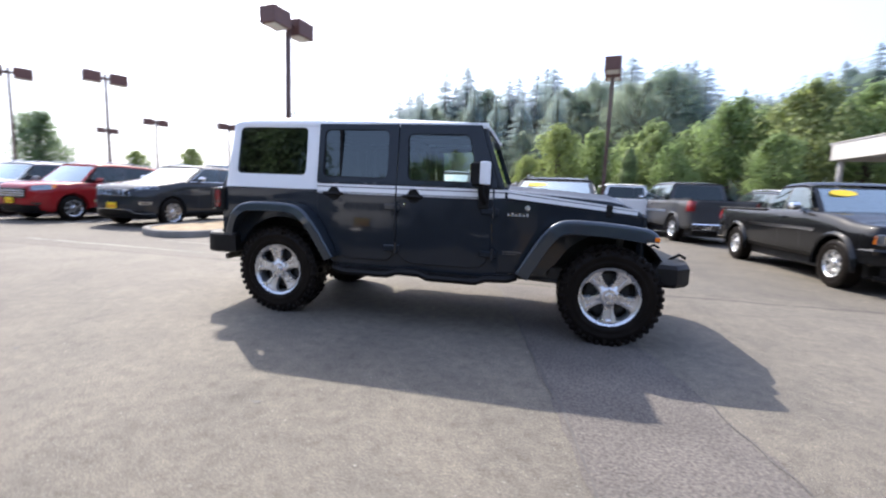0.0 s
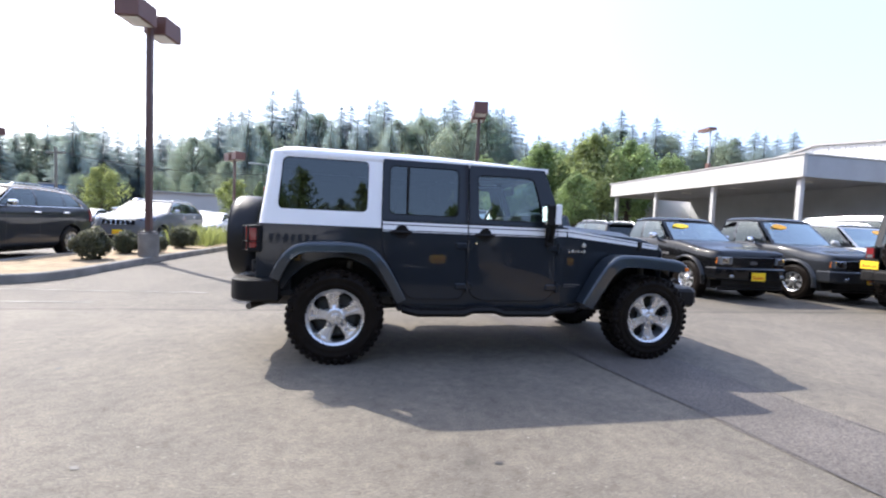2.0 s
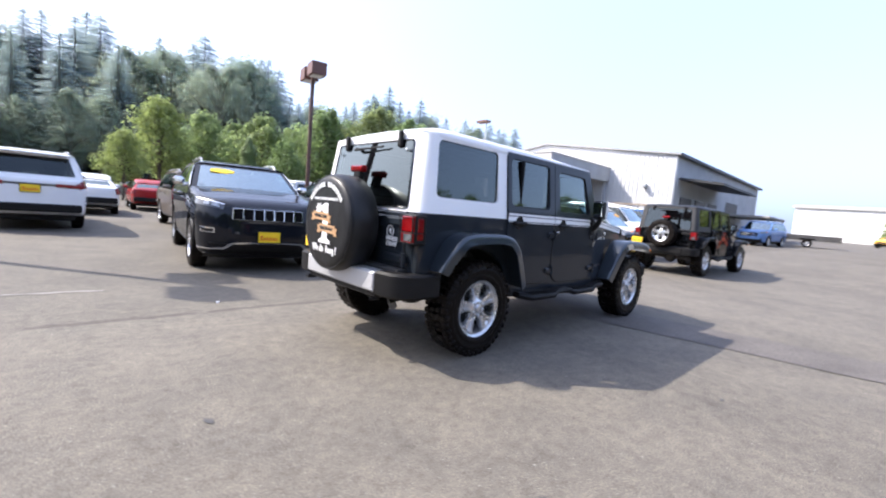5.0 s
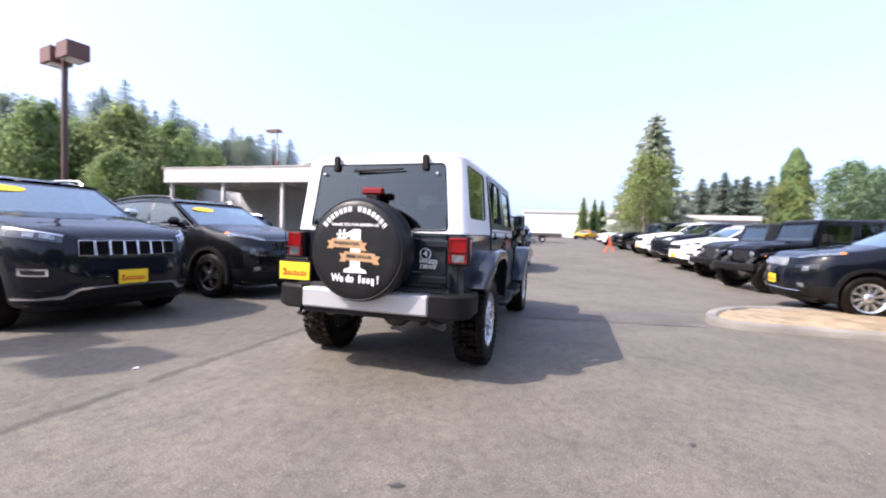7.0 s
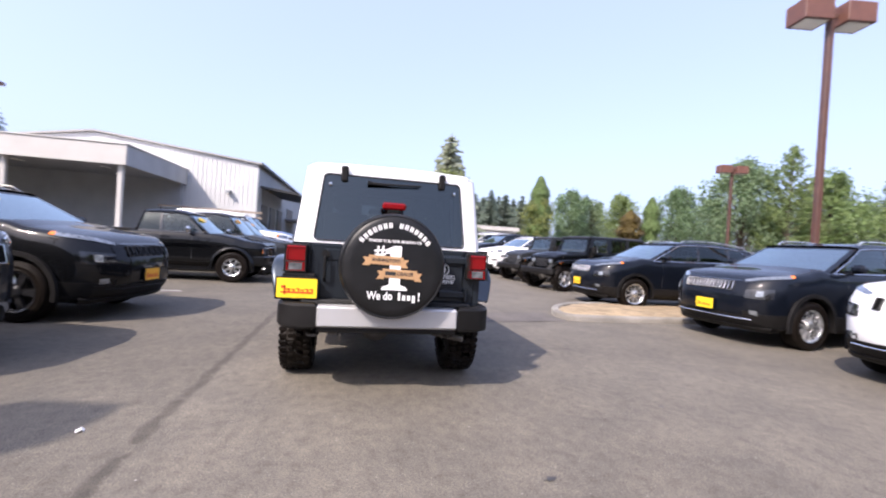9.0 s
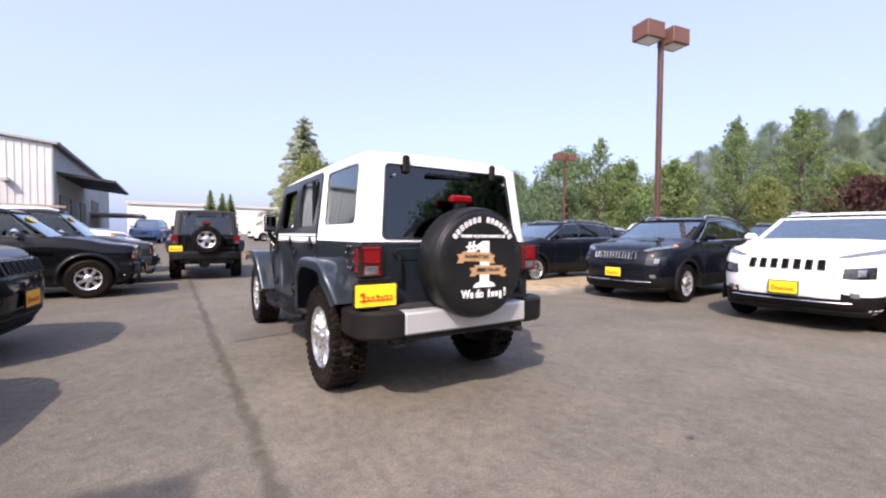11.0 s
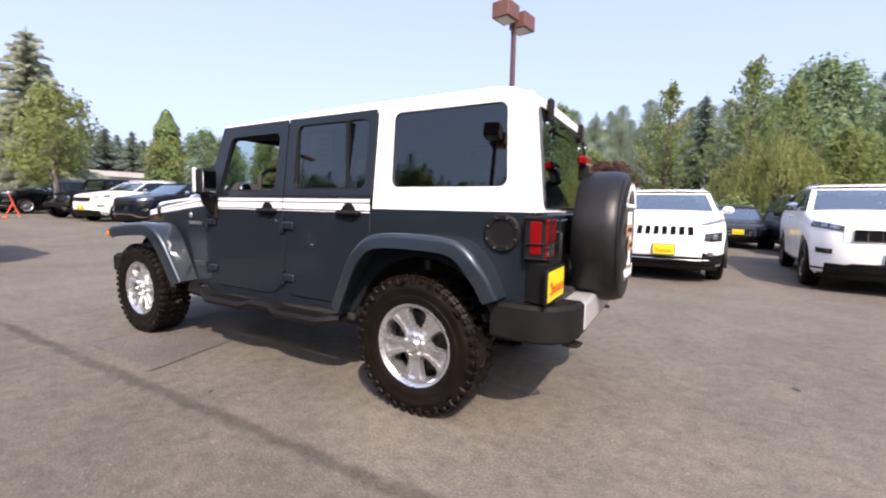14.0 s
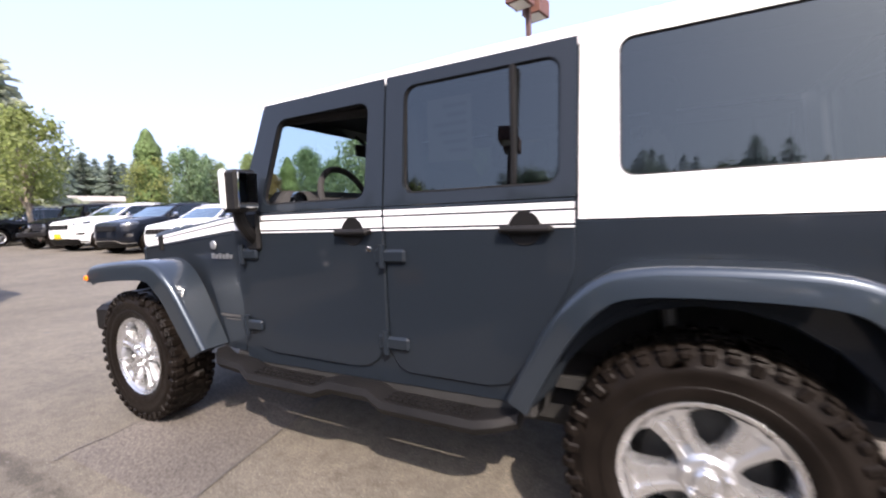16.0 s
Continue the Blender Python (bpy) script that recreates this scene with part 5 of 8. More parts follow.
def car(name, spec, x, y, heading, body_paint, label, rim_mat=ALLOY, plate=True, sticker=0, group="parked cars", rear_glass=GLASS_SIDE, at_front=True, seed=1, roof_paint=None, plate_mat=YELLOW):
    """A parked car; x, y is the middle of its front (or, with at_front False, of its rear) and heading the way its nose points."""
    S = spec
    L, W, H, r = S["L"], S["W"], S["H"], S["r"]
    w = W / 2
    off = -L / 2 if at_front else L / 2
    t = thing(name, label, "car" if S["deck"] != 1.12 and S["deck"] != 1.3 else "pickup truck", group,
              m=pose(x + off * math.cos(radians(heading)), y + off * math.sin(radians(heading)), rise(x), 0, 0, heading))
    h0, h1, b0, b1, sill, cowl, deck = S["hood0"], S["hood1"], S["belt0"], S["belt1"], S["sill"], S["cowl"], S["deck"]

    def belt(s):
        return b0 + (b1 - b0) * max(0, min(1, (s - cowl) / (S["rear_base"] - cowl)))
    rb = S["rear_base"]
    tail = deck if deck else b1
    st = [(0.0, 0.40, 0.46, h0 - 0.13, 0.0), (0.03, 0.53, 0.38, h0 - 0.075, 0.006), (0.075, 0.645, 0.30, h0 - 0.035, 0.012), (0.15, 0.765, 0.26, h0 - 0.01, 0.02), (0.27, 0.872, 0.25, h0 + 0.01, 0.028), (0.48, 0.962, sill - 0.04, h0 + 0.03, 0.036), (S["fo"], 1.0, sill, (h0 + h1) / 2 + 0.01, 0.045),
          (cowl - 0.05, 1.0, sill, h1, 0.03), (cowl + 0.25, 1.0, sill, belt(cowl), 0.0), (L * 0.5, 1.0, sill, belt(L * 0.5), 0.0)]
    if S.get("blunt"):
        st[:6] = [(0.0, 0.80, 0.54, h0 - 0.09, 0.0), (0.025, 0.87, 0.50, h0 - 0.035, 0.0), (0.07, 0.915, 0.46, h0 - 0.01, 0.01), (0.15, 0.945, 0.44, h0 + 0.0, 0.02), (0.27, 0.965, 0.42, h0 + 0.01, 0.028), (0.48, 0.985, sill - 0.02, h0 + 0.03, 0.036)]
    if deck:
        st += [(rb - 0.02, 1.0, sill, b1, 0.0), (rb + 0.06, 1.0, sill, deck, 0.0 if deck > 1.05 else 0.04)]
    st += [(L - S["wb"] * 0 - 0.55, 1.0, sill + 0.02, tail if deck else belt(L - 0.55), 0.0), (L - 0.22, 0.975, sill + 0.06, tail, 0.0), (L - 0.07, 0.93, sill + 0.10, tail - 0.015, 0.0), (L - 0.015, 0.87, sill + 0.14, tail - 0.05, 0.0), (L, 0.80, sill + 0.18, tail - 0.10, 0.0)]
    st = sorted(st)
    shape = glide_table(st)
    lean = S.get("lean", LEAN_NONE if S.get("blunt") else LEAN_TALL)

    def fade(s):
        return max(0.0, 1 - s / 0.62)

    def ring(s):
        wf, zb, zt, cr = shape(s)
        a, hh = w * wf, zt - zb
        pts = [(0, zb), (a * 0.80, zb), (a * 0.93, zb + 0.025), (a * 0.972, zb + 0.12), (a * 0.985, zb + hh * 0.42), (a, zb + hh * 0.72), (a * 0.968, zt - 0.06), (a * 0.925, zt - 0.008), (a * 0.84, zt + cr * 0.4), (a * 0.5, zt + cr), (0, zt + cr * 1.15)]
        k = fade(s)
        return [(L / 2 - s - k * lean(zz)[0], yy, zz) for yy, zz in pts]

    def on_ring(R, i):
        """A point of a ring at a continuous index, on a smooth line through its points."""
        j = min(int(i), 9)
        g = i - j
        p = [Vector(R[k]) for k in (max(0, j - 1), j, j + 1, min(10, j + 2))]
        if j == 0:
            p[0] = Vector((R[1][0], -R[1][1], R[1][2]))
        if j == 9:
            p[3] = Vector((R[9][0], -R[9][1], R[9][2]))
        return tuple(p[1] + 0.5 * g * (p[2] - p[0] + g * (2 * p[0] - 5 * p[1] + 4 * p[2] - p[3] + g * (3 * (p[1] - p[2]) + p[3] - p[0]))))

    def skin(s, i, d=0.006):
        """A point of the left flank at station s and ring index i, lifted by d."""
        e = 0.012
        A, B = ring(max(0.0, s - e)), ring(min(L, s + e))
        i0, i1 = max(0, i - 0.06), min(10, i + 0.06)
        n = (Vector(on_ring(A, i)) - Vector(on_ring(B, i))).cross(Vector(on_ring(A, i1)) + Vector(on_ring(B, i1)) - Vector(on_ring(A, i0)) - Vector(on_ring(B, i0)))
        n = n.normalized() if n.length > 1e-9 else Vector((0, 1, 0))
        if n.y < -1e-3 or (abs(n.y) <= 1e-3 and n.z < 0):
            n = -n
        return tuple(Vector(on_ring(ring(s), i)) + n * d)

    def flank(s0, s1, i0, i1, d, nu=5, nv=3):
        rows = [[skin(s0 + (s1 - s0) * u / nu, i0 + (i1 - i0) * v / nv, d) for v in range(nv + 1)] for u in range(nu + 1)]
        back = [[skin(s0 + (s1 - s0) * u / nu, i0 + (i1 - i0) * v / nv, -0.01) for v in range(nv + 1)] for u in range(nu + 1)]
        m = Mesh().grid(rows)
        edge = [rows[u][0] for u in range(nu + 1)] + [rows[nu][v] for v in range(1, nv + 1)] + [rows[u][nv] for u in range(nu - 1, -1, -1)] + [rows[0][v] for v in range(nv - 1, 0, -1)]
        eback = [back[u][0] for u in range(nu + 1)] + [back[nu][v] for v in range(1, nv + 1)] + [back[u][nv] for u in range(nu - 1, -1, -1)] + [back[0][v] for v in range(nv - 1, 0, -1)]
        m.grid([edge, eback], close=True)
        return m

    def pair(pname, make, mat, plabel=""):
        """The left part and its mirror image on the right."""
        m = make()
        part(pname, m, mat, t, plabel)
        q = Mesh()
        q.v, q.f = [(a, -b, c) for a, b, c in m.v], [f[::-1] for f in m.f]
        part(pname, q, mat, t, plabel)
    wx = [L / 2 - S["fo"], L / 2 - S["fo"] - S["wb"]]
    key = (id(spec),)
    if key not in BODIES:
        body = Mesh()
        rows = []
        cuts = sorted({round(v, 4) for v in [q[0] for q in st] + [0.008, 0.018, 0.045, 0.06, 0.11, 0.21, 0.35, 0.42, 0.56, 0.66, 0.76] + [0.9 + 0.19 * k for k in range(int((L - 1.6) / 0.19))] + [L - 0.4, L - 0.3, L - 0.14, L - 0.04, L - 0.006]})
        for v in cuts:
            R = ring(v)
            half = [on_ring(R, i / 2) for i in range(21)]
            rows.append(half + [(a, -b, c) for a, b, c in half[-2:0:-1]])
        body.grid(rows, close=True)
        n = len(rows[0])
        for base in (0, (len(rows) - 1) * n):
            for i in range(20):
                j, k = (n - i) % n, n - i - 1
                f = (base + i, base + i + 1, base + k, base + j)
                body.f.append(f if i and k != i + 1 else tuple(dict.fromkeys(f)))
        cutter = Mesh()
        for cx in wx:
            for s in (1, -1):
                cutter.lathe([(r + 0.065, 0), (r + 0.065, 0.45)], 28, Matrix.Translation((cx, s * (w - 0.29) if s > 0 else -(w - 0.29) - 0.45, r + 0.005)) @ pose(0, 0, 0, -90, 0, 0))
        cm = cutter.mesh("cutter", None, 0)
        bm_ = body.mesh("body", body_paint, 40)
        bm_.materials.append(UNDER)
        cm.materials.append(body_paint)
        cm.materials.append(UNDER)
        for p in cm.polygons:
            p.material_index = 1
        BODIES[key] = cut(bm_, cm, (body_paint, UNDER))
        BODIES[key].set_sharp_from_angle(angle=radians(32))
    me = BODIES[key].copy()
    me.materials.clear()
    me.materials.append(body_paint)
    me.materials.append(UNDER)
    part("body", me, None, t)

    # cabin: pillars with the windows set into them, and the roof
    def bot(s):
        return (L / 2 - s, w * 0.925, belt(s) - 0.015)

    def top(s):
        f = (s - S["top"]) / (S["rear_top"] - S["top"])
        return (L / 2 - s, w * (0.775 - 0.025 * f * f), H - 0.075 - 0.035 * (max(0, 0.35 - f) / 0.35) ** 2 - S.get("drop", 0.06) * (max(0, f - 0.35) / 0.65) ** 2)
    dp = S.get("dpost", (0.12 if not deck else 0.05, 0.02))
    lines = [(cowl + 0.14, S["top"] + 0.02)] + [(p, p + 0.04) for p in S["pillars"]] + [(rb - dp[0], S["rear_top"] - dp[1])]
    if len(S["pillars"]) > 1 and not deck and "dpost" not in S:
        lines.insert(-1, (rb - 0.75 if S["pillars"][-1] < rb - 1.1 else rb - 0.5, S["rear_top"] - 0.55))

    def side_at(a, c, u, v, out=0.0):
        p = mix(bot(a[0] + (c[0] - a[0]) * u), top(a[1] + (c[1] - a[1]) * u), v)
        return (p[0], p[1] + 0.022 * math.sin(math.pi * v) + out, p[2])
    frame_, wins = Mesh(), []
    for a, c in zip(lines[:-1], lines[1:]):
        first, last_ = a is lines[0], c is lines[-1]
        mu = 0.04 / max(0.25, abs(c[0] - a[0]))
        u0, u1, v0, v1 = (0.10 if first else mu), 1 - (mu * 0.4 if last_ else mu), 0.085, 0.915
        us = [k / 8 for k in range(9)]

        def inner(u, v, a=a, c=c, u0=u0, u1=u1, v0=v0, v1=v1, first=first):
            q = u0 + (u1 - u0) * u
            return side_at(a, c, q - (0.07 * v if first else 0) * (1 - u), v0 + (v1 - v0) * v, -0.006)
        frame_.grid([[side_at(a, c, u, 0) for u in us], [inner(u, 0) for u in us]])
        frame_.grid([[side_at(a, c, u, 1) for u in us], [inner(u, 1) for u in us]])
        for u in (0, 1):
            frame_.grid([[side_at(a, c, u, v / 4) for v in range(5)], [inner(u, v / 4) for v in range(5)]])
        wins.append(inner)
    pair("window_frame", lambda: frame_, GLOSS_BLACK)
    for k, inner in enumerate(wins):
        g = GLASS_FRONT if k == 0 else rear_glass
        for s in (1, -1):
            rows = [[(p[0], s * p[1], p[2]) for p in [inner(u / 6, v / 4) for u in range(7)]] for v in range(5)]
            ob = part("side_window", Mesh().grid(rows), g, t)
            ob.visible_shadow = False
    if S.get("trim"):
        edge = []
        for a, c in zip(lines[:-1], lines[1:]):
            edge += [side_at(a, c, u / 6, 0.03, 0.006) for u in range(6)]
        edge += [side_at(a, c, 1, v, 0.006) for v in (0.06, 0.3, 0.6, 0.9)]
        for a, c in zip(lines[-2::-1], lines[:0:-1]):
            edge += [side_at(a, c, 1 - u / 6, 0.97, 0.006) for u in range(6)]
        edge += [side_at(lines[0], lines[1], 0, v, 0.006) for v in (0.95, 0.5, 0.03)]
        pair("window_trim", lambda: Mesh().tube(edge, 0.0095, 5, ends=False), CHROME if rim_mat is not ALLOY_DARK else GLOSS_BLACK, "slim bright trim round the side windows" if rim_mat is not ALLOY_DARK else "")
    # screens
    for nm, s0, s1, mat in (("windscreen", cowl + 0.06, S["top"], GLASS_SCREEN), ("rear_window", rb, S["rear_top"], rear_glass)):
        bl, tl = bot(s0), top(s1)
        q = ((bl[0], bl[1] - 0.01, bl[2]), (bl[0], -bl[1] + 0.01, bl[2]), (tl[0], -tl[1], tl[2]), (tl[0], tl[1], tl[2]))
        bow = 0.10 if nm == "windscreen" else -0.05
        fr = Mesh()
        ins = [bil(q, 0.045, 0.05), bil(q, 0.955, 0.05), bil(q, 0.95, 0.94), bil(q, 0.05, 0.94)]
        if nm == "rear_window":
            ins = [bil(q, 0.07, 0.12), bil(q, 0.93, 0.12), bil(q, 0.93, 0.9), bil(q, 0.07, 0.9)]

        def bowed(p):
            return (p[0] + bow * (1 - (p[1] / (w * 0.93)) ** 2), p[1], p[2])
        n = 10
        out = [bowed(bil(q, u / n, 0)) for u in range(n + 1)], [bowed(bil(q, u / n, 1)) for u in range(n + 1)]
        inn = [bowed(bil(ins, u / n, 0)) for u in range(n + 1)], [bowed(bil(ins, u / n, 1)) for u in range(n + 1)]
        fr.grid([out[0], inn[0]])
        fr.grid([inn[1], out[1]])
        fr.grid([[bowed(bil(q, 0, v / 4)) for v in range(5)], [bowed(bil(ins, 0, v / 4)) for v in range(5)]])
        fr.grid([[bowed(bil(ins, 1, v / 4)) for v in range(5)], [bowed(bil(q, 1, v / 4)) for v in range(5)]])
        part(nm + "_frame", fr, body_paint, t)
        ob = part(nm, Mesh().grid([[bowed(bil(ins, u / n, v / 4)) for u in range(n + 1)] for v in range(5)]), mat, t)
        ob.visible_shadow = False
        if nm == "windscreen" and sticker:
            stk = Mesh()
            c = bil(ins, 0.24 if sticker > 0 else 0.76, 0.82)
            d = Vector(bil(ins, 0.5, 1)) - Vector(bil(ins, 0.5, 0))
            d.normalize()
            bx = bowed(c)[0]
            stk.add([(bx + 0.02 + d.x * 0.08 * math.sin(a), c[1] + 0.2 * math.cos(a), c[2] + d.z * 0.08 * math.sin(a)) for a in [k * math.pi / 8 for k in range(16)]], [tuple(range(16))])
            part("price_sticker", stk, YELLOW if sticker in (1, -1) else ORANGE_TAG, t, "oval yellow windscreen sticker")
    rf = Mesh()
    rows = []
    n = 10
    for k in range(n + 1):
        f = k / n
        s = S["top"] - 0.03 + (S["rear_top"] + 0.05 - S["top"]) * f
        e = top(max(S["top"], min(S["rear_top"], s)))
        zc = e[2] + 0.072 - (0.03 if f in (0, 1) else 0)
        half = [(L / 2 - s, e[1] + 0.008, e[2] - 0.03), (L / 2 - s, e[1] + 0.012, e[2] + 0.004), (L / 2 - s, e[1] - 0.025, e[2] + (zc - e[2]) * 0.5), (L / 2 - s, e[1] - 0.075, e[2] + (zc - e[2]) * 0.78), (L / 2 - s, e[1] * 0.7, zc - 0.006), (L / 2 - s, e[1] * 0.4, zc), (L / 2 - s, 0, zc)]
        rows.append(half + [(a, -b, c) for a, b, c in half[-2::-1]])
    rf.grid(rows)
    part("roof", rf, roof_paint or body_paint, t)
    # C-pillar skin below the roof end
    if not deck:
        def rear_post():
            c = (rb + 0.02, S["rear_top"] + 0.03)
            return Mesh().grid([[side_at(lines[-1], c, u / 4, v / 5, 0.003 - 0.03 * (u / 4) ** 3) for u in range(5)] for v in range(6)])
        pair("rear_pillar", rear_post, body_paint)
        zs = top(S["rear_top"])[2]
        sp = Mesh().box((L / 2 - S["rear_top"] - 0.2, -w * 0.66, zs - 0.015), (L / 2 - S["rear_top"] + 0.02, w * 0.66, zs + 0.03), 0.018)
        part("spoiler", sp, body_paint, t)
    if S["rails"]:
        for s in (1, -1):
            r0, r1 = S["top"] + 0.22, S["rear_top"] - 0.2
            path = [(L / 2 - r0 + 0.1, s * w * 0.665, top(r0)[2] + 0.035)] + [(L / 2 - q, s * w * 0.66, top(q)[2] + 0.098) for q in [r0 + (r1 - r0) * k / 6 for k in range(7)]] + [(L / 2 - r1 - 0.1, s * w * 0.65, top(r1)[2] + 0.02)]
            part("roof_rail", Mesh().tube(path, 0.016, 6), ALLOY if rim_mat is not ALLOY_DARK else GLOSS_BLACK, t)
    # inside
    part("cabin_floor", Mesh().box((L / 2 - rb + 0.05, -w * 0.88, b0 - 0.03), (L / 2 - cowl - 0.15, w * 0.88, b0 + 0.012)), INTERIOR, t)
    for k, sx in enumerate((L / 2 - S["pillars"][0] + 0.02, L / 2 - S["pillars"][-1] - 0.05) if not deck else (L / 2 - S["pillars"][0] + 0.05,)):
        for sy in (-0.38, 0.38):
            part("seat", Mesh().box((sx - 0.07, sy - 0.24, b0 - 0.05), (sx + 0.09, sy + 0.24, b0 + 0.16), 0.05).box((sx - 0.03, sy - 0.05, b0 + 0.15), (sx - 0.01, sy + 0.05, b0 + 0.2)).box((sx - 0.07, sy - 0.13, b0 + 0.19), (sx + 0.03, sy + 0.13, b0 + 0.34), 0.04), INTERIOR, t)
    part("dashboard", Mesh().box((L / 2 - cowl - 0.62, -w * 0.82, b0 - 0.02), (L / 2 - cowl - 0.1, w * 0.82, b0 + 0.05), 0.03), INTERIOR, t)
    part("steering_wheel", Mesh().tube([(L / 2 - cowl - 0.75, 0.38 + 0.18 * math.cos(a), b0 + 0.03 + 0.18 * math.sin(a)) for a in [k * math.pi / 8 for k in range(17)]], 0.014, 6), INTERIOR, t)
    # flank details
    if S.get("cladding"):
        for cx in wx:
            def arch(cx=cx):
                m = Mesh()
                rows = []
                for k in range(15):
                    a = radians(-12 + 204 * k / 14)
                    c, s_ = math.cos(a), math.sin(a)
                    rows.append([(cx + (r + 0.06) * c, w - 0.06, r + (r + 0.06) * s_), (cx + (r + 0.06) * c, w + 0.012, r + (r + 0.06) * s_), (cx + (r + 0.115) * c, w + 0.01, r + (r + 0.115) * s_), (cx + (r + 0.12) * c, w - 0.03, r + (r + 0.12) * s_)])
                return m.grid(rows)
            pair("wheel_arch", arch, PLASTIC)
        pair("sill_cladding", lambda: flank(S["fo"] + r + 0.1, L - (L - S["fo"] - S["wb"]) - r - 0.1, 1.5, 3.4, 0.012, 6, 3), PLASTIC)
    else:
        pair("sill_cladding", lambda: flank(S["fo"] + r + 0.1, S["fo"] + S["wb"] - r - 0.1, 1.2, 2.6, 0.01, 6, 2), PLASTIC)
    doors = [lines[0][0] + 0.25, *S["pillars"]]
    if not deck:
        doors.append(min(lines[-1][0] - 0.25, S["fo"] + S["wb"] - 0.02 if not deck else 9))
    for s in doors[:3 if not deck else 2]:
        pair("door_gap", lambda s=s: flank(s, s + 0.009, 3.0, 7.6, 0.0015, 1, 6), DARK_TRIM)
    pair("hood_gap", lambda: flank(0.34, cowl + 0.02, 7.62, 7.70, 0.0015, 8, 1), DARK_TRIM)
    for s in S["pillars"][:2]:
        def handle(s=s):
            p = skin(s - 0.1, 5.6, 0.0)
            return Mesh().box((p[0] - 0.1, p[1] - 0.01, p[2] - 0.016), (p[0] + 0.1, p[1] + 0.035, p[2] + 0.016), 0.01)
        pair("door_handle", handle, CHROME if S.get("chrome") else body_paint)

    def mirror():
        p = bot(cowl + 0.45)
        return Mesh().box((p[0] - 0.06, p[1] + 0.05, p[2] + 0.03), (p[0] + 0.07, p[1] + 0.24, p[2] + 0.16), 0.045).box((p[0] - 0.03, p[1] - 0.02, p[2] + 0.01), (p[0] + 0.03, p[1] + 0.08, p[2] + 0.07), 0.01)
    pair("wing_mirror", mirror, CHROME if S.get("chrome") or S.get("chrome_mirror") else body_paint)
    # front
    X = L / 2
    if S.get("lamps") == "slim":
        pair("headlight", lambda: flank(0.05, 0.62, 6.35, 7.6, 0.008, 6, 2), CLEAR_LENS, "slim clear headlight")
        pair("turn_signal", lambda: flank(0.57, 0.64, 6.4, 7.3, 0.011, 3, 2), AMBER)
        pair("lamp_pocket", lambda: flank(0.06, 0.30, 4.55, 5.25, 0.006, 6, 3), GLOSS_BLACK, "dark lamp pocket")
        pair("projector", lambda: flank(0.13, 0.19, 4.7, 5.1, 0.012, 3, 2), CLEAR_LENS)
        pair("fog_lamp", lambda: flank(0.10, 0.16, 3.5, 3.8, 0.012, 3, 2), CLEAR_LENS)
    elif S.get("chrome"):
        pair("headlight", lambda: flank(0.07, 0.52, 5.65, 6.5, 0.012, 6, 3), SMOKED_LENS, "smoked headlight with a bright edge")
        pair("headlight_edge", lambda: flank(0.07, 0.50, 6.32, 6.5, 0.016, 6, 1), CHROME)
        pair("projector", lambda: flank(0.10, 0.17, 5.8, 6.25, 0.017, 3, 2), CLEAR_LENS)
        pair("projector", lambda: flank(0.20, 0.28, 5.8, 6.25, 0.017, 3, 2), CLEAR_LENS)
    elif not S.get("blunt"):
        pair("headlight", lambda: flank(0.085, 0.45, 5.35, 6.55, 0.012, 6, 3), CLEAR_LENS, "large clear headlight")
        pair("turn_signal", lambda: flank(0.43, 0.52, 5.5, 6.4, 0.014, 3, 2), AMBER)
        pair("fog_lamp", lambda: flank(0.09, 0.22, 3.5, 3.75, 0.012, 3, 2), GLOSS_BLACK)
    gz0, gz1 = (h0 - 0.225, h0 - 0.085) if S.get("lamps") == "slim" else ((h0 - 0.27, h0 - 0.105) if S["slots"] else (h0 - 0.34, h0 - 0.15))

    def nose(y, z=0.56):
        """Place and turn on the rounded nose at distance y from the middle and height z."""
        def at(v):
            f, lo, hi = abs(v) / (w * 0.985), 0.0, 0.62
            for _ in range(14):
                m = (lo + hi) / 2
                lo, hi = (m, hi) if shape(m)[0] < f else (lo, m)
            return X - lo - fade(lo) * lean(z)[0]
        slope = (at(y + 0.04) - at(y - 0.04)) / 0.08
        return at(y), math.degrees(math.atan(-slope))

    def pitch(z):
        return math.degrees(math.atan((lean(z + 0.03)[0] - lean(z - 0.03)[0]) / 0.06))
    if S.get("blunt"):
        def block(y0, y1, z0, z1, out):
            ys = [y0 + (y1 - y0) * k / 5 for k in range(6)]
            return Mesh().prism([(nose(y * w)[0] - 0.06, y * w) for y in (ys[-1], ys[0])] + [(nose(y * w)[0] + out, y * w) for y in ys], z0, z1, "z", 0.008)
        pair("headlight", lambda: block(0.56, 0.885, h0 - 0.265, h0 - 0.115, 0.014), CLEAR_LENS, "large clear headlight")
        pair("reflector", lambda: block(0.64, 0.82, h0 - 0.25, h0 - 0.13, 0.018), CHROME)
        pair("turn_signal", lambda: block(0.89, 0.925, h0 - 0.25, h0 - 0.13, 0.014), AMBER)
        pair("fog_lamp", lambda: Mesh().box((X + 0.06, w * 0.60, 0.47), (X + 0.115, w * 0.70, 0.53), 0.012), CLEAR_LENS)
        pair("side_moulding", lambda: flank(S["fo"] + r + 0.12, S["fo"] + S["wb"] - r - 0.12, 4.5, 4.75, 0.012, 6, 1), CHROME)
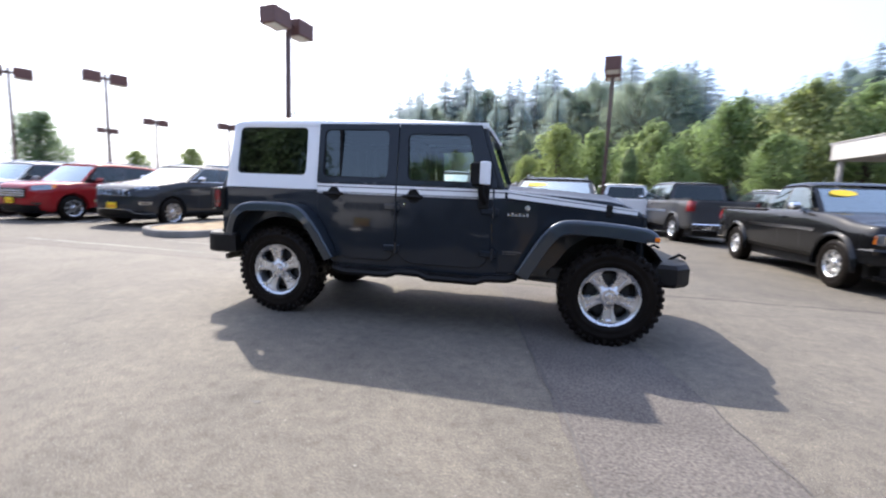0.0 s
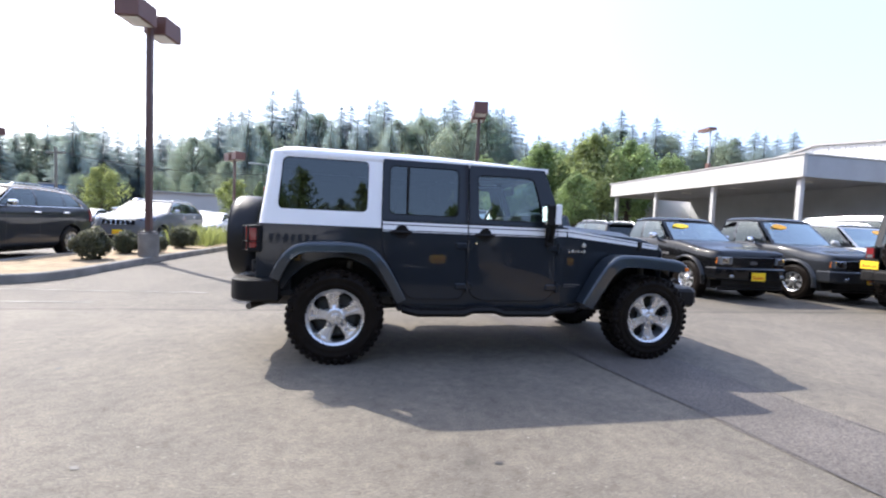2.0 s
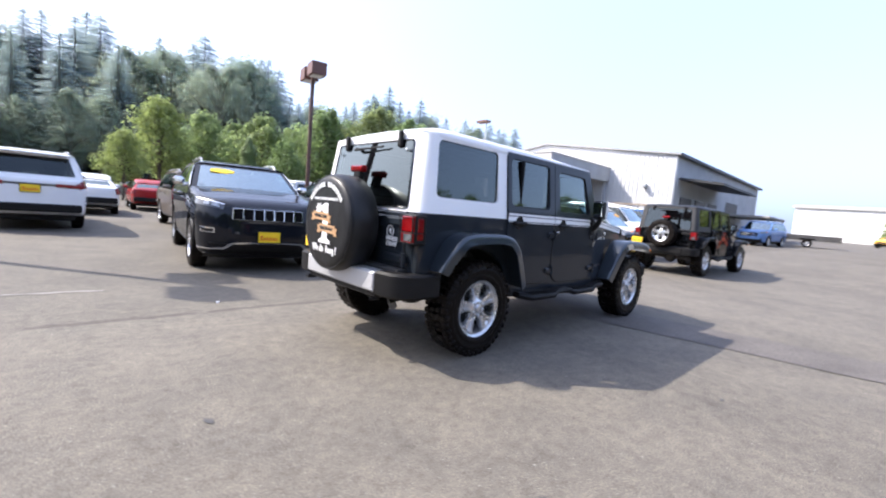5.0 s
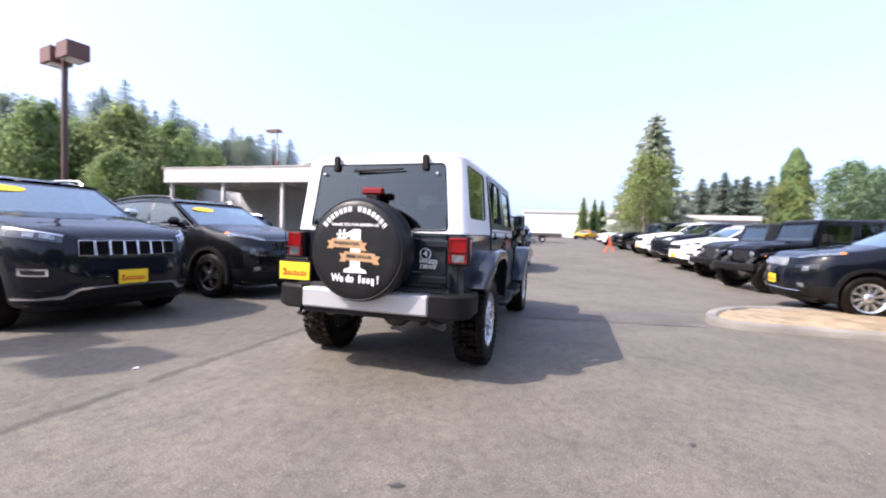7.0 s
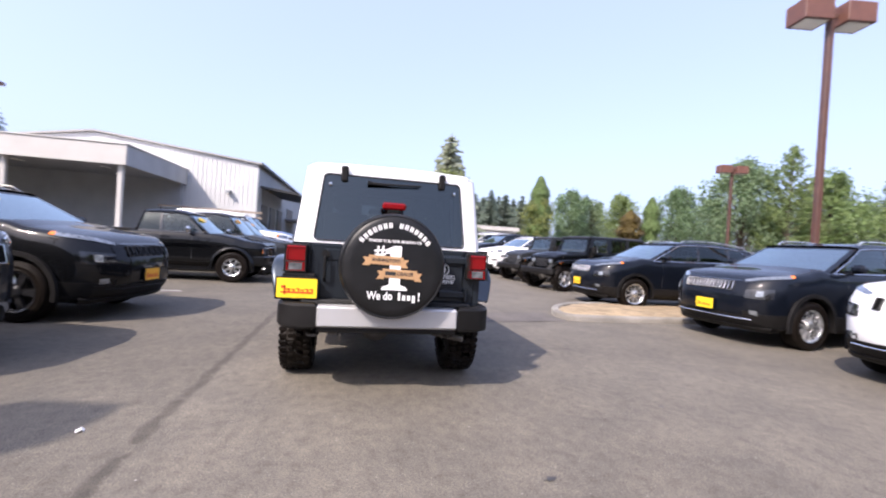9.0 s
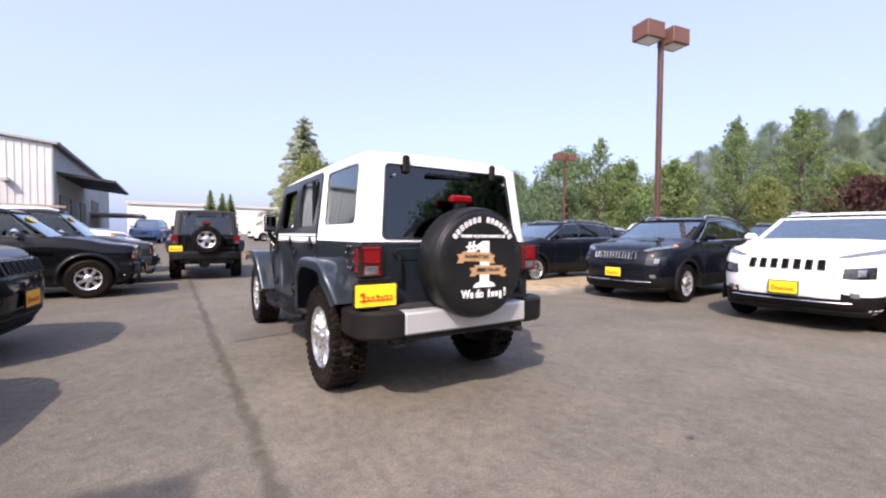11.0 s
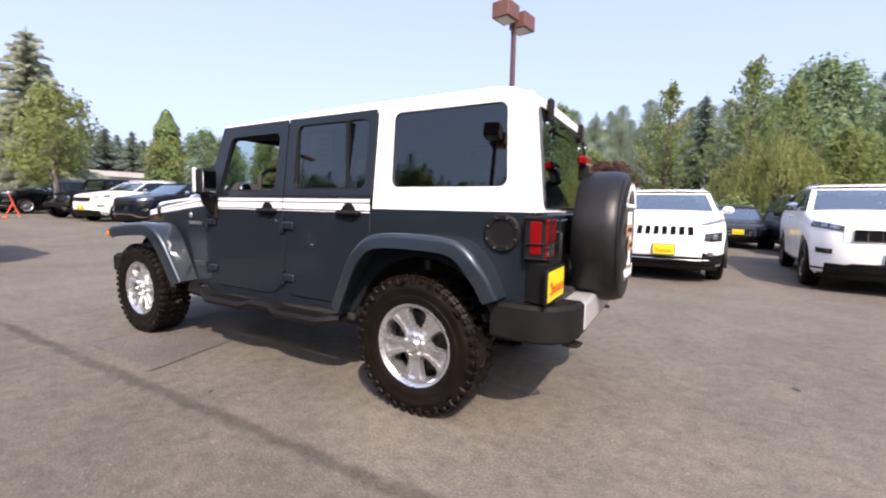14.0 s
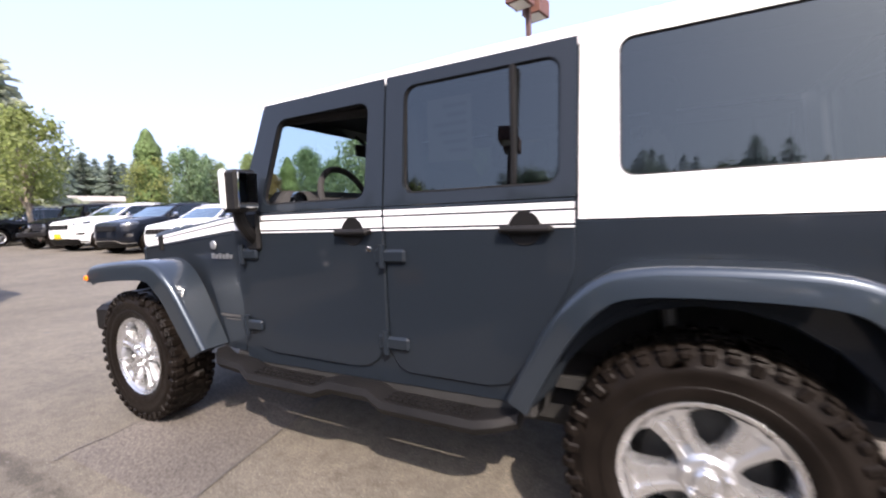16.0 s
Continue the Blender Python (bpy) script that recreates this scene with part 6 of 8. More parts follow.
        for cx in wx:
            def flare(cx=cx):
                rows = []
                for k in range(15):
                    a = radians(-8 + 196 * k / 14)
                    c, s_ = math.cos(a), math.sin(a)
                    rows.append([(cx + q * c, w + d, r + q * s_) for q, d in ((r + 0.055, -0.06), (r + 0.055, 0.018), (r + 0.08, 0.026), (r + 0.11, 0.01), (r + 0.13, -0.02))])
                return Mesh().grid(rows)
            pair("wheel_arch", flare, body_paint)
    if S["slots"]:
        slim = not S.get("chrome")
        rows = []
        for k in range(13):
            y = (k / 6 - 1) * w * 0.62
            rows.append([(nose(y, z)[0] + d, y, z) for z, d in ((gz0 - 0.03, -0.03), (gz0 - 0.025, 0.010), ((gz0 + gz1) / 2, 0.014), (gz1 + 0.015, 0.006), (gz1 + 0.03, -0.04))])
        gr_ = part("grille", Mesh().grid(rows), body_paint, t)
        for k in range(S["slots"]):
            yc = (k - 3) * w * (0.134 if slim else 0.148)
            zm = (gz0 + gz1) / 2
            xn, yaw = nose(yc, zm)
            hw, hz = w * (0.040 if slim else 0.072), (gz1 - gz0) / 2
            m = pose(xn + 0.009, yc, zm, 0, 0, yaw) @ pose(0, 0, 0, 0, -pitch(zm), 0)
            part("slot_mesh", Mesh().box((-0.01, -hw, -hz), (0.012, hw, hz), 0.004), GRILLE_MESH, gr_, m=m)
            fr = Mesh()
            for y0, z0, y1, z1 in ((-hw, -hz, -hw + 0.008, hz), (hw - 0.008, -hz, hw, hz), (-hw, hz - 0.008, hw, hz), (-hw, -hz, hw, -hz + 0.008)):
                fr.box((0.0, y0, z0), (0.024, y1, z1), 0.004)
            part("grille_slot", fr, (CHROME if rim_mat is not ALLOY_DARK else GLOSS_BLACK) if body_paint is not WHITE_PAINT else DARK_TRIM, gr_, m=m)
    else:
        gr_ = part("grille", Mesh().prism([(nose(y * w)[0] - 0.05, y * w) for y in (0.54, -0.54)] + [(nose(y * w)[0] + 0.01, y * w) for y in (-0.54, -0.5, -0.3, 0, 0.3, 0.5, 0.54)], gz0 - 0.04, gz1 + 0.04, "z", 0.008), GLOSS_BLACK, t)
        if not S.get("bars", 2):
            part("badge", Mesh().lathe([(0.09, 0), (0.085, 0.01), (0, 0.012)], 18, pose(X + 0.008, 0, (gz0 + gz1) / 2 + 0.02, 0, 90, 0) @ Matrix.Diagonal((0.42, 1, 1, 1))), STEEL, gr_, "plain oval badge")
        for k in range(S.get("bars", 2)):
            zz = gz0 + (gz1 - gz0) * (k + 0.5) / S.get("bars", 2)
            part("grille_bar", Mesh().prism([(nose(y * w)[0] - 0.02, y * w) for y in (0.53, -0.53)] + [(nose(y * w)[0] + 0.02, y * w) for y in (-0.53, -0.5, -0.3, 0, 0.3, 0.5, 0.53)], zz - 0.014, zz + 0.014, "z", 0.005), CHROME, gr_)
    if S.get("blunt"):
        part("front_bumper", Mesh().prism([(X - 0.25, -w * 0.97), (X - 0.02, -w * 0.93), (X + 0.09, -w * 0.7), (X + 0.11, 0), (X + 0.09, w * 0.7), (X - 0.02, w * 0.93), (X - 0.25, w * 0.97)], 0.42, 0.66, "z", 0.03), body_paint, t, "heavy body-coloured bumper")
    rows = []
    for k in range(15):
        y = (k / 7 - 1) * w * 0.8
        rows.append([(nose(y, z)[0] + d, y, z) for z, d in ((0.26, -0.06), (0.30, 0.0), (0.36, 0.012), (0.445, 0.010), (0.46, -0.03))])
    part("lower_intake", Mesh().grid(rows), PLASTIC, t)
    if S.get("lamps") == "slim":
        part("bumper_trim", Mesh().tube([(nose(y * w, 0.4)[0] + 0.014, y * w, 0.40) for y in (-0.7, -0.5, -0.25, 0, 0.25, 0.5, 0.7)], 0.009, 6), CHROME if rim_mat is not ALLOY_DARK else PLASTIC, t)
        pair("lower_bumper", lambda: flank(0.06, S["fo"] - r - 0.09, 1.2, 3.6, 0.006, 5, 3), PLASTIC)
    if S.get("chrome"):
        band = []
        for y, z0, z1 in [(-0.93, 0.345, 0.375), (-0.80, 0.345, 0.375), (-0.62, 0.35, 0.40), (-0.56, 0.385, 0.455), (-0.50, 0.435, 0.475), (-0.25, 0.452, 0.482), (0, 0.455, 0.485), (0.25, 0.452, 0.482), (0.50, 0.435, 0.475), (0.56, 0.385, 0.455), (0.62, 0.35, 0.40), (0.80, 0.345, 0.375), (0.93, 0.345, 0.375)]:
            xa, xb = nose(y * w, z0)[0], nose(y * w, z1)[0]
            band.append([(xa - 0.01, y * w, z0), (xa + 0.022, y * w, z0 + 0.004), (xb + 0.026, y * w, z1 - 0.006), (xb - 0.01, y * w, z1)])
        part("bumper_trim", Mesh().grid(band), CHROME if body_paint is not WHITE_PAINT else PLASTIC, t, "bright bumper trim" if body_paint is not WHITE_PAINT else "")
        pair("fog_lamp", lambda: flank(0.13, 0.33, 4.0, 4.3, 0.012, 4, 2), CHROME if body_paint is not WHITE_PAINT else PLASTIC)
        pair("fog_lens", lambda: flank(0.145, 0.30, 4.06, 4.24, 0.016, 4, 2), GLOSS_BLACK)
    part("bumper_lip", Mesh().grid([[(nose(y * w, z)[0] + d, y * w, z) for z, d in ((0.21, -0.16), (0.225, -0.02), (0.25, 0.012), (0.285, 0.014), (0.30, -0.02))] for y in [-0.86 + 0.12286 * k for k in range(15)]]), PLASTIC, t)
    if plate:
        dealer_plate(t, X + (0.13 if S.get("blunt") else 0.03), 0, 0.50 if S.get("blunt") else 0.56, 1, seed=seed, mat=plate_mat)
    # rear
    if S.get("tail") == "bar":
        part("tail_bar", Mesh().box((-X - 0.012, -w * 0.5, 0.985), (-X + 0.1, w * 0.5, 1.03), 0.012), GLOSS_BLACK, t, "dark bar between the tail lights")
        for s in (1, -1):
            part("tail_light", Mesh().box((-X - 0.016, s * w * 0.40, 0.95), (-X + 0.12, s * w * 0.86, 1.06), 0.03), RED_LENS, t, "wide dark red tail light")
        pair("tail_light", lambda: flank(L - 0.3, L - 0.005, 5.2, 6.6, 0.012, 6, 3), RED_LENS)
        part("rear_bumper", Mesh().box((-X - 0.03, -w * 0.88, 0.42), (-X + 0.1, w * 0.88, 0.60), 0.03), PLASTIC, t)
        dealer_plate(t, -X - 0.02, 0, 0.92, -1, seed=seed)
    else:
        pair("tail_light", lambda: flank(L - 0.26, L - 0.01, 4.6, 6.7, 0.012, 5, 3), RED_LENS, "red tail light")
        part("rear_bumper", Mesh().box((-X - 0.05, -w * 0.9, 0.42), (-X + 0.1, w * 0.9, 0.62), 0.03), PLASTIC if not deck or deck < 1.05 else CHROME, t)
    if deck > 1.05:
        # load bed: a flat dark slab stands in for its shaded hollow
        part("bed_shade_slab", Mesh().box((-X + 0.08, -w * 0.84, deck - 0.02), (X - rb - 0.12, w * 0.84, deck + 0.014)), UNDER, t, "flat dark slab standing for the shaded load bed")
        part("tailgate", Mesh().box((-X - 0.02, -w * 0.78, 0.66), (-X + 0.05, w * 0.78, deck - 0.02), 0.015), body_paint, t)
        for s in (1, -1):
            part("bed_rail", Mesh().box((-X + 0.08, s * w * 0.86, deck - 0.01), (X - rb - 0.1, s * w * 0.95, deck + 0.03), 0.012), PLASTIC, t)
    part("underbody", Mesh().box((-X + 0.3, -w * 0.78, 0.22), (X - 0.3, w * 0.78, sill + 0.08), 0.04), UNDER, t)
    for cx in wx:
        for s in (1, -1):
            add_wheel(t, (r, S["tw"], S["rim"], S["style"], 0), cx, s * (w - S["tw"] / 2 - 0.015), r, s, (RUBBER, rim_mat), seed * 17)
    return t


# ---- the off-roader ----
def text_part(body, size, parent, mat, m, name="lettering", extrude=0.002, shear=0.0, width=None):
    """Words in the built-in font as a thin mesh, centred on the origin of m."""
    cu = bpy.data.curves.new("words", "FONT")
    cu.body, cu.size, cu.extrude, cu.shear = body, size, extrude, shear
    cu.align_x, cu.align_y = "CENTER", "CENTER"
    cu.offset = size * 0.018
    tmp = bpy.data.objects.new("words", cu)
    scene.collection.objects.link(tmp)
    me = bpy.data.meshes.new_from_object(tmp.evaluated_get(bpy.context.evaluated_depsgraph_get()))
    bpy.data.objects.remove(tmp)
    me.materials.clear()
    me.materials.append(mat)
    if width:
        w = max(v.co.x for v in me.vertices) - min(v.co.x for v in me.vertices)
        for v in me.vertices:
            v.co.x *= width / w
    return part(name, me, None, parent, m=m)


REARWARD = Matrix(((0, 0, -1, 0), (-1, 0, 0, 0), (0, 1, 0, 0), (0, 0, 0, 1)))


def pane_loops(q, margins, radius, n=4):
    """Outer and inner loops of a four-sided patch with a rounded opening; margins left, right, bottom, top in metres."""
    p = [Vector(c) for c in q]
    wb, ht = ((p[1] - p[0]).length + (p[2] - p[3]).length) / 2, ((p[3] - p[0]).length + (p[2] - p[1]).length) / 2
    l, r, b, t = margins
    inner = rounded(l, wb - r, b, ht - t, radius, n)
    outer = []
    for i, (x, y) in enumerate(inner):
        c, k = divmod(i, n + 1)
        lo = k < n / 2
        mid = k == n // 2
        cx, cy = ((wb, 0), (wb, ht), (0, ht), (0, 0))[c]
        if mid:
            outer.append((cx, cy))
        elif (c in (0, 2)) == lo:
            outer.append((x, cy))
        else:
            outer.append((cx, y))
    f = lambda s: [bil(q, x / wb, y / ht) for x, y in s]
    return f(outer), f(inner)


def framed(q, margins, radius, depth, inward):
    """A frame with a rounded opening and some thickness, and the loop for its pane."""
    o, i = pane_loops(q, margins, radius)
    d = Vector(inward) * depth
    ib = [tuple(Vector(p) + d) for p in i]
    ob = [tuple(Vector(p) + d) for p in o]
    m = Mesh().grid([ob, o, i, ib], close=True)
    lo, hi = min(p[2] for p in i), max(p[2] for p in i)
    pane = [tuple(Vector(p) + d * (0.72 - 0.36 * (p[2] - lo) / (hi - lo) if abs(inward[1]) else 0.55)) for p in i]
    return m, pane


def mirrored(m):
    q = Mesh()
    q.v, q.f = [(a, -b, c) for a, b, c in m.v], [f[::-1] for f in m.f]
    return q


def sweep(path, section, scale=None):
    """A closed section of (y, offset) carried along a path of (x, z) points; offset runs along the path's outward normal."""
    rows = []
    n = len(path)
    for i, (x, z) in enumerate(path):
        a, b = path[max(0, i - 1)], path[min(n - 1, i + 1)]
        d = Vector((b[0] - a[0], b[1] - a[1])).normalized()
        nx, nz = -d.y, d.x
        k = scale[i] if scale else 0.0
        rows.append([(x + nx * o, y - k * max(0, (y - 0.76) / 0.18), z + nz * o) for y, o in section])
    m = Mesh().grid(rows, close=True)
    s = len(section)
    m.f += [tuple(range(s)), tuple(range((n - 1) * s, n * s))]
    return m


def smooth_path(pts, steps=4):
    out = []
    for i in range(len(pts) - 1):
        p0, p1, p2, p3 = (Vector(pts[max(0, min(len(pts) - 1, i + k - 1))]) for k in range(4))
        for s in range(steps):
            t = s / steps
            out.append(tuple(0.5 * (2 * p1 + (p2 - p0) * t + (2 * p0 - 5 * p1 + 4 * p2 - p3) * t * t + (3 * p1 - p0 - 3 * p2 + p3) * t ** 3)))
    out.append(tuple(pts[-1]))
    return out


FLARE = [(0.75, 0.002), (0.78, 0.002), (0.90, 0.0035), (0.918, 0.003), (0.930, -0.001), (0.938, -0.010), (0.9405, -0.022), (0.9415, -0.032), (0.9455, -0.070), (0.946, -0.077), (0.932, -0.08), (0.922, -0.035), (0.75, -0.032)]


def off_roader(name, m0, body, top, label, group="", hero=False, rims=ALLOY, tag_seed=3):
    t = thing(name, label, "off-road car", group, m=m0)
    lugs = 42 if hero else 18

    def P(n, m, mat, parent=t, lab="", sharp=35):
        return part(n, m, mat, parent, lab, sharp=sharp)

    def two(n, m, mat, parent=t, lab="", sharp=35):
        a = P(n, m, mat, parent, lab, sharp)
        b = P(n, mirrored(m), mat, parent, lab, sharp)
        return a, b
    # tub
    arch = [(-1.4735 + 0.475 * math.cos(a), 0.42 + 0.475 * math.sin(a)) for a in [radians(155 - k * 13.6) for k in range(11)]]
    side = [(-2.12, 0.62), *arch, (-0.96, 0.50), (0.56, 0.47), (0.56, 1.16), (-2.12, 1.16)]
    tub = Mesh().prism(side, 0.70, 0.757, "y", 0.006)
    tub.both()
    tub.box((-2.12, -0.70, 0.62), (-2.06, 0.70, 1.16))
    tub.box((0.38, -0.705, 1.06), (0.62, 0.705, 1.215), 0.02)
    tub.box((0.50, -0.70, 0.55), (0.56, 0.70, 1.1))
    P("tub", tub, body)
    P("floor_pan", Mesh().box((-2.05, -0.70, 0.56), (0.52, 0.70, 0.60)).box((-2.04, -0.70, 0.56), (-2.0, 0.70, 1.1)), UNDER)
    # front clip
    clip = Mesh()
    rows = []
    for k in range(13):
        x = 0.565 + 1.145 * k / 12
        f = k / 12
        y = 0.757 - 0.02 * f - 0.125 * f ** 1.3
        zt = 1.135 - 0.10 * f
        zb = 0.52 if x < 1.0 else max(0.52, 0.42 + math.sqrt(max(0, 0.475 ** 2 - (x - 1.4735) ** 2)))
        rows.append([(x, y - 0.04, zb), (x, y, zb), (x, y, (zb + zt) / 2), (x, y, zt), (x, y - 0.04, zt)])
    clip.grid(rows)
    two("front_fender_panel", clip, body)
    hood = Mesh()
    rows = []
    for k in range(14):
        f = k / 13
        x = 0.61 + 1.10 * f
        hw = 0.735 - 0.125 * f ** 1.25
        zc = 1.235 - 0.075 * f - 0.055 * max(0, f - 0.72) / 0.28 * max(0, f - 0.72) / 0.28 - 0.018 * max(0, f - 0.85) / 0.15
        zs = 1.135 - 0.096 * f
        b = 0.035 * (1 - max(0, f - 0.8) / 0.2)
        half = [(x, hw + 0.004, zs), (x, hw + 0.002, zc - 0.045), (x, hw - 0.012, zc - 0.022), (x, hw - 0.05, zc - 0.010), (x, 0.42 - 0.06 * f, zc), (x, 0.36 - 0.06 * f, zc + b), (x, 0, zc + b + 0.008)]
        rows.append(half + [(a, -c, d) for a, c, d in half[-2::-1]])
    hood.grid(rows)
    hood.f.append(tuple(range(13 * 13, 14 * 13)))
    hood.f.append(tuple(range(13)))
    hd = P("hood", hood, body)
    for s in (1, -1):
        P("hood_latch", Mesh().box((1.42, s * 0.625, 1.03), (1.47, s * 0.665, 1.13), 0.008), PLASTIC, hd)
    gr_ = P("grille", Mesh().box((1.69, -0.62, 0.66), (1.755, 0.62, 1.07), 0.03), body)
    for k in range(7):
        P("grille_slot", Mesh().box((1.745, -0.255 + 0.085 * k - 0.025, 0.74), (1.7575, -0.255 + 0.085 * k + 0.025, 1.0), 0.003), DARK_TRIM, gr_)
    for s in (1, -1):
        P("headlight", Mesh().lathe([(0.088, 0.0), (0.088, 0.02), (0.075, 0.03), (0, 0.045)], 20, Matrix.Translation((1.75, s * 0.44, 0.90)) @ pose(0, 0, 0, 0, 90, 0)), CLEAR_LENS, gr_)
    # flares, with dark liners behind them
    rear_path = smooth_path([(-1.985, 0.735), (-1.93, 0.855), (-1.845, 0.965), (-1.74, 1.018), (-1.55, 1.032), (-1.31, 1.027), (-1.18, 0.985), (-1.07, 0.87), (-0.98, 0.72), (-0.90, 0.565)])
    front_path = smooth_path([(1.772, 0.862), (1.77, 0.905), (1.73, 0.945), (1.65, 0.968), (1.40, 0.992), (1.13, 1.0), (1.01, 0.965), (0.915, 0.87), (0.82, 0.71), (0.73, 0.545)])
    front_path = front_path[::-1]
    n = len(rear_path)
    taper = [0.05 * max(0, (6 - i) / 6) + 0.055 * max(0, (i - n + 10) / 10) for i in range(n)]
    tf = [0.0] * len(front_path)
    for i in range(len(front_path)):
        tf[i] = 0.04 * max(0, (10 - i) / 10)
    two("rear_flare", sweep(rear_path, FLARE, taper), SKY_LIT_FLARE if hero else body, t, "smooth dark grey wheel flare")
    fl = two("front_flare", sweep(front_path[::-1], [(a, -b * (1.35 if b < -0.03 else 1)) for a, b in FLARE], tf[::-1]), SKY_LIT_FLARE if hero else body, t, "smooth dark grey wheel flare")
    for s, f in zip((1, -1), fl):
        P("side_marker", Mesh().box((1.738, s * 0.936, 0.873), (1.772, s * 0.950, 0.905), 0.005), AMBER, f, "amber side marker")
    for cx in (-1.4735, 1.4735):
        ln = Mesh().grid([[(cx + 0.49 * math.cos(a), yy, 0.43 + 0.49 * math.sin(a)) for a in [radians(6 + 166 * k / 12) for k in range(13)]] for yy in (0.76 if cx < 0 else 0.64, 0.42)])
        ln.add([(cx + 0.49 * math.cos(a), 0.42, 0.43 + 0.49 * math.sin(a)) for a in [radians(6 + 166 * k / 12) for k in range(13)]], [tuple(range(13))])
        two("wheel_liner", ln, UNDER)

    # doors
    def yz(z):
        return 0.766 - 0.128 * max(0, z - 1.235)
    rear_poly = [(-1.108, 1.232), (-0.355, 1.232), (-0.355, 0.64), (-0.372, 0.60), (-0.40, 0.565), (-0.44, 0.55), (-0.80, 0.55), (-0.87, 0.57), (-0.93, 0.64), (-1.02, 0.80), (-1.085, 0.93), (-1.108, 1.0)]
    front_poly = [(-0.345, 1.232), (0.50, 1.232), (0.50, 0.72), (0.49, 0.66), (0.465, 0.60), (0.42, 0.555), (0.36, 0.54), (-0.16, 0.54), (-0.23, 0.55), (-0.29, 0.585), (-0.325, 0.64), (-0.345, 0.72)]
    quads = [((-1.112, yz(1.235), 1.235), (-0.355, yz(1.235), 1.235), (-0.355, yz(1.757), 1.757), (-1.112, yz(1.757), 1.757)),
             ((-0.345, yz(1.235), 1.235), (0.535, yz(1.235), 1.235), (0.372, yz(1.752), 1.752), (-0.345, yz(1.757), 1.757))]
    for side_ in (1, -1):
        for k, (poly, q) in enumerate(zip((rear_poly, front_poly), quads)):
            dm = Mesh().prism(poly, 0.745, 0.769, "y", 0.006)
            fm, pane = framed(q, (0.055, 0.085, 0.045, 0.05) if k == 0 else (0.085, 0.135, 0.035, 0.085), 0.05, 0.035, (0, -1, 0))
            dm.add(fm.v, fm.f)
            glass_m = Mesh().add(pane, [tuple(range(len(pane)))])
            seal = Mesh().tube(pane + [pane[0]], 0.009, 5, ends=False)
            if side_ < 0:
                dm, glass_m, seal = mirrored(dm), mirrored(glass_m), mirrored(seal)
            d = P("rear_door" if k == 0 else "front_door", dm, body)
            P("window_seal", seal, PLASTIC, d)
            if not (hero and k == 1 and side_ > 0):
                g = P("window_pane", glass_m, GLASS_DARK if k == 0 else GLASS_CLEAR, d, sharp=0)
                g.visible_shadow = False
            if k == 0:
                P("window_bar", Mesh().box((-0.905, side_ * 0.70, 1.285), (-0.885, side_ * 0.735, 1.70), 0.004), PLASTIC, d, "vertical divider bar")
            if hero and k == 0 and side_ > 0:
                stk = Mesh().box((-0.72, 0.684, 1.40), (-0.53, 0.686, 1.64))
                ws = P("window_sticker", stk, SHEET_GREY, d, "dim grey price sheet behind the rear window")
                for j in range(6):
                    P("print", Mesh().box((-0.70, 0.6865, 1.43 + 0.034 * j), (-0.70 + 0.08 + 0.02 * ((j * 5) % 4), 0.6875, 1.444 + 0.034 * j)), DARK_TRIM, ws)
            hx = -0.94 if k == 0 else -0.19
            hb = Mesh().lathe([(0.062, 0.0), (0.058, 0.006), (0.03, 0.004), (0, 0.004)], 18, Matrix.Translation((hx, 0.768, 1.135)) @ pose(0, 0, 0, -90, 0, 0))
            hb.box((hx - 0.10, 0.775, 1.118), (hx + 0.085, 0.808, 1.145), 0.01).box((hx - 0.10, 0.765, 1.120), (hx - 0.07, 0.80, 1.142), 0.006).box((hx + 0.05, 0.765, 1.118), (hx + 0.085, 0.80, 1.145), 0.006)
            P("door_handle", hb if side_ > 0 else mirrored(hb), PLASTIC, d, "black push-button handle")
            ex = -0.372 if k == 0 else 0.49
            for zz in (1.03, 0.67):
                hg = Mesh().box((ex - 0.085, 0.766, zz - 0.026), (ex + 0.03, 0.788, zz + 0.03), 0.01).box((ex + 0.03, 0.757, zz - 0.03), (ex + 0.065, 0.786, zz + 0.034), 0.008).tube([(ex + 0.028, 0.782, zz - 0.045), (ex + 0.028, 0.782, zz + 0.05)], 0.015, 8)
                P("hinge", hg if side_ > 0 else mirrored(hg), body, d)
            if hero:
                x0, x1 = (-1.106, -0.356) if k == 0 else (-0.344, 0.498)
                for z0, z1 in ((1.150, 1.190), (1.198, 1.2185), (1.136, 1.1415)):
                    sm = Mesh().box((x0, 0.7685, z0), (x1, 0.7715, z1))
                    P("stripe", sm if side_ > 0 else mirrored(sm), top, d, "white side stripe")
            if k == 1:
                P("key_lock", Mesh().lathe([(0.014, 0), (0.012, 0.005), (0, 0.006)], 10, Matrix.Translation((-0.27, side_ * 0.769, 1.06)) @ pose(0, 0, 0, -90 * side_, 0, 0)), CHROME, d)
    if hero:
        for side_ in (1, -1):
            for d0, d1 in ((0.020, 0.058), (0.066, 0.085)):
                rows = []
                for k in range(13):
                    f = k / 12
                    x = 0.60 + 1.07 * f
                    hw = 0.735 - 0.125 * ((x - 0.61) / 1.10 if x > 0.61 else 0) ** 1.25 + 0.0075
                    zs = 1.135 - 0.096 * f
                    e = (1 - 0.30 * f)
                    rows.append([(x, side_ * hw, zs + d0 * e), (x, side_ * hw, zs + d1 * e)])
                P("stripe", Mesh().grid(rows), top, hd, "white side stripe", 0)
            cw = Mesh().box((0.512, side_ * 0.7575, 1.150), (0.60, side_ * 0.760, 1.190)).box((0.512, side_ * 0.7575, 1.198), (0.60, side_ * 0.760, 1.2185))
            P("stripe", cw, top, t, "white side stripe")
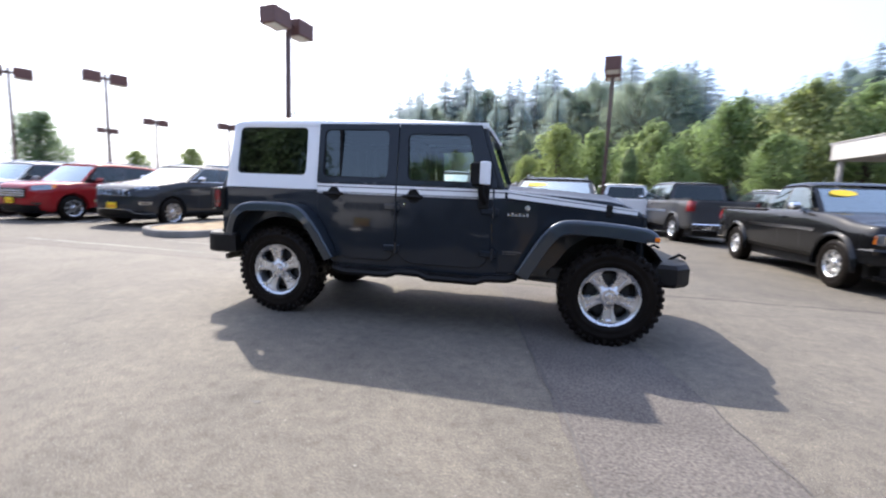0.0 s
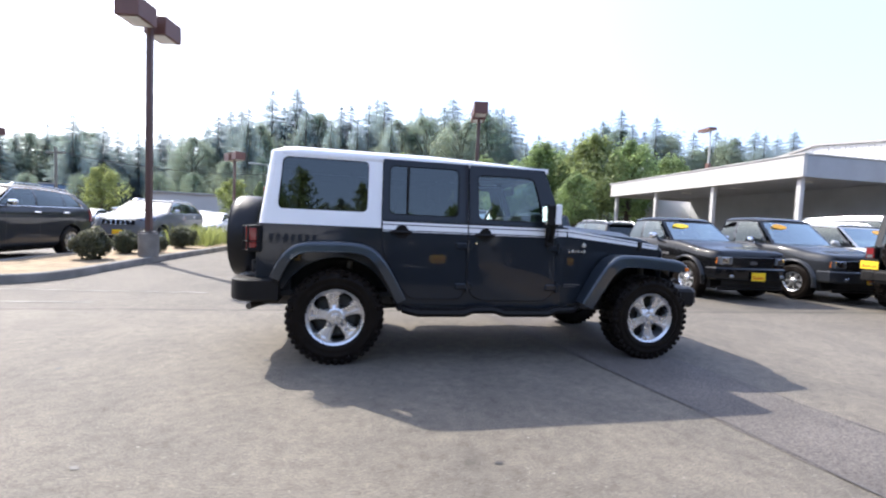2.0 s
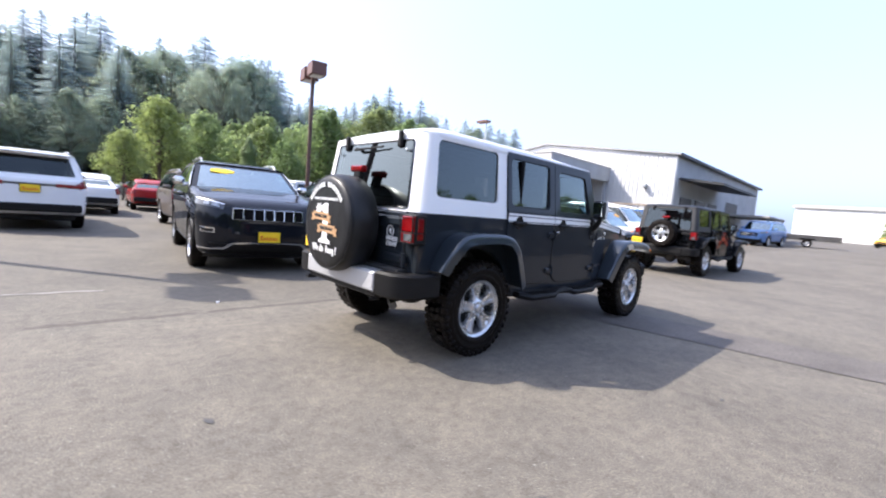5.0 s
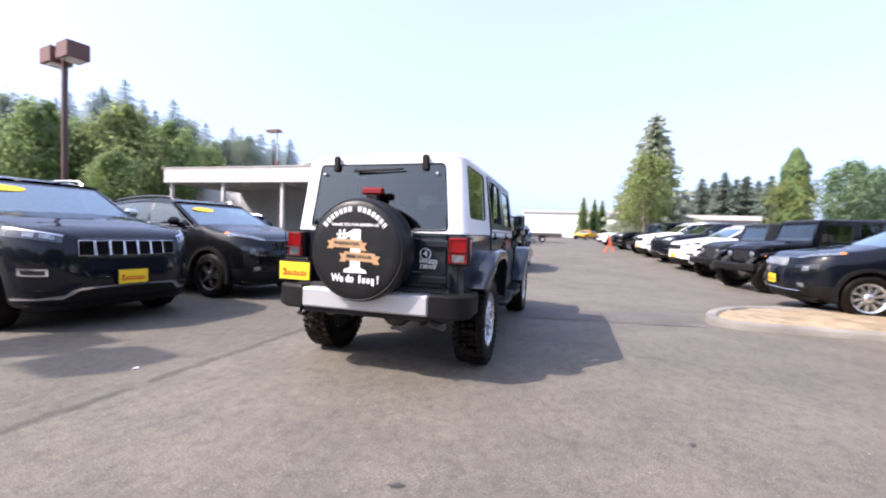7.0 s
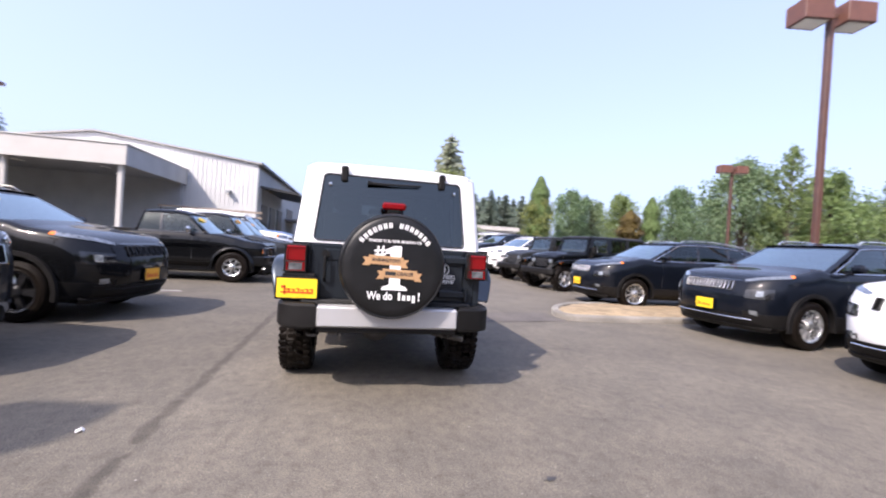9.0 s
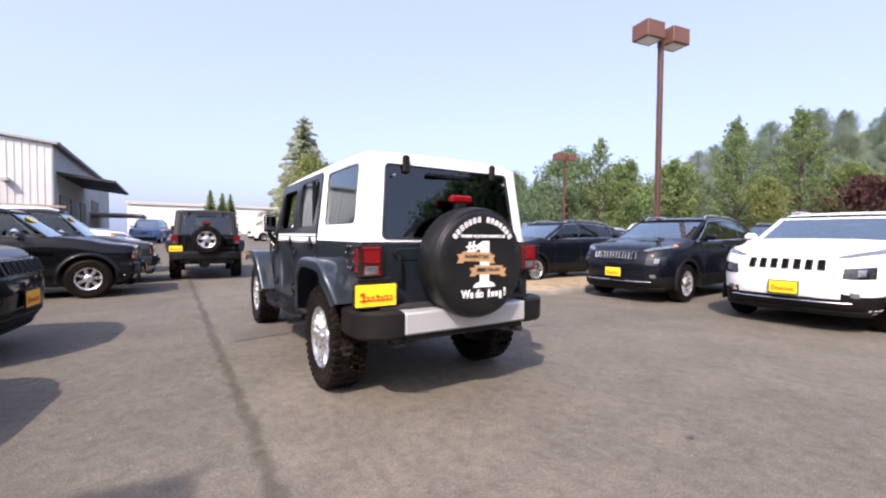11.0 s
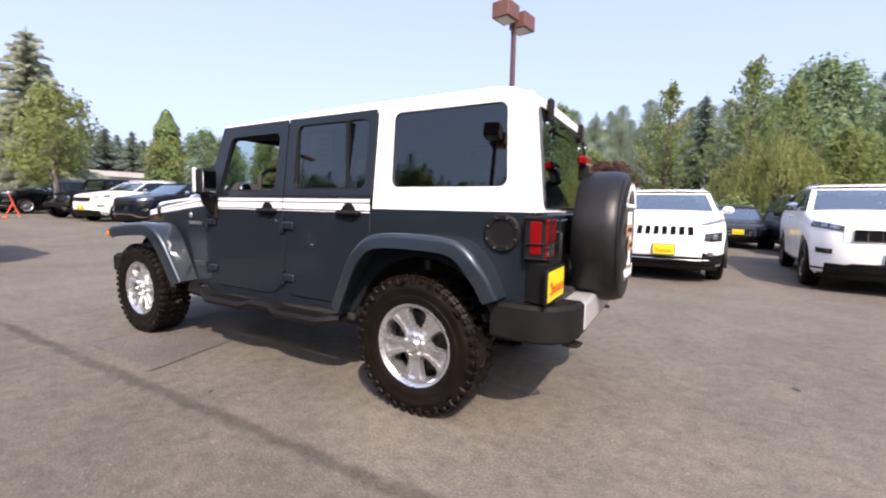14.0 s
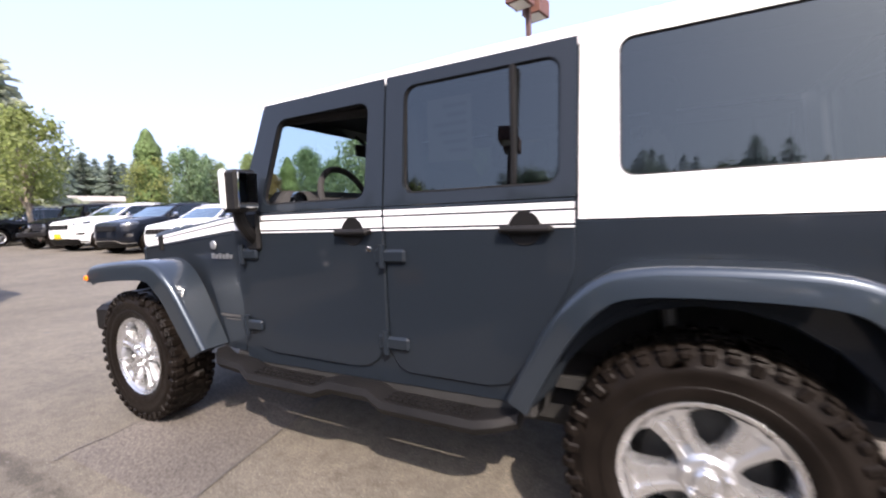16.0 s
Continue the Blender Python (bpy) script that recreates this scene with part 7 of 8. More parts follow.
    # cowl sides and windscreen
    two("cowl_side", Mesh().add([(0.56, 0.757, 0.50), (0.506, 0.7575, 0.50), (0.506, 0.7575, 1.235), (0.62, 0.735, 1.235), (0.62, 0.755, 1.13), (0.58, 0.757, 1.1)], [tuple(range(6))]), body)
    wq = ((0.595, 0.705, 1.225), (0.595, -0.705, 1.225), (0.400, -0.648, 1.760), (0.400, 0.648, 1.760))
    wm, pane = framed(wq, (0.06, 0.06, 0.06, 0.07), 0.05, 0.05, (-0.94, 0, -0.3))
    P("windscreen_frame", wm, body)
    g = P("windscreen", Mesh().add(pane, [tuple(range(len(pane)))]), GLASS_CLEAR, sharp=0)
    g.visible_shadow = False
    for s in (1, -1):
        P("windscreen_wiper", Mesh().tube([(0.635, s * 0.1 - 0.1, 1.235), (0.60, s * 0.1 + 0.25, 1.27)], 0.008, 5), PLASTIC)
    # hardtop
    qside = ((-1.118, 0.7575, 1.162), (-2.028, 0.7575, 1.162), (-1.985, 0.690, 1.757), (-1.118, 0.690, 1.757))
    hm, pane = framed(qside, (0.118, 0.052, 0.128, 0.034), 0.045, 0.03, (0, -1, 0))
    ht = P("hardtop", Mesh().box((-0.4, -0.3, 1.800), (-0.1, 0.3, 1.801)), top)
    two("quarter_panel", hm, top, ht)
    pm = Mesh().add(pane, [tuple(range(len(pane)))])
    for g in two("quarter_window", pm, GLASS_DARK, ht, "", 0):
        g.visible_shadow = False
    two("window_seal", Mesh().tube(pane + [pane[0]], 0.007, 5, ends=False), PLASTIC, ht)
    # rear corners, lofted from the side plane to the rear plane
    rows = []
    for j in range(7):
        f = j / 6
        z = 1.162 + 0.595 * f
        ys, xs_ = 0.7575 - 0.0675 * f, -2.028 + 0.043 * f
        yr, xr = 0.668 - 0.066 * f, -2.118 + 0.075 * f
        rows.append([(xs_ + (xr - xs_) * math.sin(a), yr + (ys - yr) * math.cos(a), z) for a in [radians(90 * k / 6) for k in range(7)]])
    two("corner_post", Mesh().grid(rows), top, ht)
    rq = ((-2.118, 0.668, 1.162), (-2.118, -0.668, 1.162), (-2.043, -0.602, 1.757), (-2.043, 0.602, 1.757))
    rm_, pane = framed(rq, (0.062, 0.062, 0.028, 0.045), 0.03, 0.02, (1, 0, 0))
    P("rear_frame", rm_, top, ht)
    pane = [tuple(Vector(p) + Vector((-0.018, 0, 0))) for p in pane]
    g = P("rear_window", Mesh().add(pane, [tuple(range(len(pane)))]), GLASS_DARK, t, "", 0)
    g.visible_shadow = False
    P("glass_rim", Mesh().tube(pane + [pane[0]], 0.008, 5, ends=False), GLOSS_BLACK)
    # roof skin
    rows = []
    for k in range(24):
        x = 0.425 - 2.47 * k / 23
        f = k / 23
        ze = 1.757
        zt = 1.788 + 0.036 * min(1, f * 2.2) - (0.03 if k == 0 else 0) - 0.05 * max(0, (f - 0.93) / 0.07) ** 2
        ye = 0.660 + 0.034 * min(1, f * 4)
        ye -= 0.08 * max(0, (f - 0.94) / 0.06) ** 2
        half = [(x, ye, ze - 0.028), (x, ye + 0.006, ze - 0.01), (x, ye, ze + 0.018), (x, ye - 0.022, ze + 0.6 * (zt - ze)), (x, ye - 0.07, zt - 0.006), (x, 0.35, zt + 0.006), (x, 0, zt + 0.01)]
        rows.append(half + [(a, -b, c) for a, b, c in half[-2::-1]])
    rs = Mesh().grid(rows)
    rs.f.append(tuple(range(13)))
    rs.f.append(tuple(range(23 * 13, 24 * 13)))
    P("roof_skin", rs, top, ht)
    P("roof_lining", Mesh().box((-1.98, -0.63, 1.735), (0.38, 0.63, 1.75)), INTERIOR, ht)
    for x in (-0.36, -1.118):
        P("roof_joint", Mesh().grid([[(x + dx, yy, 1.757 + (0.036 + 0.036 * min(1, ((0.425 - x) / 2.47) * 2.2)) - (0.008 if abs(yy) > 0.6 else -0.005)) for yy in (-0.62, -0.35, 0, 0.35, 0.62)] for dx in (-0.005, 0.005)]), DARK_TRIM, ht)
    # tailgate and its fittings
    tg = P("tailgate", Mesh().box((-2.135, -0.61, 0.68), (-2.10, 0.61, 1.157), 0.01).box((-2.142, -0.58, 0.74), (-2.12, -0.06, 0.86), 0.006).box((-2.142, -0.58, 1.03), (-2.12, 0.5, 1.12), 0.006), body)
    for zz in (0.80, 1.08):
        P("hinge", Mesh().box((-2.165, -0.66, zz - 0.03), (-2.12, -0.40, zz + 0.03), 0.01).tube([(-2.155, -0.635, zz - 0.05), (-2.155, -0.635, zz + 0.05)], 0.02, 8), body if hero else PLASTIC, tg)
    P("tailgate_handle", Mesh().tube([(-2.14, 0.50, 1.07), (-2.185, 0.50, 1.05), (-2.185, 0.50, 0.90), (-2.14, 0.50, 0.87)], 0.012, 6).lathe([(0.03, 0), (0.03, 0.03), (0, 0.03)], 12, Matrix.Translation((-2.135, 0.50, 1.08)) @ pose(0, 0, 0, 0, -90, 0)), PLASTIC, tg)
    for s in (1, -1):
        P("glass_hinge", Mesh().box((-2.088, s * 0.395 - 0.028, 1.655), (-2.055, s * 0.395 + 0.028, 1.785), 0.012), PLASTIC)
        P("bumper_stop", Mesh().lathe([(0.013, 0), (0.011, 0.012), (0, 0.014)], 8, Matrix.Translation((-2.082, s * 0.5, 1.63)) @ pose(0, 0, 0, 0, -90, 0)), CHROME)
    P("rear_wiper", Mesh().tube([(-2.085, 0.20, 1.665), (-2.105, 0.21, 1.655), (-2.105, -0.02, 1.66), (-2.10, -0.22, 1.67)], [0.018, 0.014, 0.008, 0.005], 6).tube([(-2.095, 0.16, 1.652), (-2.098, -0.2, 1.662)], 0.004, 5), PLASTIC)
    P("brake_light_stalk", Mesh().box((-2.21, -0.05, 1.36), (-2.16, 0.05, 1.46), 0.01), PLASTIC)
    P("high_brake_light", Mesh().box((-2.218, -0.092, 1.452), (-2.16, 0.092, 1.507), 0.012), RED_LENS, t, "red high-mounted brake light")
    # spare wheel
    if hero:
        sp = P("spare_wheel_cover", Mesh().lathe([(0.30, 0.0), (0.372, 0.004), (0.388, 0.03), (0.392, 0.10), (0.393, 0.17), (0.386, 0.215), (0.368, 0.244), (0.345, 0.257), (0.30, 0.262), (0, 0.266)], 64, Matrix.Translation((-2.205, 0, 1.02)) @ pose(0, 0, 0, 0, -90, 0)), VINYL, t, "black vinyl spare wheel cover with white print")
        P("cover_piping", Mesh().tube([(-2.447, 0.371 * math.cos(a), 1.02 + 0.371 * math.sin(a)) for a in [k * math.pi / 24 for k in range(49)]], 0.006, 5, ends=False), VINYL, sp)
        X = -2.4735

        def face(y, z, a=0):
            return Matrix.Translation((X, y, z)) @ REARWARD @ Matrix.Rotation(radians(a), 4, "Z")
        one = Mesh()
        one.prism([(-0.04, -0.15), (0.04, -0.15), (0.04, 0.145), (-0.015, 0.145), (-0.075, 0.115), (-0.075, 0.085), (-0.04, 0.09)], 0, 0.0018, "z", 0, face(-0.01, 1.028))
        one.prism([(-0.095, -0.175), (0.095, -0.175), (0.085, -0.152), (0.04, -0.135), (-0.04, -0.135), (-0.085, -0.152)], 0, 0.0016, "z", 0, face(-0.01, 1.028))
        P("figure", one, WHITE_INK, sp, "large white printed figure one")
        text_part("#", 0.13, sp, WHITE_INK, face(0.105, 1.125, 6))
        arc = Mesh()
        for k in range(15):
            if k == 7:
                continue
            a = radians(52 - 104 * k / 14)
            c, s_ = math.cos(a), math.sin(a)
            mm = Matrix.Translation((X, 0.302 * math.sin(a), 1.02 + 0.302 * math.cos(a))) @ REARWARD @ Matrix.Rotation(a, 4, "Z")
            arc.box((-0.013, -0.019, 0), (-0.002, 0.019, 0.002), 0, mm)
            arc.box((0.003, -0.019, 0), (0.012, 0.019, 0.002), 0, mm)
        P("print", arc, WHITE_INK, sp, "arc of white printed bars")
        text_part("THANK YOU FOR MAKING US", 0.03, sp, WHITE_INK, face(0, 1.205), width=0.385)
        for y, z, words, size in ((0.06, 1.066, "WASHINGTON'S", 0.036), (-0.045, 0.972, "DEALER", 0.036)):
            b = Mesh().box((-0.125, -0.032, 0.0025), (0.125, 0.032, 0.0045), 0, face(y, z, -2))
            b.add([face(y, z, -2) @ Vector(p) for p in ((0.11, -0.045, 0.002), (0.165, -0.045, 0.002), (0.145, -0.015, 0.002), (0.165, 0.015, 0.002), (0.11, 0.015, 0.002))], [(0, 1, 2, 3, 4)])
            b.add([face(y, z, -2) @ Vector(p) for p in ((-0.11, -0.045, 0.002), (-0.165, -0.045, 0.002), (-0.145, -0.015, 0.002), (-0.165, 0.015, 0.002), (-0.11, 0.015, 0.002))], [(0, 1, 2, 3, 4)])
            P("banner", b, BANNER, sp, "tan printed ribbon")
            off = Matrix.Translation((-0.005, 0, 0))
            text_part(words, size, sp, DARK_TRIM, off @ face(y - (0.04 if words == "DEALER" else 0), z, -2), width=0.21 if words != "DEALER" else 0.12)
            if words == "DEALER":
                P("print", Mesh().box((-0.105, -0.013, 0.005), (-0.03, 0.013, 0.0065), 0, face(y, z, -2)), DARK_TRIM, sp)
        text_part("We do", 0.082, sp, WHITE_INK, face(0.09, 0.808), width=0.185)
        jb = Mesh()
        for x0, x1, y0, y1 in ((-0.02, -0.004, -0.028, 0.03), (0.010, 0.034, -0.026, 0.010), (0.046, 0.070, -0.026, 0.010), (0.082, 0.104, -0.042, 0.010)):
            jb.box((x0 + 0.062, y0, 0), (x1 + 0.062, y1, 0.002), 0, face(0, 0.808))
        P("print", jb, WHITE_INK, sp)
        text_part("!", 0.082, sp, WHITE_INK, face(-0.195, 0.808))
        text_part("4", 0.07, tg, WHITE_INK, Matrix.Translation((-2.1445, -0.44, 1.0)) @ REARWARD)
        P("print", Mesh().tube([(-2.1445, -0.44 + 0.043 * math.cos(a), 1.0 + 0.043 * math.sin(a)) for a in [k * math.pi / 12 for k in range(25)]], 0.004, 4, ends=False), WHITE_INK, tg, "white ring round the figure")
        text_part("WHEEL", 0.045, tg, WHITE_INK, Matrix.Translation((-2.1445, -0.465, 0.94)) @ REARWARD, shear=0.25, width=0.15)
        text_part("DRIVE", 0.045, tg, WHITE_INK, Matrix.Translation((-2.1445, -0.46, 0.90)) @ REARWARD, shear=0.25, width=0.14)
    else:
        w = add_wheel(t, (0.35, 0.24, 0.215, "five_spoke", lugs), -2.33, 0, 1.04, 1, (RUBBER, rims))
        w.matrix_basis = pose(-2.33, 0, 1.05, 0, 0, 90)
    P("spare_bracket", Mesh().box((-2.22, -0.14, 0.9), (-2.13, 0.14, 1.14), 0.02), PLASTIC)
    # lamps
    for s in (1, -1):
        tl = P("tail_light", Mesh().box((-2.185, s * 0.625, 0.925), (-2.075, s * 0.795, 1.145), 0.012), PLASTIC, t, "boxy black tail light housing")
        P("lens", Mesh().box((-2.196, s * 0.64, 1.015), (-2.10, s * 0.783, 1.132), 0.008).box((-2.165, s * 0.74, 0.96), (-2.11, s * 0.7985, 1.12), 0.004), RED_LENS, tl, "red lens")
        P("lens", Mesh().box((-2.194, s * 0.66, 0.942), (-2.15, s * 0.768, 1.008), 0.008), CLEAR_LENS, tl, "clear reversing lens")
        P("lens", Mesh().box((-2.192, s * 0.64, 0.938), (-2.15, s * 0.782, 1.012), 0.004), RED_LENS, tl, "red lens")
        gd = Mesh()
        for zz in (0.94, 1.012, 1.135):
            gd.tube([(-2.09, s * 0.806, zz), (-2.205, s * 0.806, zz), (-2.212, s * 0.79, zz), (-2.212, s * 0.635, zz)], 0.0038, 5)
        for yy in (0.64, 0.79):
            gd.tube([(-2.212, s * yy, 0.93), (-2.212, s * yy, 1.14)], 0.005, 5)
        P("lamp_guard", gd, PLASTIC, tl, "black wire guard")
    dealer_plate(t, -2.215, 0.690, 0.812, -1, 0.29, 0.145, tag_seed)
    P("plate_bracket", Mesh().prism([(-2.205, 0.57), (-2.205, 0.80), (-2.16, 0.80), (-2.09, 0.765), (-2.09, 0.57)], 0.714, 0.925, "z", 0.01), PLASTIC)
    if hero:
        P("fuel_cap", Mesh().lathe([(0.098, 0.0), (0.098, 0.012), (0.09, 0.02), (0.07, 0.02), (0.066, 0.012), (0, 0.012)], 28, Matrix.Translation((-1.955, 0.756, 1.055)) @ pose(0, 0, 0, -90, 0, 0)), PLASTIC, t, "round black fuel door")
        for k in range(8):
            a = k * math.pi / 4 + 0.39
            P("fuel_cap_bolt", Mesh().lathe([(0.008, 0), (0.007, 0.006), (0, 0.007)], 6, Matrix.Translation((-1.955 + 0.081 * math.cos(a), 0.775, 1.055 + 0.081 * math.sin(a))) @ pose(0, 0, 0, -90, 0, 0)), CHROME, t)
        for s in (1, -1):
            bd = Mesh()
            for k in range(6):
                bd.box((0.63 + 0.03 * k, s * 0.752, 1.003), (0.65 + 0.03 * k, s * 0.757, 1.025 + 0.006 * (k % 2)))
            P("badge", bd, ALLOY, t, "small bright badge letters")
            P("badge", Mesh().lathe([(0.024, 0), (0.022, 0.004), (0, 0.005)], 16, Matrix.Translation((0.79, s * 0.748, 1.075)) @ pose(0, 0, 0, -90 * s, 0, 0)), ALLOY, t, "round bright badge")
            P("badge", Mesh().box((0.60, s * 0.752, 0.695), (0.76, s * 0.757, 0.707)).box((0.60, s * 0.752, 0.678), (0.72, s * 0.757, 0.684)), STEEL, t, "slim bright side badge")
    # bumpers
    end = [(-1.93, 0.70), (-1.93, 0.825), (-2.14, 0.832), (-2.24, 0.80), (-2.318, 0.70), (-2.332, 0.535), (-2.20, 0.535), (-2.17, 0.70)]
    two("rear_bumper_end", Mesh().prism(end, 0.525, 0.712, "z", 0.018), PLASTIC, t, "black plastic bumper end")
    P("rear_bumper", Mesh().box((-2.338, -0.534, 0.545), (-2.2, 0.534, 0.70), 0.014), SILVER_BUMPER if hero else PLASTIC, t, "flat silver bumper centre" if hero else "")
    P("rear_valance", Mesh().box((-2.31, -0.53, 0.50), (-2.14, 0.53, 0.548), 0.01), PLASTIC)
    # added filler that keeps sun from leaking between bumper and body
    P("sun_leak_block", Mesh().box((-2.22, -0.66, 0.57), (-1.86, 0.66, 0.73), 0.01), UNDER)
    P("tow_hook", Mesh().tube([(-2.22, 0.60, 0.53), (-2.25, 0.60, 0.485), (-2.31, 0.58, 0.48), (-2.32, 0.53, 0.48), (-2.25, 0.52, 0.485)], 0.013, 6), PLASTIC)
    P("tow_hook", Mesh().tube([(-2.2, -0.45, 0.53), (-2.25, -0.45, 0.485), (-2.31, -0.47, 0.48), (-2.25, -0.5, 0.485)], 0.013, 6), PLASTIC)
    fb = [(1.86, -0.5), (1.86, 0.5), (1.80, 0.80), (1.95, 0.83), (2.07, 0.72), (2.14, 0.45), (2.14, -0.45), (2.07, -0.72), (1.95, -0.83), (1.80, -0.80)]
    P("front_bumper", Mesh().prism(fb, 0.505, 0.685, "z", 0.03), PLASTIC, t, "black plastic front bumper")
    for s in (1, -1):
        P("front_hook", Mesh().tube([(2.0, s * 0.4, 0.68), (2.08, s * 0.4, 0.73), (2.13, s * 0.4, 0.70)], 0.014, 6), PLASTIC)
    # side steps
    for s in (1, -1):
        bar = Mesh()
        rows = []
        for x, w0, w1, z in ((-0.92, 0.76, 0.84, 0.50), (-0.86, 0.76, 0.88, 0.49), (-0.78, 0.77, 0.905, 0.478), (-0.38, 0.77, 0.905, 0.478), (-0.30, 0.77, 0.885, 0.505), (-0.10, 0.77, 0.885, 0.505), (-0.02, 0.77, 0.905, 0.478), (0.40, 0.77, 0.905, 0.478), (0.48, 0.77, 0.88, 0.505), (0.66, 0.76, 0.87, 0.51), (0.74, 0.74, 0.82, 0.53)):
            rows.append([(x, s * w0, z - 0.055), (x, s * (w1 - 0.02), z - 0.06), (x, s * w1, z - 0.03), (x, s * (w1 - 0.012), z - 0.004), (x, s * (w0 + 0.03), z), (x, s * w0, z - 0.01)])
        bar.grid(rows, close=True)
        bar.f += [tuple(range(6)), tuple(range(60, 66))]
        st = P("side_step", bar, PLASTIC, t, "black plastic side step")
        for x0 in (-0.77, -0.01):
            pad = Mesh()
            for i in range(13):
                for j in range(3):
                    pad.box((x0 + 0.03 * i, s * (0.802 + 0.03 * j), 0.477), (x0 + 0.03 * i + 0.018, s * (0.802 + 0.03 * j + 0.017), 0.4835))
            P("step_tread", pad, PLASTIC, st, "studded tread pad", 0)
        P("rocker", Mesh().box((-0.96, s * 0.66, 0.44), (0.66, s * 0.752, 0.52), 0.015), UNDER)
    # mirrors
    for s in (1, -1):
        hd_ = Mesh().prism([(0.44, 0.808), (0.478, 0.815), (0.482, 0.86), (0.470, 0.902), (0.445, 0.926), (0.402, 0.934), (0.400, 0.916), (0.44, 0.905)], 1.252, 1.437, "z", 0.009)
        mr = P("wing_mirror", hd_ if s > 0 else mirrored(hd_), top if hero else PLASTIC, t, "white mirror cap" if hero else "")
        P("mirror_shell", Mesh().box((0.33, s * 0.804, 1.24), (0.442, s * 0.926, 1.432), 0.014), PLASTIC, mr)
        part("mirror_glass", Mesh().box((-0.004, -0.054, -0.08), (0.004, 0.054, 0.08), 0.003), MIRROR, mr, "mirror glass", m=pose(0.327, s * 0.865, 1.338, 0, -2, s * 4))
        P("mirror_arm", Mesh().tube([(0.43, s * 0.755, 1.10), (0.42, s * 0.80, 1.13), (0.41, s * 0.85, 1.19), (0.41, s * 0.865, 1.26)], [0.035, 0.032, 0.03, 0.03], 8).box((0.38, s * 0.752, 1.05), (0.47, s * 0.79, 1.24), 0.012), PLASTIC, mr)
    # chassis
    ch = Mesh()
    for s in (1, -1):
        ch.box((-2.1, s * 0.38, 0.44), (1.85, s * 0.46, 0.56), 0.01)
    for cx in (-1.4735, 1.4735):
        ch.tube([(cx, -0.72, 0.405), (cx, 0.72, 0.405)], 0.045, 10)
        ch.lathe([(0.03, -0.14), (0.13, -0.1), (0.15, 0), (0.13, 0.1), (0.03, 0.14)], 14, Matrix.Translation((cx, 0.05 if cx < 0 else -0.25, 0.405)) @ pose(0, 0, 0, 0, 90, 0))
        for s in (1, -1):
            ch.tube([(cx + 0.06, s * 0.55, 0.36), (cx + 0.1, s * 0.52, 0.85)], 0.028, 8)
            ch.tube([(cx, s * 0.5, 0.42), (cx + (0.9 if cx < 0 else -0.9), s * 0.42, 0.44)], 0.022, 6)
    ch.box((-0.6, -0.3, 0.34), (0.25, 0.3, 0.46), 0.03)
    ch.tube([(0.2, 0.0, 0.42), (1.3, -0.2, 0.42)], 0.035, 8)
    ch.tube([(-0.4, 0.0, 0.43), (-1.35, 0.03, 0.42)], 0.035, 8)
    P("chassis", ch, STEEL)
    P("fuel_tank", Mesh().box((-1.15, 0.1, 0.36), (-0.3, 0.62, 0.5), 0.04), UNDER)
    P("muffler", Mesh().tube([(-1.95, -0.40, 0.56), (-1.95, 0.40, 0.56)], 0.09, 14).tube([(-1.95, -0.3, 0.48), (-2.15, -0.52, 0.46), (-2.2, -0.62, 0.45)], 0.03, 8), STEEL, t, "dull steel muffler")
    # inside
    P("dashboard", Mesh().box((0.30, -0.66, 0.98), (0.515, 0.66, 1.345), 0.06), INTERIOR)
    P("steering_wheel", Mesh().tube([(0.18 + 0.06 * math.sin(a), 0.36 + 0.185 * math.cos(a), 1.285 + 0.175 * math.sin(a)) for a in [k * math.pi / 12 for k in range(25)]], 0.017, 7, ends=False).tube([(0.18, 0.18, 1.285), (0.18, 0.54, 1.285)], 0.018, 6).tube([(0.18, 0.36, 1.285), (0.34, 0.36, 1.2)], 0.035, 7), INTERIOR)
    P("air_vent", Mesh().lathe([(0.05, 0), (0.05, 0.02), (0.04, 0.025), (0.04, 0.01), (0, 0.01)], 16, Matrix.Translation((0.298, 0.60, 1.285)) @ pose(0, 0, 0, 0, -90, 0)), CHROME)
    P("rear_view_mirror", Mesh().box((0.27, -0.13, 1.56), (0.30, 0.13, 1.63), 0.012).tube([(0.29, 0, 1.62), (0.38, 0, 1.70)], 0.012, 6), INTERIOR)
    for sx, ys in ((-0.30, (-0.36, 0.36)), (-1.16, (-0.38, 0.38))):
        for sy in ys:
            se = Mesh().box((sx - 0.02, sy - 0.25, 0.78), (sx + 0.45, sy + 0.25, 0.90), 0.05)
            se.box((-0.07, -0.25, 0), (0.07, 0.25, 0.62), 0.06, pose(sx - 0.05, sy, 0.84, 0, -12, 0))
            se.box((-0.045, -0.13, 0.64), (0.045, 0.13, 0.82), 0.04, pose(sx - 0.05, sy, 0.84, 0, -12, 0))
            P("seat", se, INTERIOR)
    for s in (1, -1):
        P("roll_bar", Mesh().tube([(-0.42, s * 0.60, 0.9), (-0.42, s * 0.60, 1.62), (-0.45, s * 0.57, 1.70), (-1.95, s * 0.57, 1.66), (-2.0, s * 0.58, 1.0)], 0.035, 8), INTERIOR)
        P("roll_bar", Mesh().tube([(-0.42, s * 0.6, 1.66), (0.36, s * 0.6, 1.70)], 0.03, 8), INTERIOR)
        P("roll_bar", Mesh().tube([(-1.15, s * 0.57, 1.69), (-1.15, s * 0.60, 0.9)], 0.035, 8), INTERIOR)
    for x in (-0.42, -1.15):
        P("roll_bar", Mesh().tube([(x, -0.58, 1.69), (x, 0.58, 1.69)], 0.035, 8), INTERIOR)
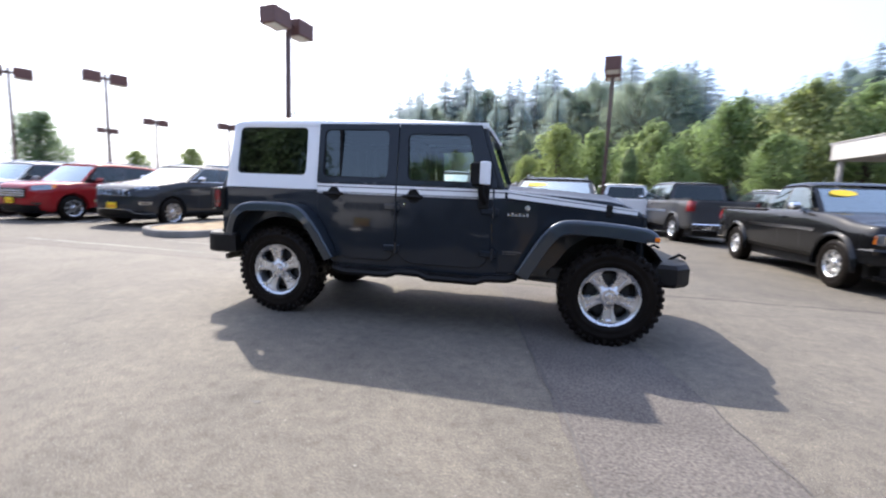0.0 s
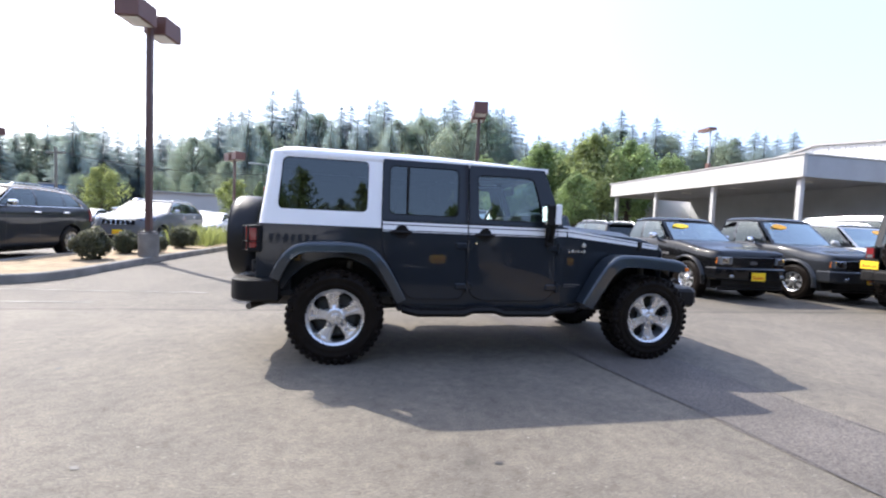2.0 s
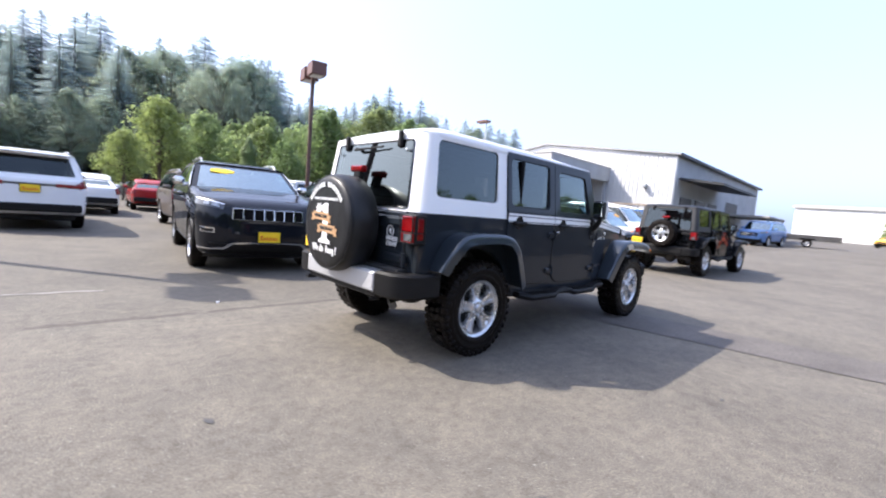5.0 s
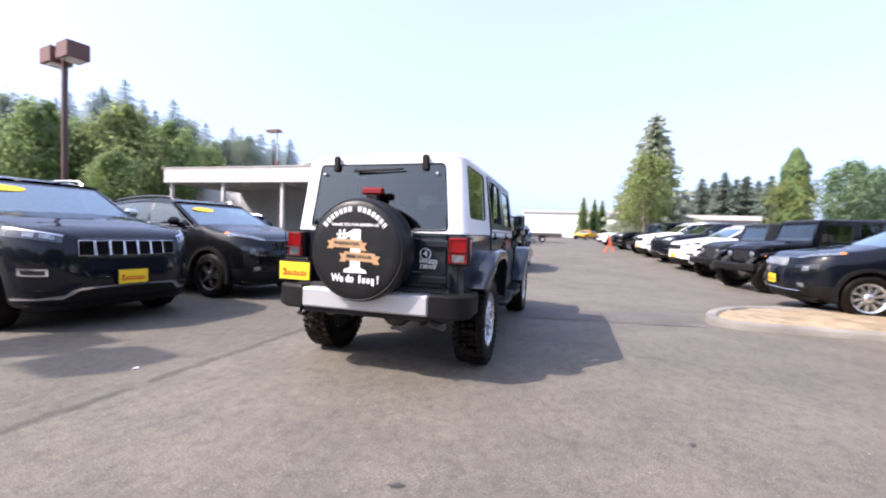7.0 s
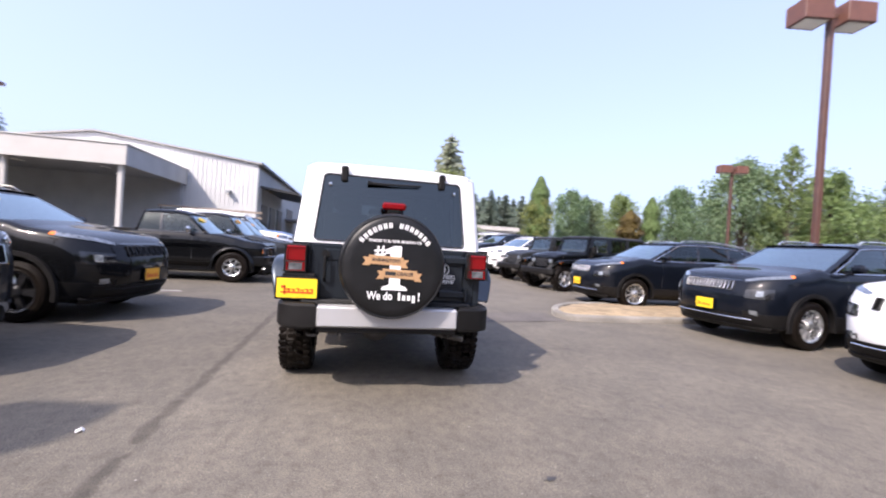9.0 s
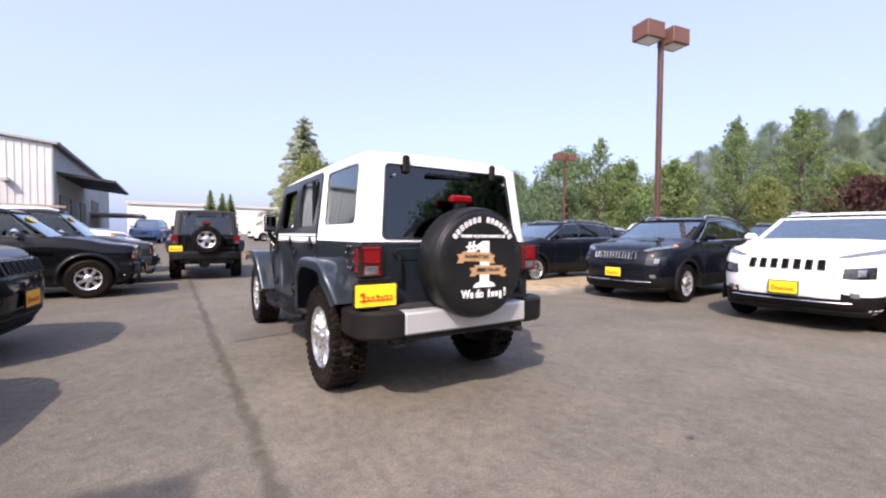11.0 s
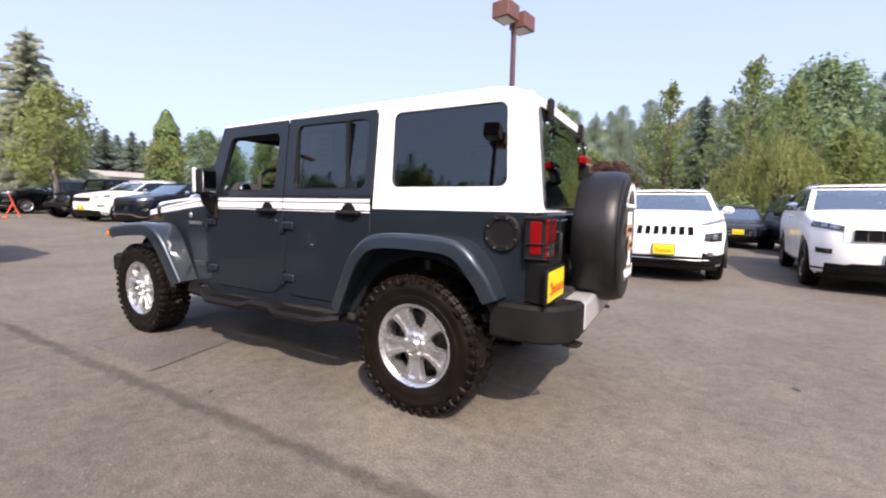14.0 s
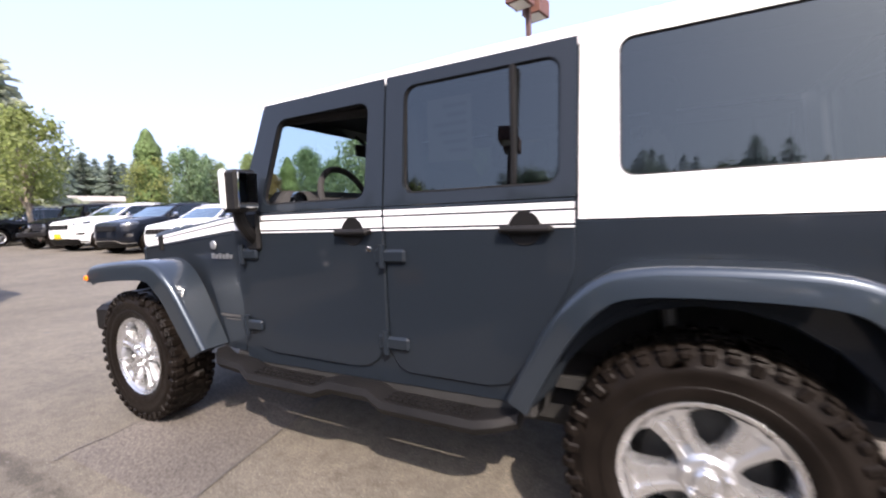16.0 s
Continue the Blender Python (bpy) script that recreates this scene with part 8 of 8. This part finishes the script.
    for k, cx in enumerate((-1.4735, 1.4735)):
        for s in (1, -1):
            add_wheel(t, (0.400, 0.25, 0.238, "five_spoke", lugs), cx, s * 0.727, 0.403, s, (RUBBER, rims), 20 + 31 * k + 12 * s)
    return t


VINYL = material("black_vinyl", (0.0085, 0.0085, 0.009), 0.4, var=0.25, scale=6, bump=0.5, bump_scale=9, spec=0.3)
BANNER = material("tan_ribbon", (0.42, 0.25, 0.12), 0.6, var=0.08)
SILVER_BUMPER = material("silver_bumper_paint", (0.47, 0.47, 0.475), 0.36, 0.4, var=0.05, scale=4)
MIRROR = material("mirror_glass", (0.8, 0.82, 0.84), 0.03, 1.0)
BLUE_GREY = material("blue_grey_paint", (0.0118, 0.0158, 0.0212), rough=0.42, metal=0.1, coat=0.42, var=0.05, scale=1.4, var2=0.08, scale2=350, spec=0.12)
TOP_WHITE = material("white_hardtop", (0.80, 0.80, 0.80), 0.45, coat=0.25, var=0.03, scale=2, bump=0.05, bump_scale=300)
# body paint lightened for the flares: reflected sky is put into the colour
SKY_LIT_FLARE = material("sky_lit_flare_paint", (0.031, 0.042, 0.055), rough=0.32, metal=0.55, coat=0.8, var=0.06, scale=2, var2=0.08, scale2=350, spec=0.3)
BLACK_PAINT = paint("black_paint", (0.002, 0.0023, 0.003))
NAVY = paint("dark_navy_paint", (0.0025, 0.0038, 0.0072))
GUNMETAL = paint("dark_grey_paint", (0.022, 0.024, 0.027))
GREY_PAINT = paint("grey_paint", (0.10, 0.105, 0.11))
SILVER = paint("silver_paint", (0.42, 0.43, 0.44))
WHITE_PAINT = paint("white_paint", (0.78, 0.78, 0.77), 0.02)
RED_PAINT = paint("dark_red_paint", (0.26, 0.012, 0.014))
METAL_GREY = paint("metallic_grey_paint", (0.055, 0.055, 0.056))
BLUE_PAINT = paint("blue_paint", (0.10, 0.19, 0.40))
BROWN_PAINT = paint("brown_grey_paint", (0.12, 0.10, 0.085))
YELLOW_PAINT = paint("yellow_paint", (0.75, 0.38, 0.02))
BLACK_TOP = material("black_hardtop", (0.012, 0.012, 0.013), 0.5, var=0.1, scale=4)

off_roader("off_road_car", pose(0, 0, 0), BLUE_GREY, TOP_WHITE, "dark blue-grey four-door off-roader with white hardtop and side stripes", hero=True)

# ---- the parked cars ----
off_roader("off_road_car", pose(10.12, 0.92, 0.02, 0, 0, -3), BLACK_PAINT, BLACK_TOP, "black four-door off-roader with a bare spare wheel", "parked cars")
car("suv", GRAND, -1.63, 3.3, -97, NAVY, "dark navy SUV with chrome grille slots", sticker=-1, seed=2)
car("suv", dict(CHEROKEE, style="broad_five"), 0.98, 3.02, -97, BLACK_PAINT, "black SUV with black wheels and slim lamps", ALLOY_DARK, sticker=-1, seed=3, plate_mat=ORANGE_TAG)
car("pickup_truck", PICKUP, 6.13, 2.4, -90, BLACK_PAINT, "black extended-cab pickup truck with alloy wheels", sticker=-1, seed=4)
car("pickup_truck", dict(PICKUP, W=1.86, H=1.76), 8.6, 2.2, -90, GUNMETAL, "dark grey pickup truck with a price sticker", sticker=-2, seed=5)
car("suv", COMPACT, 11.4, 2.5, -90, SILVER, "silver SUV with a sunlit windscreen", sticker=2, seed=6)
car("van", VAN, 14.2, 3.0, -90, WHITE_PAINT, "white van parked before the canopy", seed=7)
car("suv", COMPACT, 17.2, 3.4, -90, BLUE_PAINT, "blue compact SUV before the canopy", seed=8)
car("suv", DURANGO, -4.3, 9.5, 91, WHITE_PAINT, "white SUV with wide dark red tail lights", at_front=False, plate=False, seed=9)
car("suv", DURANGO, -6.25, 16.4, 92, WHITE_PAINT, "white SUV seen from behind", at_front=False, plate=False, seed=10)
car("sedan", SEDAN, -3.0, 15.8, 88, WHITE_PAINT, "white saloon seen from behind", at_front=False, plate=False, seed=11)
car("sedan", SEDAN, -0.4, 19.6, 86, RED_PAINT, "dark red saloon seen from behind", at_front=False, plate=False, seed=12)
car("suv", COMPACT, 1.2, 13.4, 90, GREY_PAINT, "grey SUV parked behind the row", at_front=False, plate=False, seed=31)
car("suv", COMPACT, -0.6, 9.6, -92, BROWN_PAINT, "brown-grey SUV facing the lane", seed=33)
car("suv", GRAND, -9.75, 4.5, -91, GUNMETAL, "dark grey SUV with bright grille slots", seed=13)
car("suv", COMPACT, -12.95, 4.35, -91, RED_PAINT, "dark red SUV with a yellow plate", seed=14)
car("suv", COMPACT, -15.8, 4.6, -91, SILVER, "silver SUV at the end of the row", seed=15)
car("suv", GRAND, -9.2, 11.4, -91, GREY_PAINT, "grey SUV with a sunlit windscreen", seed=16)
car("sedan", SEDAN, -9.4, 18.5, -90, WHITE_PAINT, "white saloon behind the island", seed=17)
car("pickup_truck", BIGPICKUP, 6.2, 9.3, 96, METAL_GREY, "charcoal grey pickup truck seen from behind", at_front=False, plate=False, seed=18)
car("pickup_truck", BIGPICKUP, 4.5, 12.6, 92, WHITE_PAINT, "white pickup truck seen from behind", at_front=False, plate=False, seed=19)
car("sedan", SEDAN, 1.4, 16.5, 90, WHITE_PAINT, "white saloon behind the pickup trucks", at_front=False, plate=False, seed=32)
car("suv", COMPACT, 8.9, 10.4, 90, GUNMETAL, "dark grey SUV behind the pickup trucks", at_front=False, plate=False, seed=37)
# the row facing it
car("suv", CHEROKEE, 0.2, -5.25, 93, NAVY, "dark navy SUV with chrome grille slots and slim lamps", seed=20)
car("suv", CHEROKEE, -2.5, -5.1, 91, WHITE_PAINT, "white SUV with black lower bumper and slim lamps", seed=21)
car("suv", GRAND, -5.42, -5.40, 86, WHITE_PAINT, "white SUV with block headlights and black wheels", ALLOY_DARK, seed=22)
car("suv", CHEROKEE, 3.98, -5.15, 88, NAVY, "dark navy SUV beside the parking island", seed=23)
off_roader("off_road_car", pose(7.6, -7.4, 0, 0, 0, 102), BLACK_PAINT, BLACK_TOP, "black four-door off-roader in the far row", "parked cars")
off_roader("off_road_car", pose(10.5, -7.55, 0, 0, 0, 100), GUNMETAL, BLACK_TOP, "dark grey off-roader in the far row", "parked cars")
off_roader("off_road_car", pose(21.1, -6.9, rise(21.1), 0, 0, 100), BLACK_PAINT, BLACK_TOP, "black off-roader beside the young tree", "parked cars")
for k, (x, y, spec, p, lab) in enumerate([(12.7, -5.3, GRAND, WHITE_PAINT, "white SUV in the far row"), (15.3, -5.05, GRAND, NAVY, "dark navy SUV with black wheels in the far row"), (18.0, -4.8, GRAND, WHITE_PAINT, "white SUV in the far row"), (30.0, -10.5, COMPACT, BLUE_PAINT, "blue SUV behind the far row")]):
    car("suv", spec, x, y, 100, p, lab, ALLOY_DARK if k == 1 else ALLOY, seed=24 + k, plate=k != 1)
car("suv", COMPACT, 35.5, -3.9, 100, WHITE_PAINT, "white SUV at the far end of the row", plate=False, seed=38)
car("sedan", SEDAN, 40.5, -6.2, 100, SILVER, "silver saloon at the far end of the row", plate=False, seed=39)
car("suv", DURANGO, 26.2, -4.3, 100, BLACK_PAINT, "black SUV beyond the young tree", plate=False, seed=34)
car("suv", COMPACT, 30.0, 3.4, 172, BLUE_PAINT, "blue SUV by the service doors", plate=False, seed=35)
car("sedan", SEDAN, 58, -2.5, 150, YELLOW_PAINT, "yellow car far down the lane", plate=False, seed=36)
# second row in the south
for k, (x, y, spec, p, lab, hd) in enumerate([(-4.35, -14.0, SEDAN, GUNMETAL, "dark grey coupe facing the lane", 90), (-6.2, -11.3, COMPACT, BLACK_PAINT, "black SUV with an orange sticker", 92), (-2.7, -10.7, COMPACT, GREY_PAINT, "grey SUV behind the front row", 92), (0.9, -13.0, COMPACT, GUNMETAL, "dark grey SUV behind the front row", 92),
                                              (6.3, -14.5, BIGPICKUP, WHITE_PAINT, "white pickup truck behind the front row", 95), (-9.6, -7.0, GRAND, SILVER, "silver SUV at the end of the row", 90), (9.6, -15, COMPACT, SILVER, "silver SUV behind the front row", 95), (13, -16, COMPACT, NAVY, "dark blue SUV behind the front row", 95)]):
    car("suv" if spec is COMPACT else ("sedan" if spec is SEDAN else "pickup_truck"), spec, x, y, hd, p, lab, sticker=2 if k == 1 else 0, seed=40 + k)
# a far row of cars before the road
for k, (spec, p, lab) in enumerate([(SEDAN, WHITE_PAINT, "white saloon in the far north row"), (COMPACT, SILVER, "silver SUV in the far north row"), (SEDAN, SILVER, "silver saloon in the far north row"), (COMPACT, WHITE_PAINT, "white SUV in the far north row"),
                                    (SEDAN, GREY_PAINT, "grey saloon in the far north row"), (SEDAN, WHITE_PAINT, "white saloon in the far north row"), (COMPACT, GUNMETAL, "dark grey SUV in the far north row"), (SEDAN, SILVER, "silver saloon in the far north row")]):
    car("suv" if spec is COMPACT else "sedan", spec, -23.5 + 2.75 * k, 33.5 + 0.3 * (k % 3), -90, p, lab, plate=False, seed=60 + k)

# ---- small things on the ground ----
STAIN = material("oil_stain", (0.045, 0.042, 0.039), 0.6, var=0.35, scale=9)
SCRAP = material("paper_scrap", (0.75, 0.74, 0.72), 0.7)


def blot(x, y, r, seed, stretch=1.6, turn=0.0, z=0.0045, mat=STAIN, name="oil_stain", label="small dark oil stain on the asphalt"):
    rg = random.Random(seed)
    pts = []
    for k in range(22):
        a = k * math.pi / 11
        q = r * (0.7 + 0.3 * math.sin(3 * a + seed) * math.cos(2 * a) + rg.uniform(-0.2, 0.2))
        pts.append((q * stretch * math.cos(a), q * math.sin(a), 0))
    m = Mesh().add(pts, [tuple(range(22))])
    return tagged(part(name, m, mat, m=pose(x, y, z, 0, 0, turn), sharp=0), label, "stain", "oil stains", kind="structure")



for k, (x, y, r) in enumerate([(-2.04, -0.69, 0.07), (-1.91, 0.1, 0.06), (-1.85, -0.28, 0.05), (-3.49, -0.8, 0.06), (-0.24, 1.26, 0.05), (-1.96, -0.2, 0.04), (-1.94, -0.48, 0.05), (0.66, 0.22, 0.06), (4.95, 0.12, 0.09), (-2.55, -2.23, 0.05), (-0.55, -2.42, 0.04)]):
    blot(x, y, r * 0.45, 70 + k, 1.4 + 0.2 * (k % 4), k * 37)
scrap = Mesh().grid([[(0.022 * i, 0.014 * j, 0.003 + 0.005 * ((i * 3 + j * 2) % 3)) for j in range(4)] for i in range(3)])
tagged(part("paper_scrap", scrap, SCRAP, m=pose(-2.76, 1.74, 0.002, 0, 0, 25), sharp=0), "small crumpled white paper scrap on the asphalt", "paper scrap")

# folding barricade and trailer at the east end of the lane
SAFETY_ORANGE = material("safety_orange", (0.80, 0.11, 0.035), 0.5, var=0.1, scale=6)
bar = thing("folding_barricade", "bright orange folding barricade standing on the asphalt", "barricade", m=pose(21.4, -3.8, rise(21.4), 0, 0, -105) @ Matrix.Diagonal((0.5, 0.6, 0.95, 1)))
for s in (1, -1):
    part("long_leg", Mesh().tube([(0.30, s * 0.24, 0.02), (-0.32, s * 0.2, 1.15)], 0.035, 8), SAFETY_ORANGE, bar)
    part("short_leg", Mesh().tube([(-0.62, s * 0.24, 0.02), (-0.05, s * 0.21, 0.66)], 0.028, 8), SAFETY_ORANGE, bar)
for z in (0.55, 0.95):
    part("board", Mesh().box((-0.02, -0.28, -0.09), (0.02, 0.28, 0.09), 0.008, Matrix.Translation((0.30 - 0.55 * z, 0, z)) @ pose(0, 0, 0, 0, -28, 0)), SAFETY_ORANGE, bar)
part("foot", Mesh().box((-0.75, -0.3, 0.0), (-0.45, 0.3, 0.06), 0.02), SAFETY_ORANGE, bar)

tl = thing("flatbed_trailer", "low dark flatbed trailer parked by the hall", "trailer", m=pose(38.0, 1.2, rise(38.0), 0, 0, 95))
part("bed", Mesh().box((-1.9, -0.9, 0.5), (1.9, 0.9, 0.62), 0.02), STEEL, tl)
for s in (1, -1):
    part("side_rail", Mesh().box((-1.9, s * 0.86, 0.62), (1.9, s * 0.9, 0.92), 0.01), STEEL, tl)
    part("mudguard", Mesh().box((-0.45, s * 0.9, 0.60), (0.45, s * 1.12, 0.66), 0.02), PLASTIC, tl)
    add_wheel(tl, (0.3, 0.18, 0.18, "seven_spoke", 0), 0.0, s * 1.0, 0.3, s)
part("tow_bar", Mesh().box((1.9, -0.05, 0.45), (3.1, 0.05, 0.53), 0.01), STEEL, tl)
part("stand", Mesh().box((2.7, -0.04, 0.0), (2.78, 0.04, 0.45), 0.01), STEEL, tl)
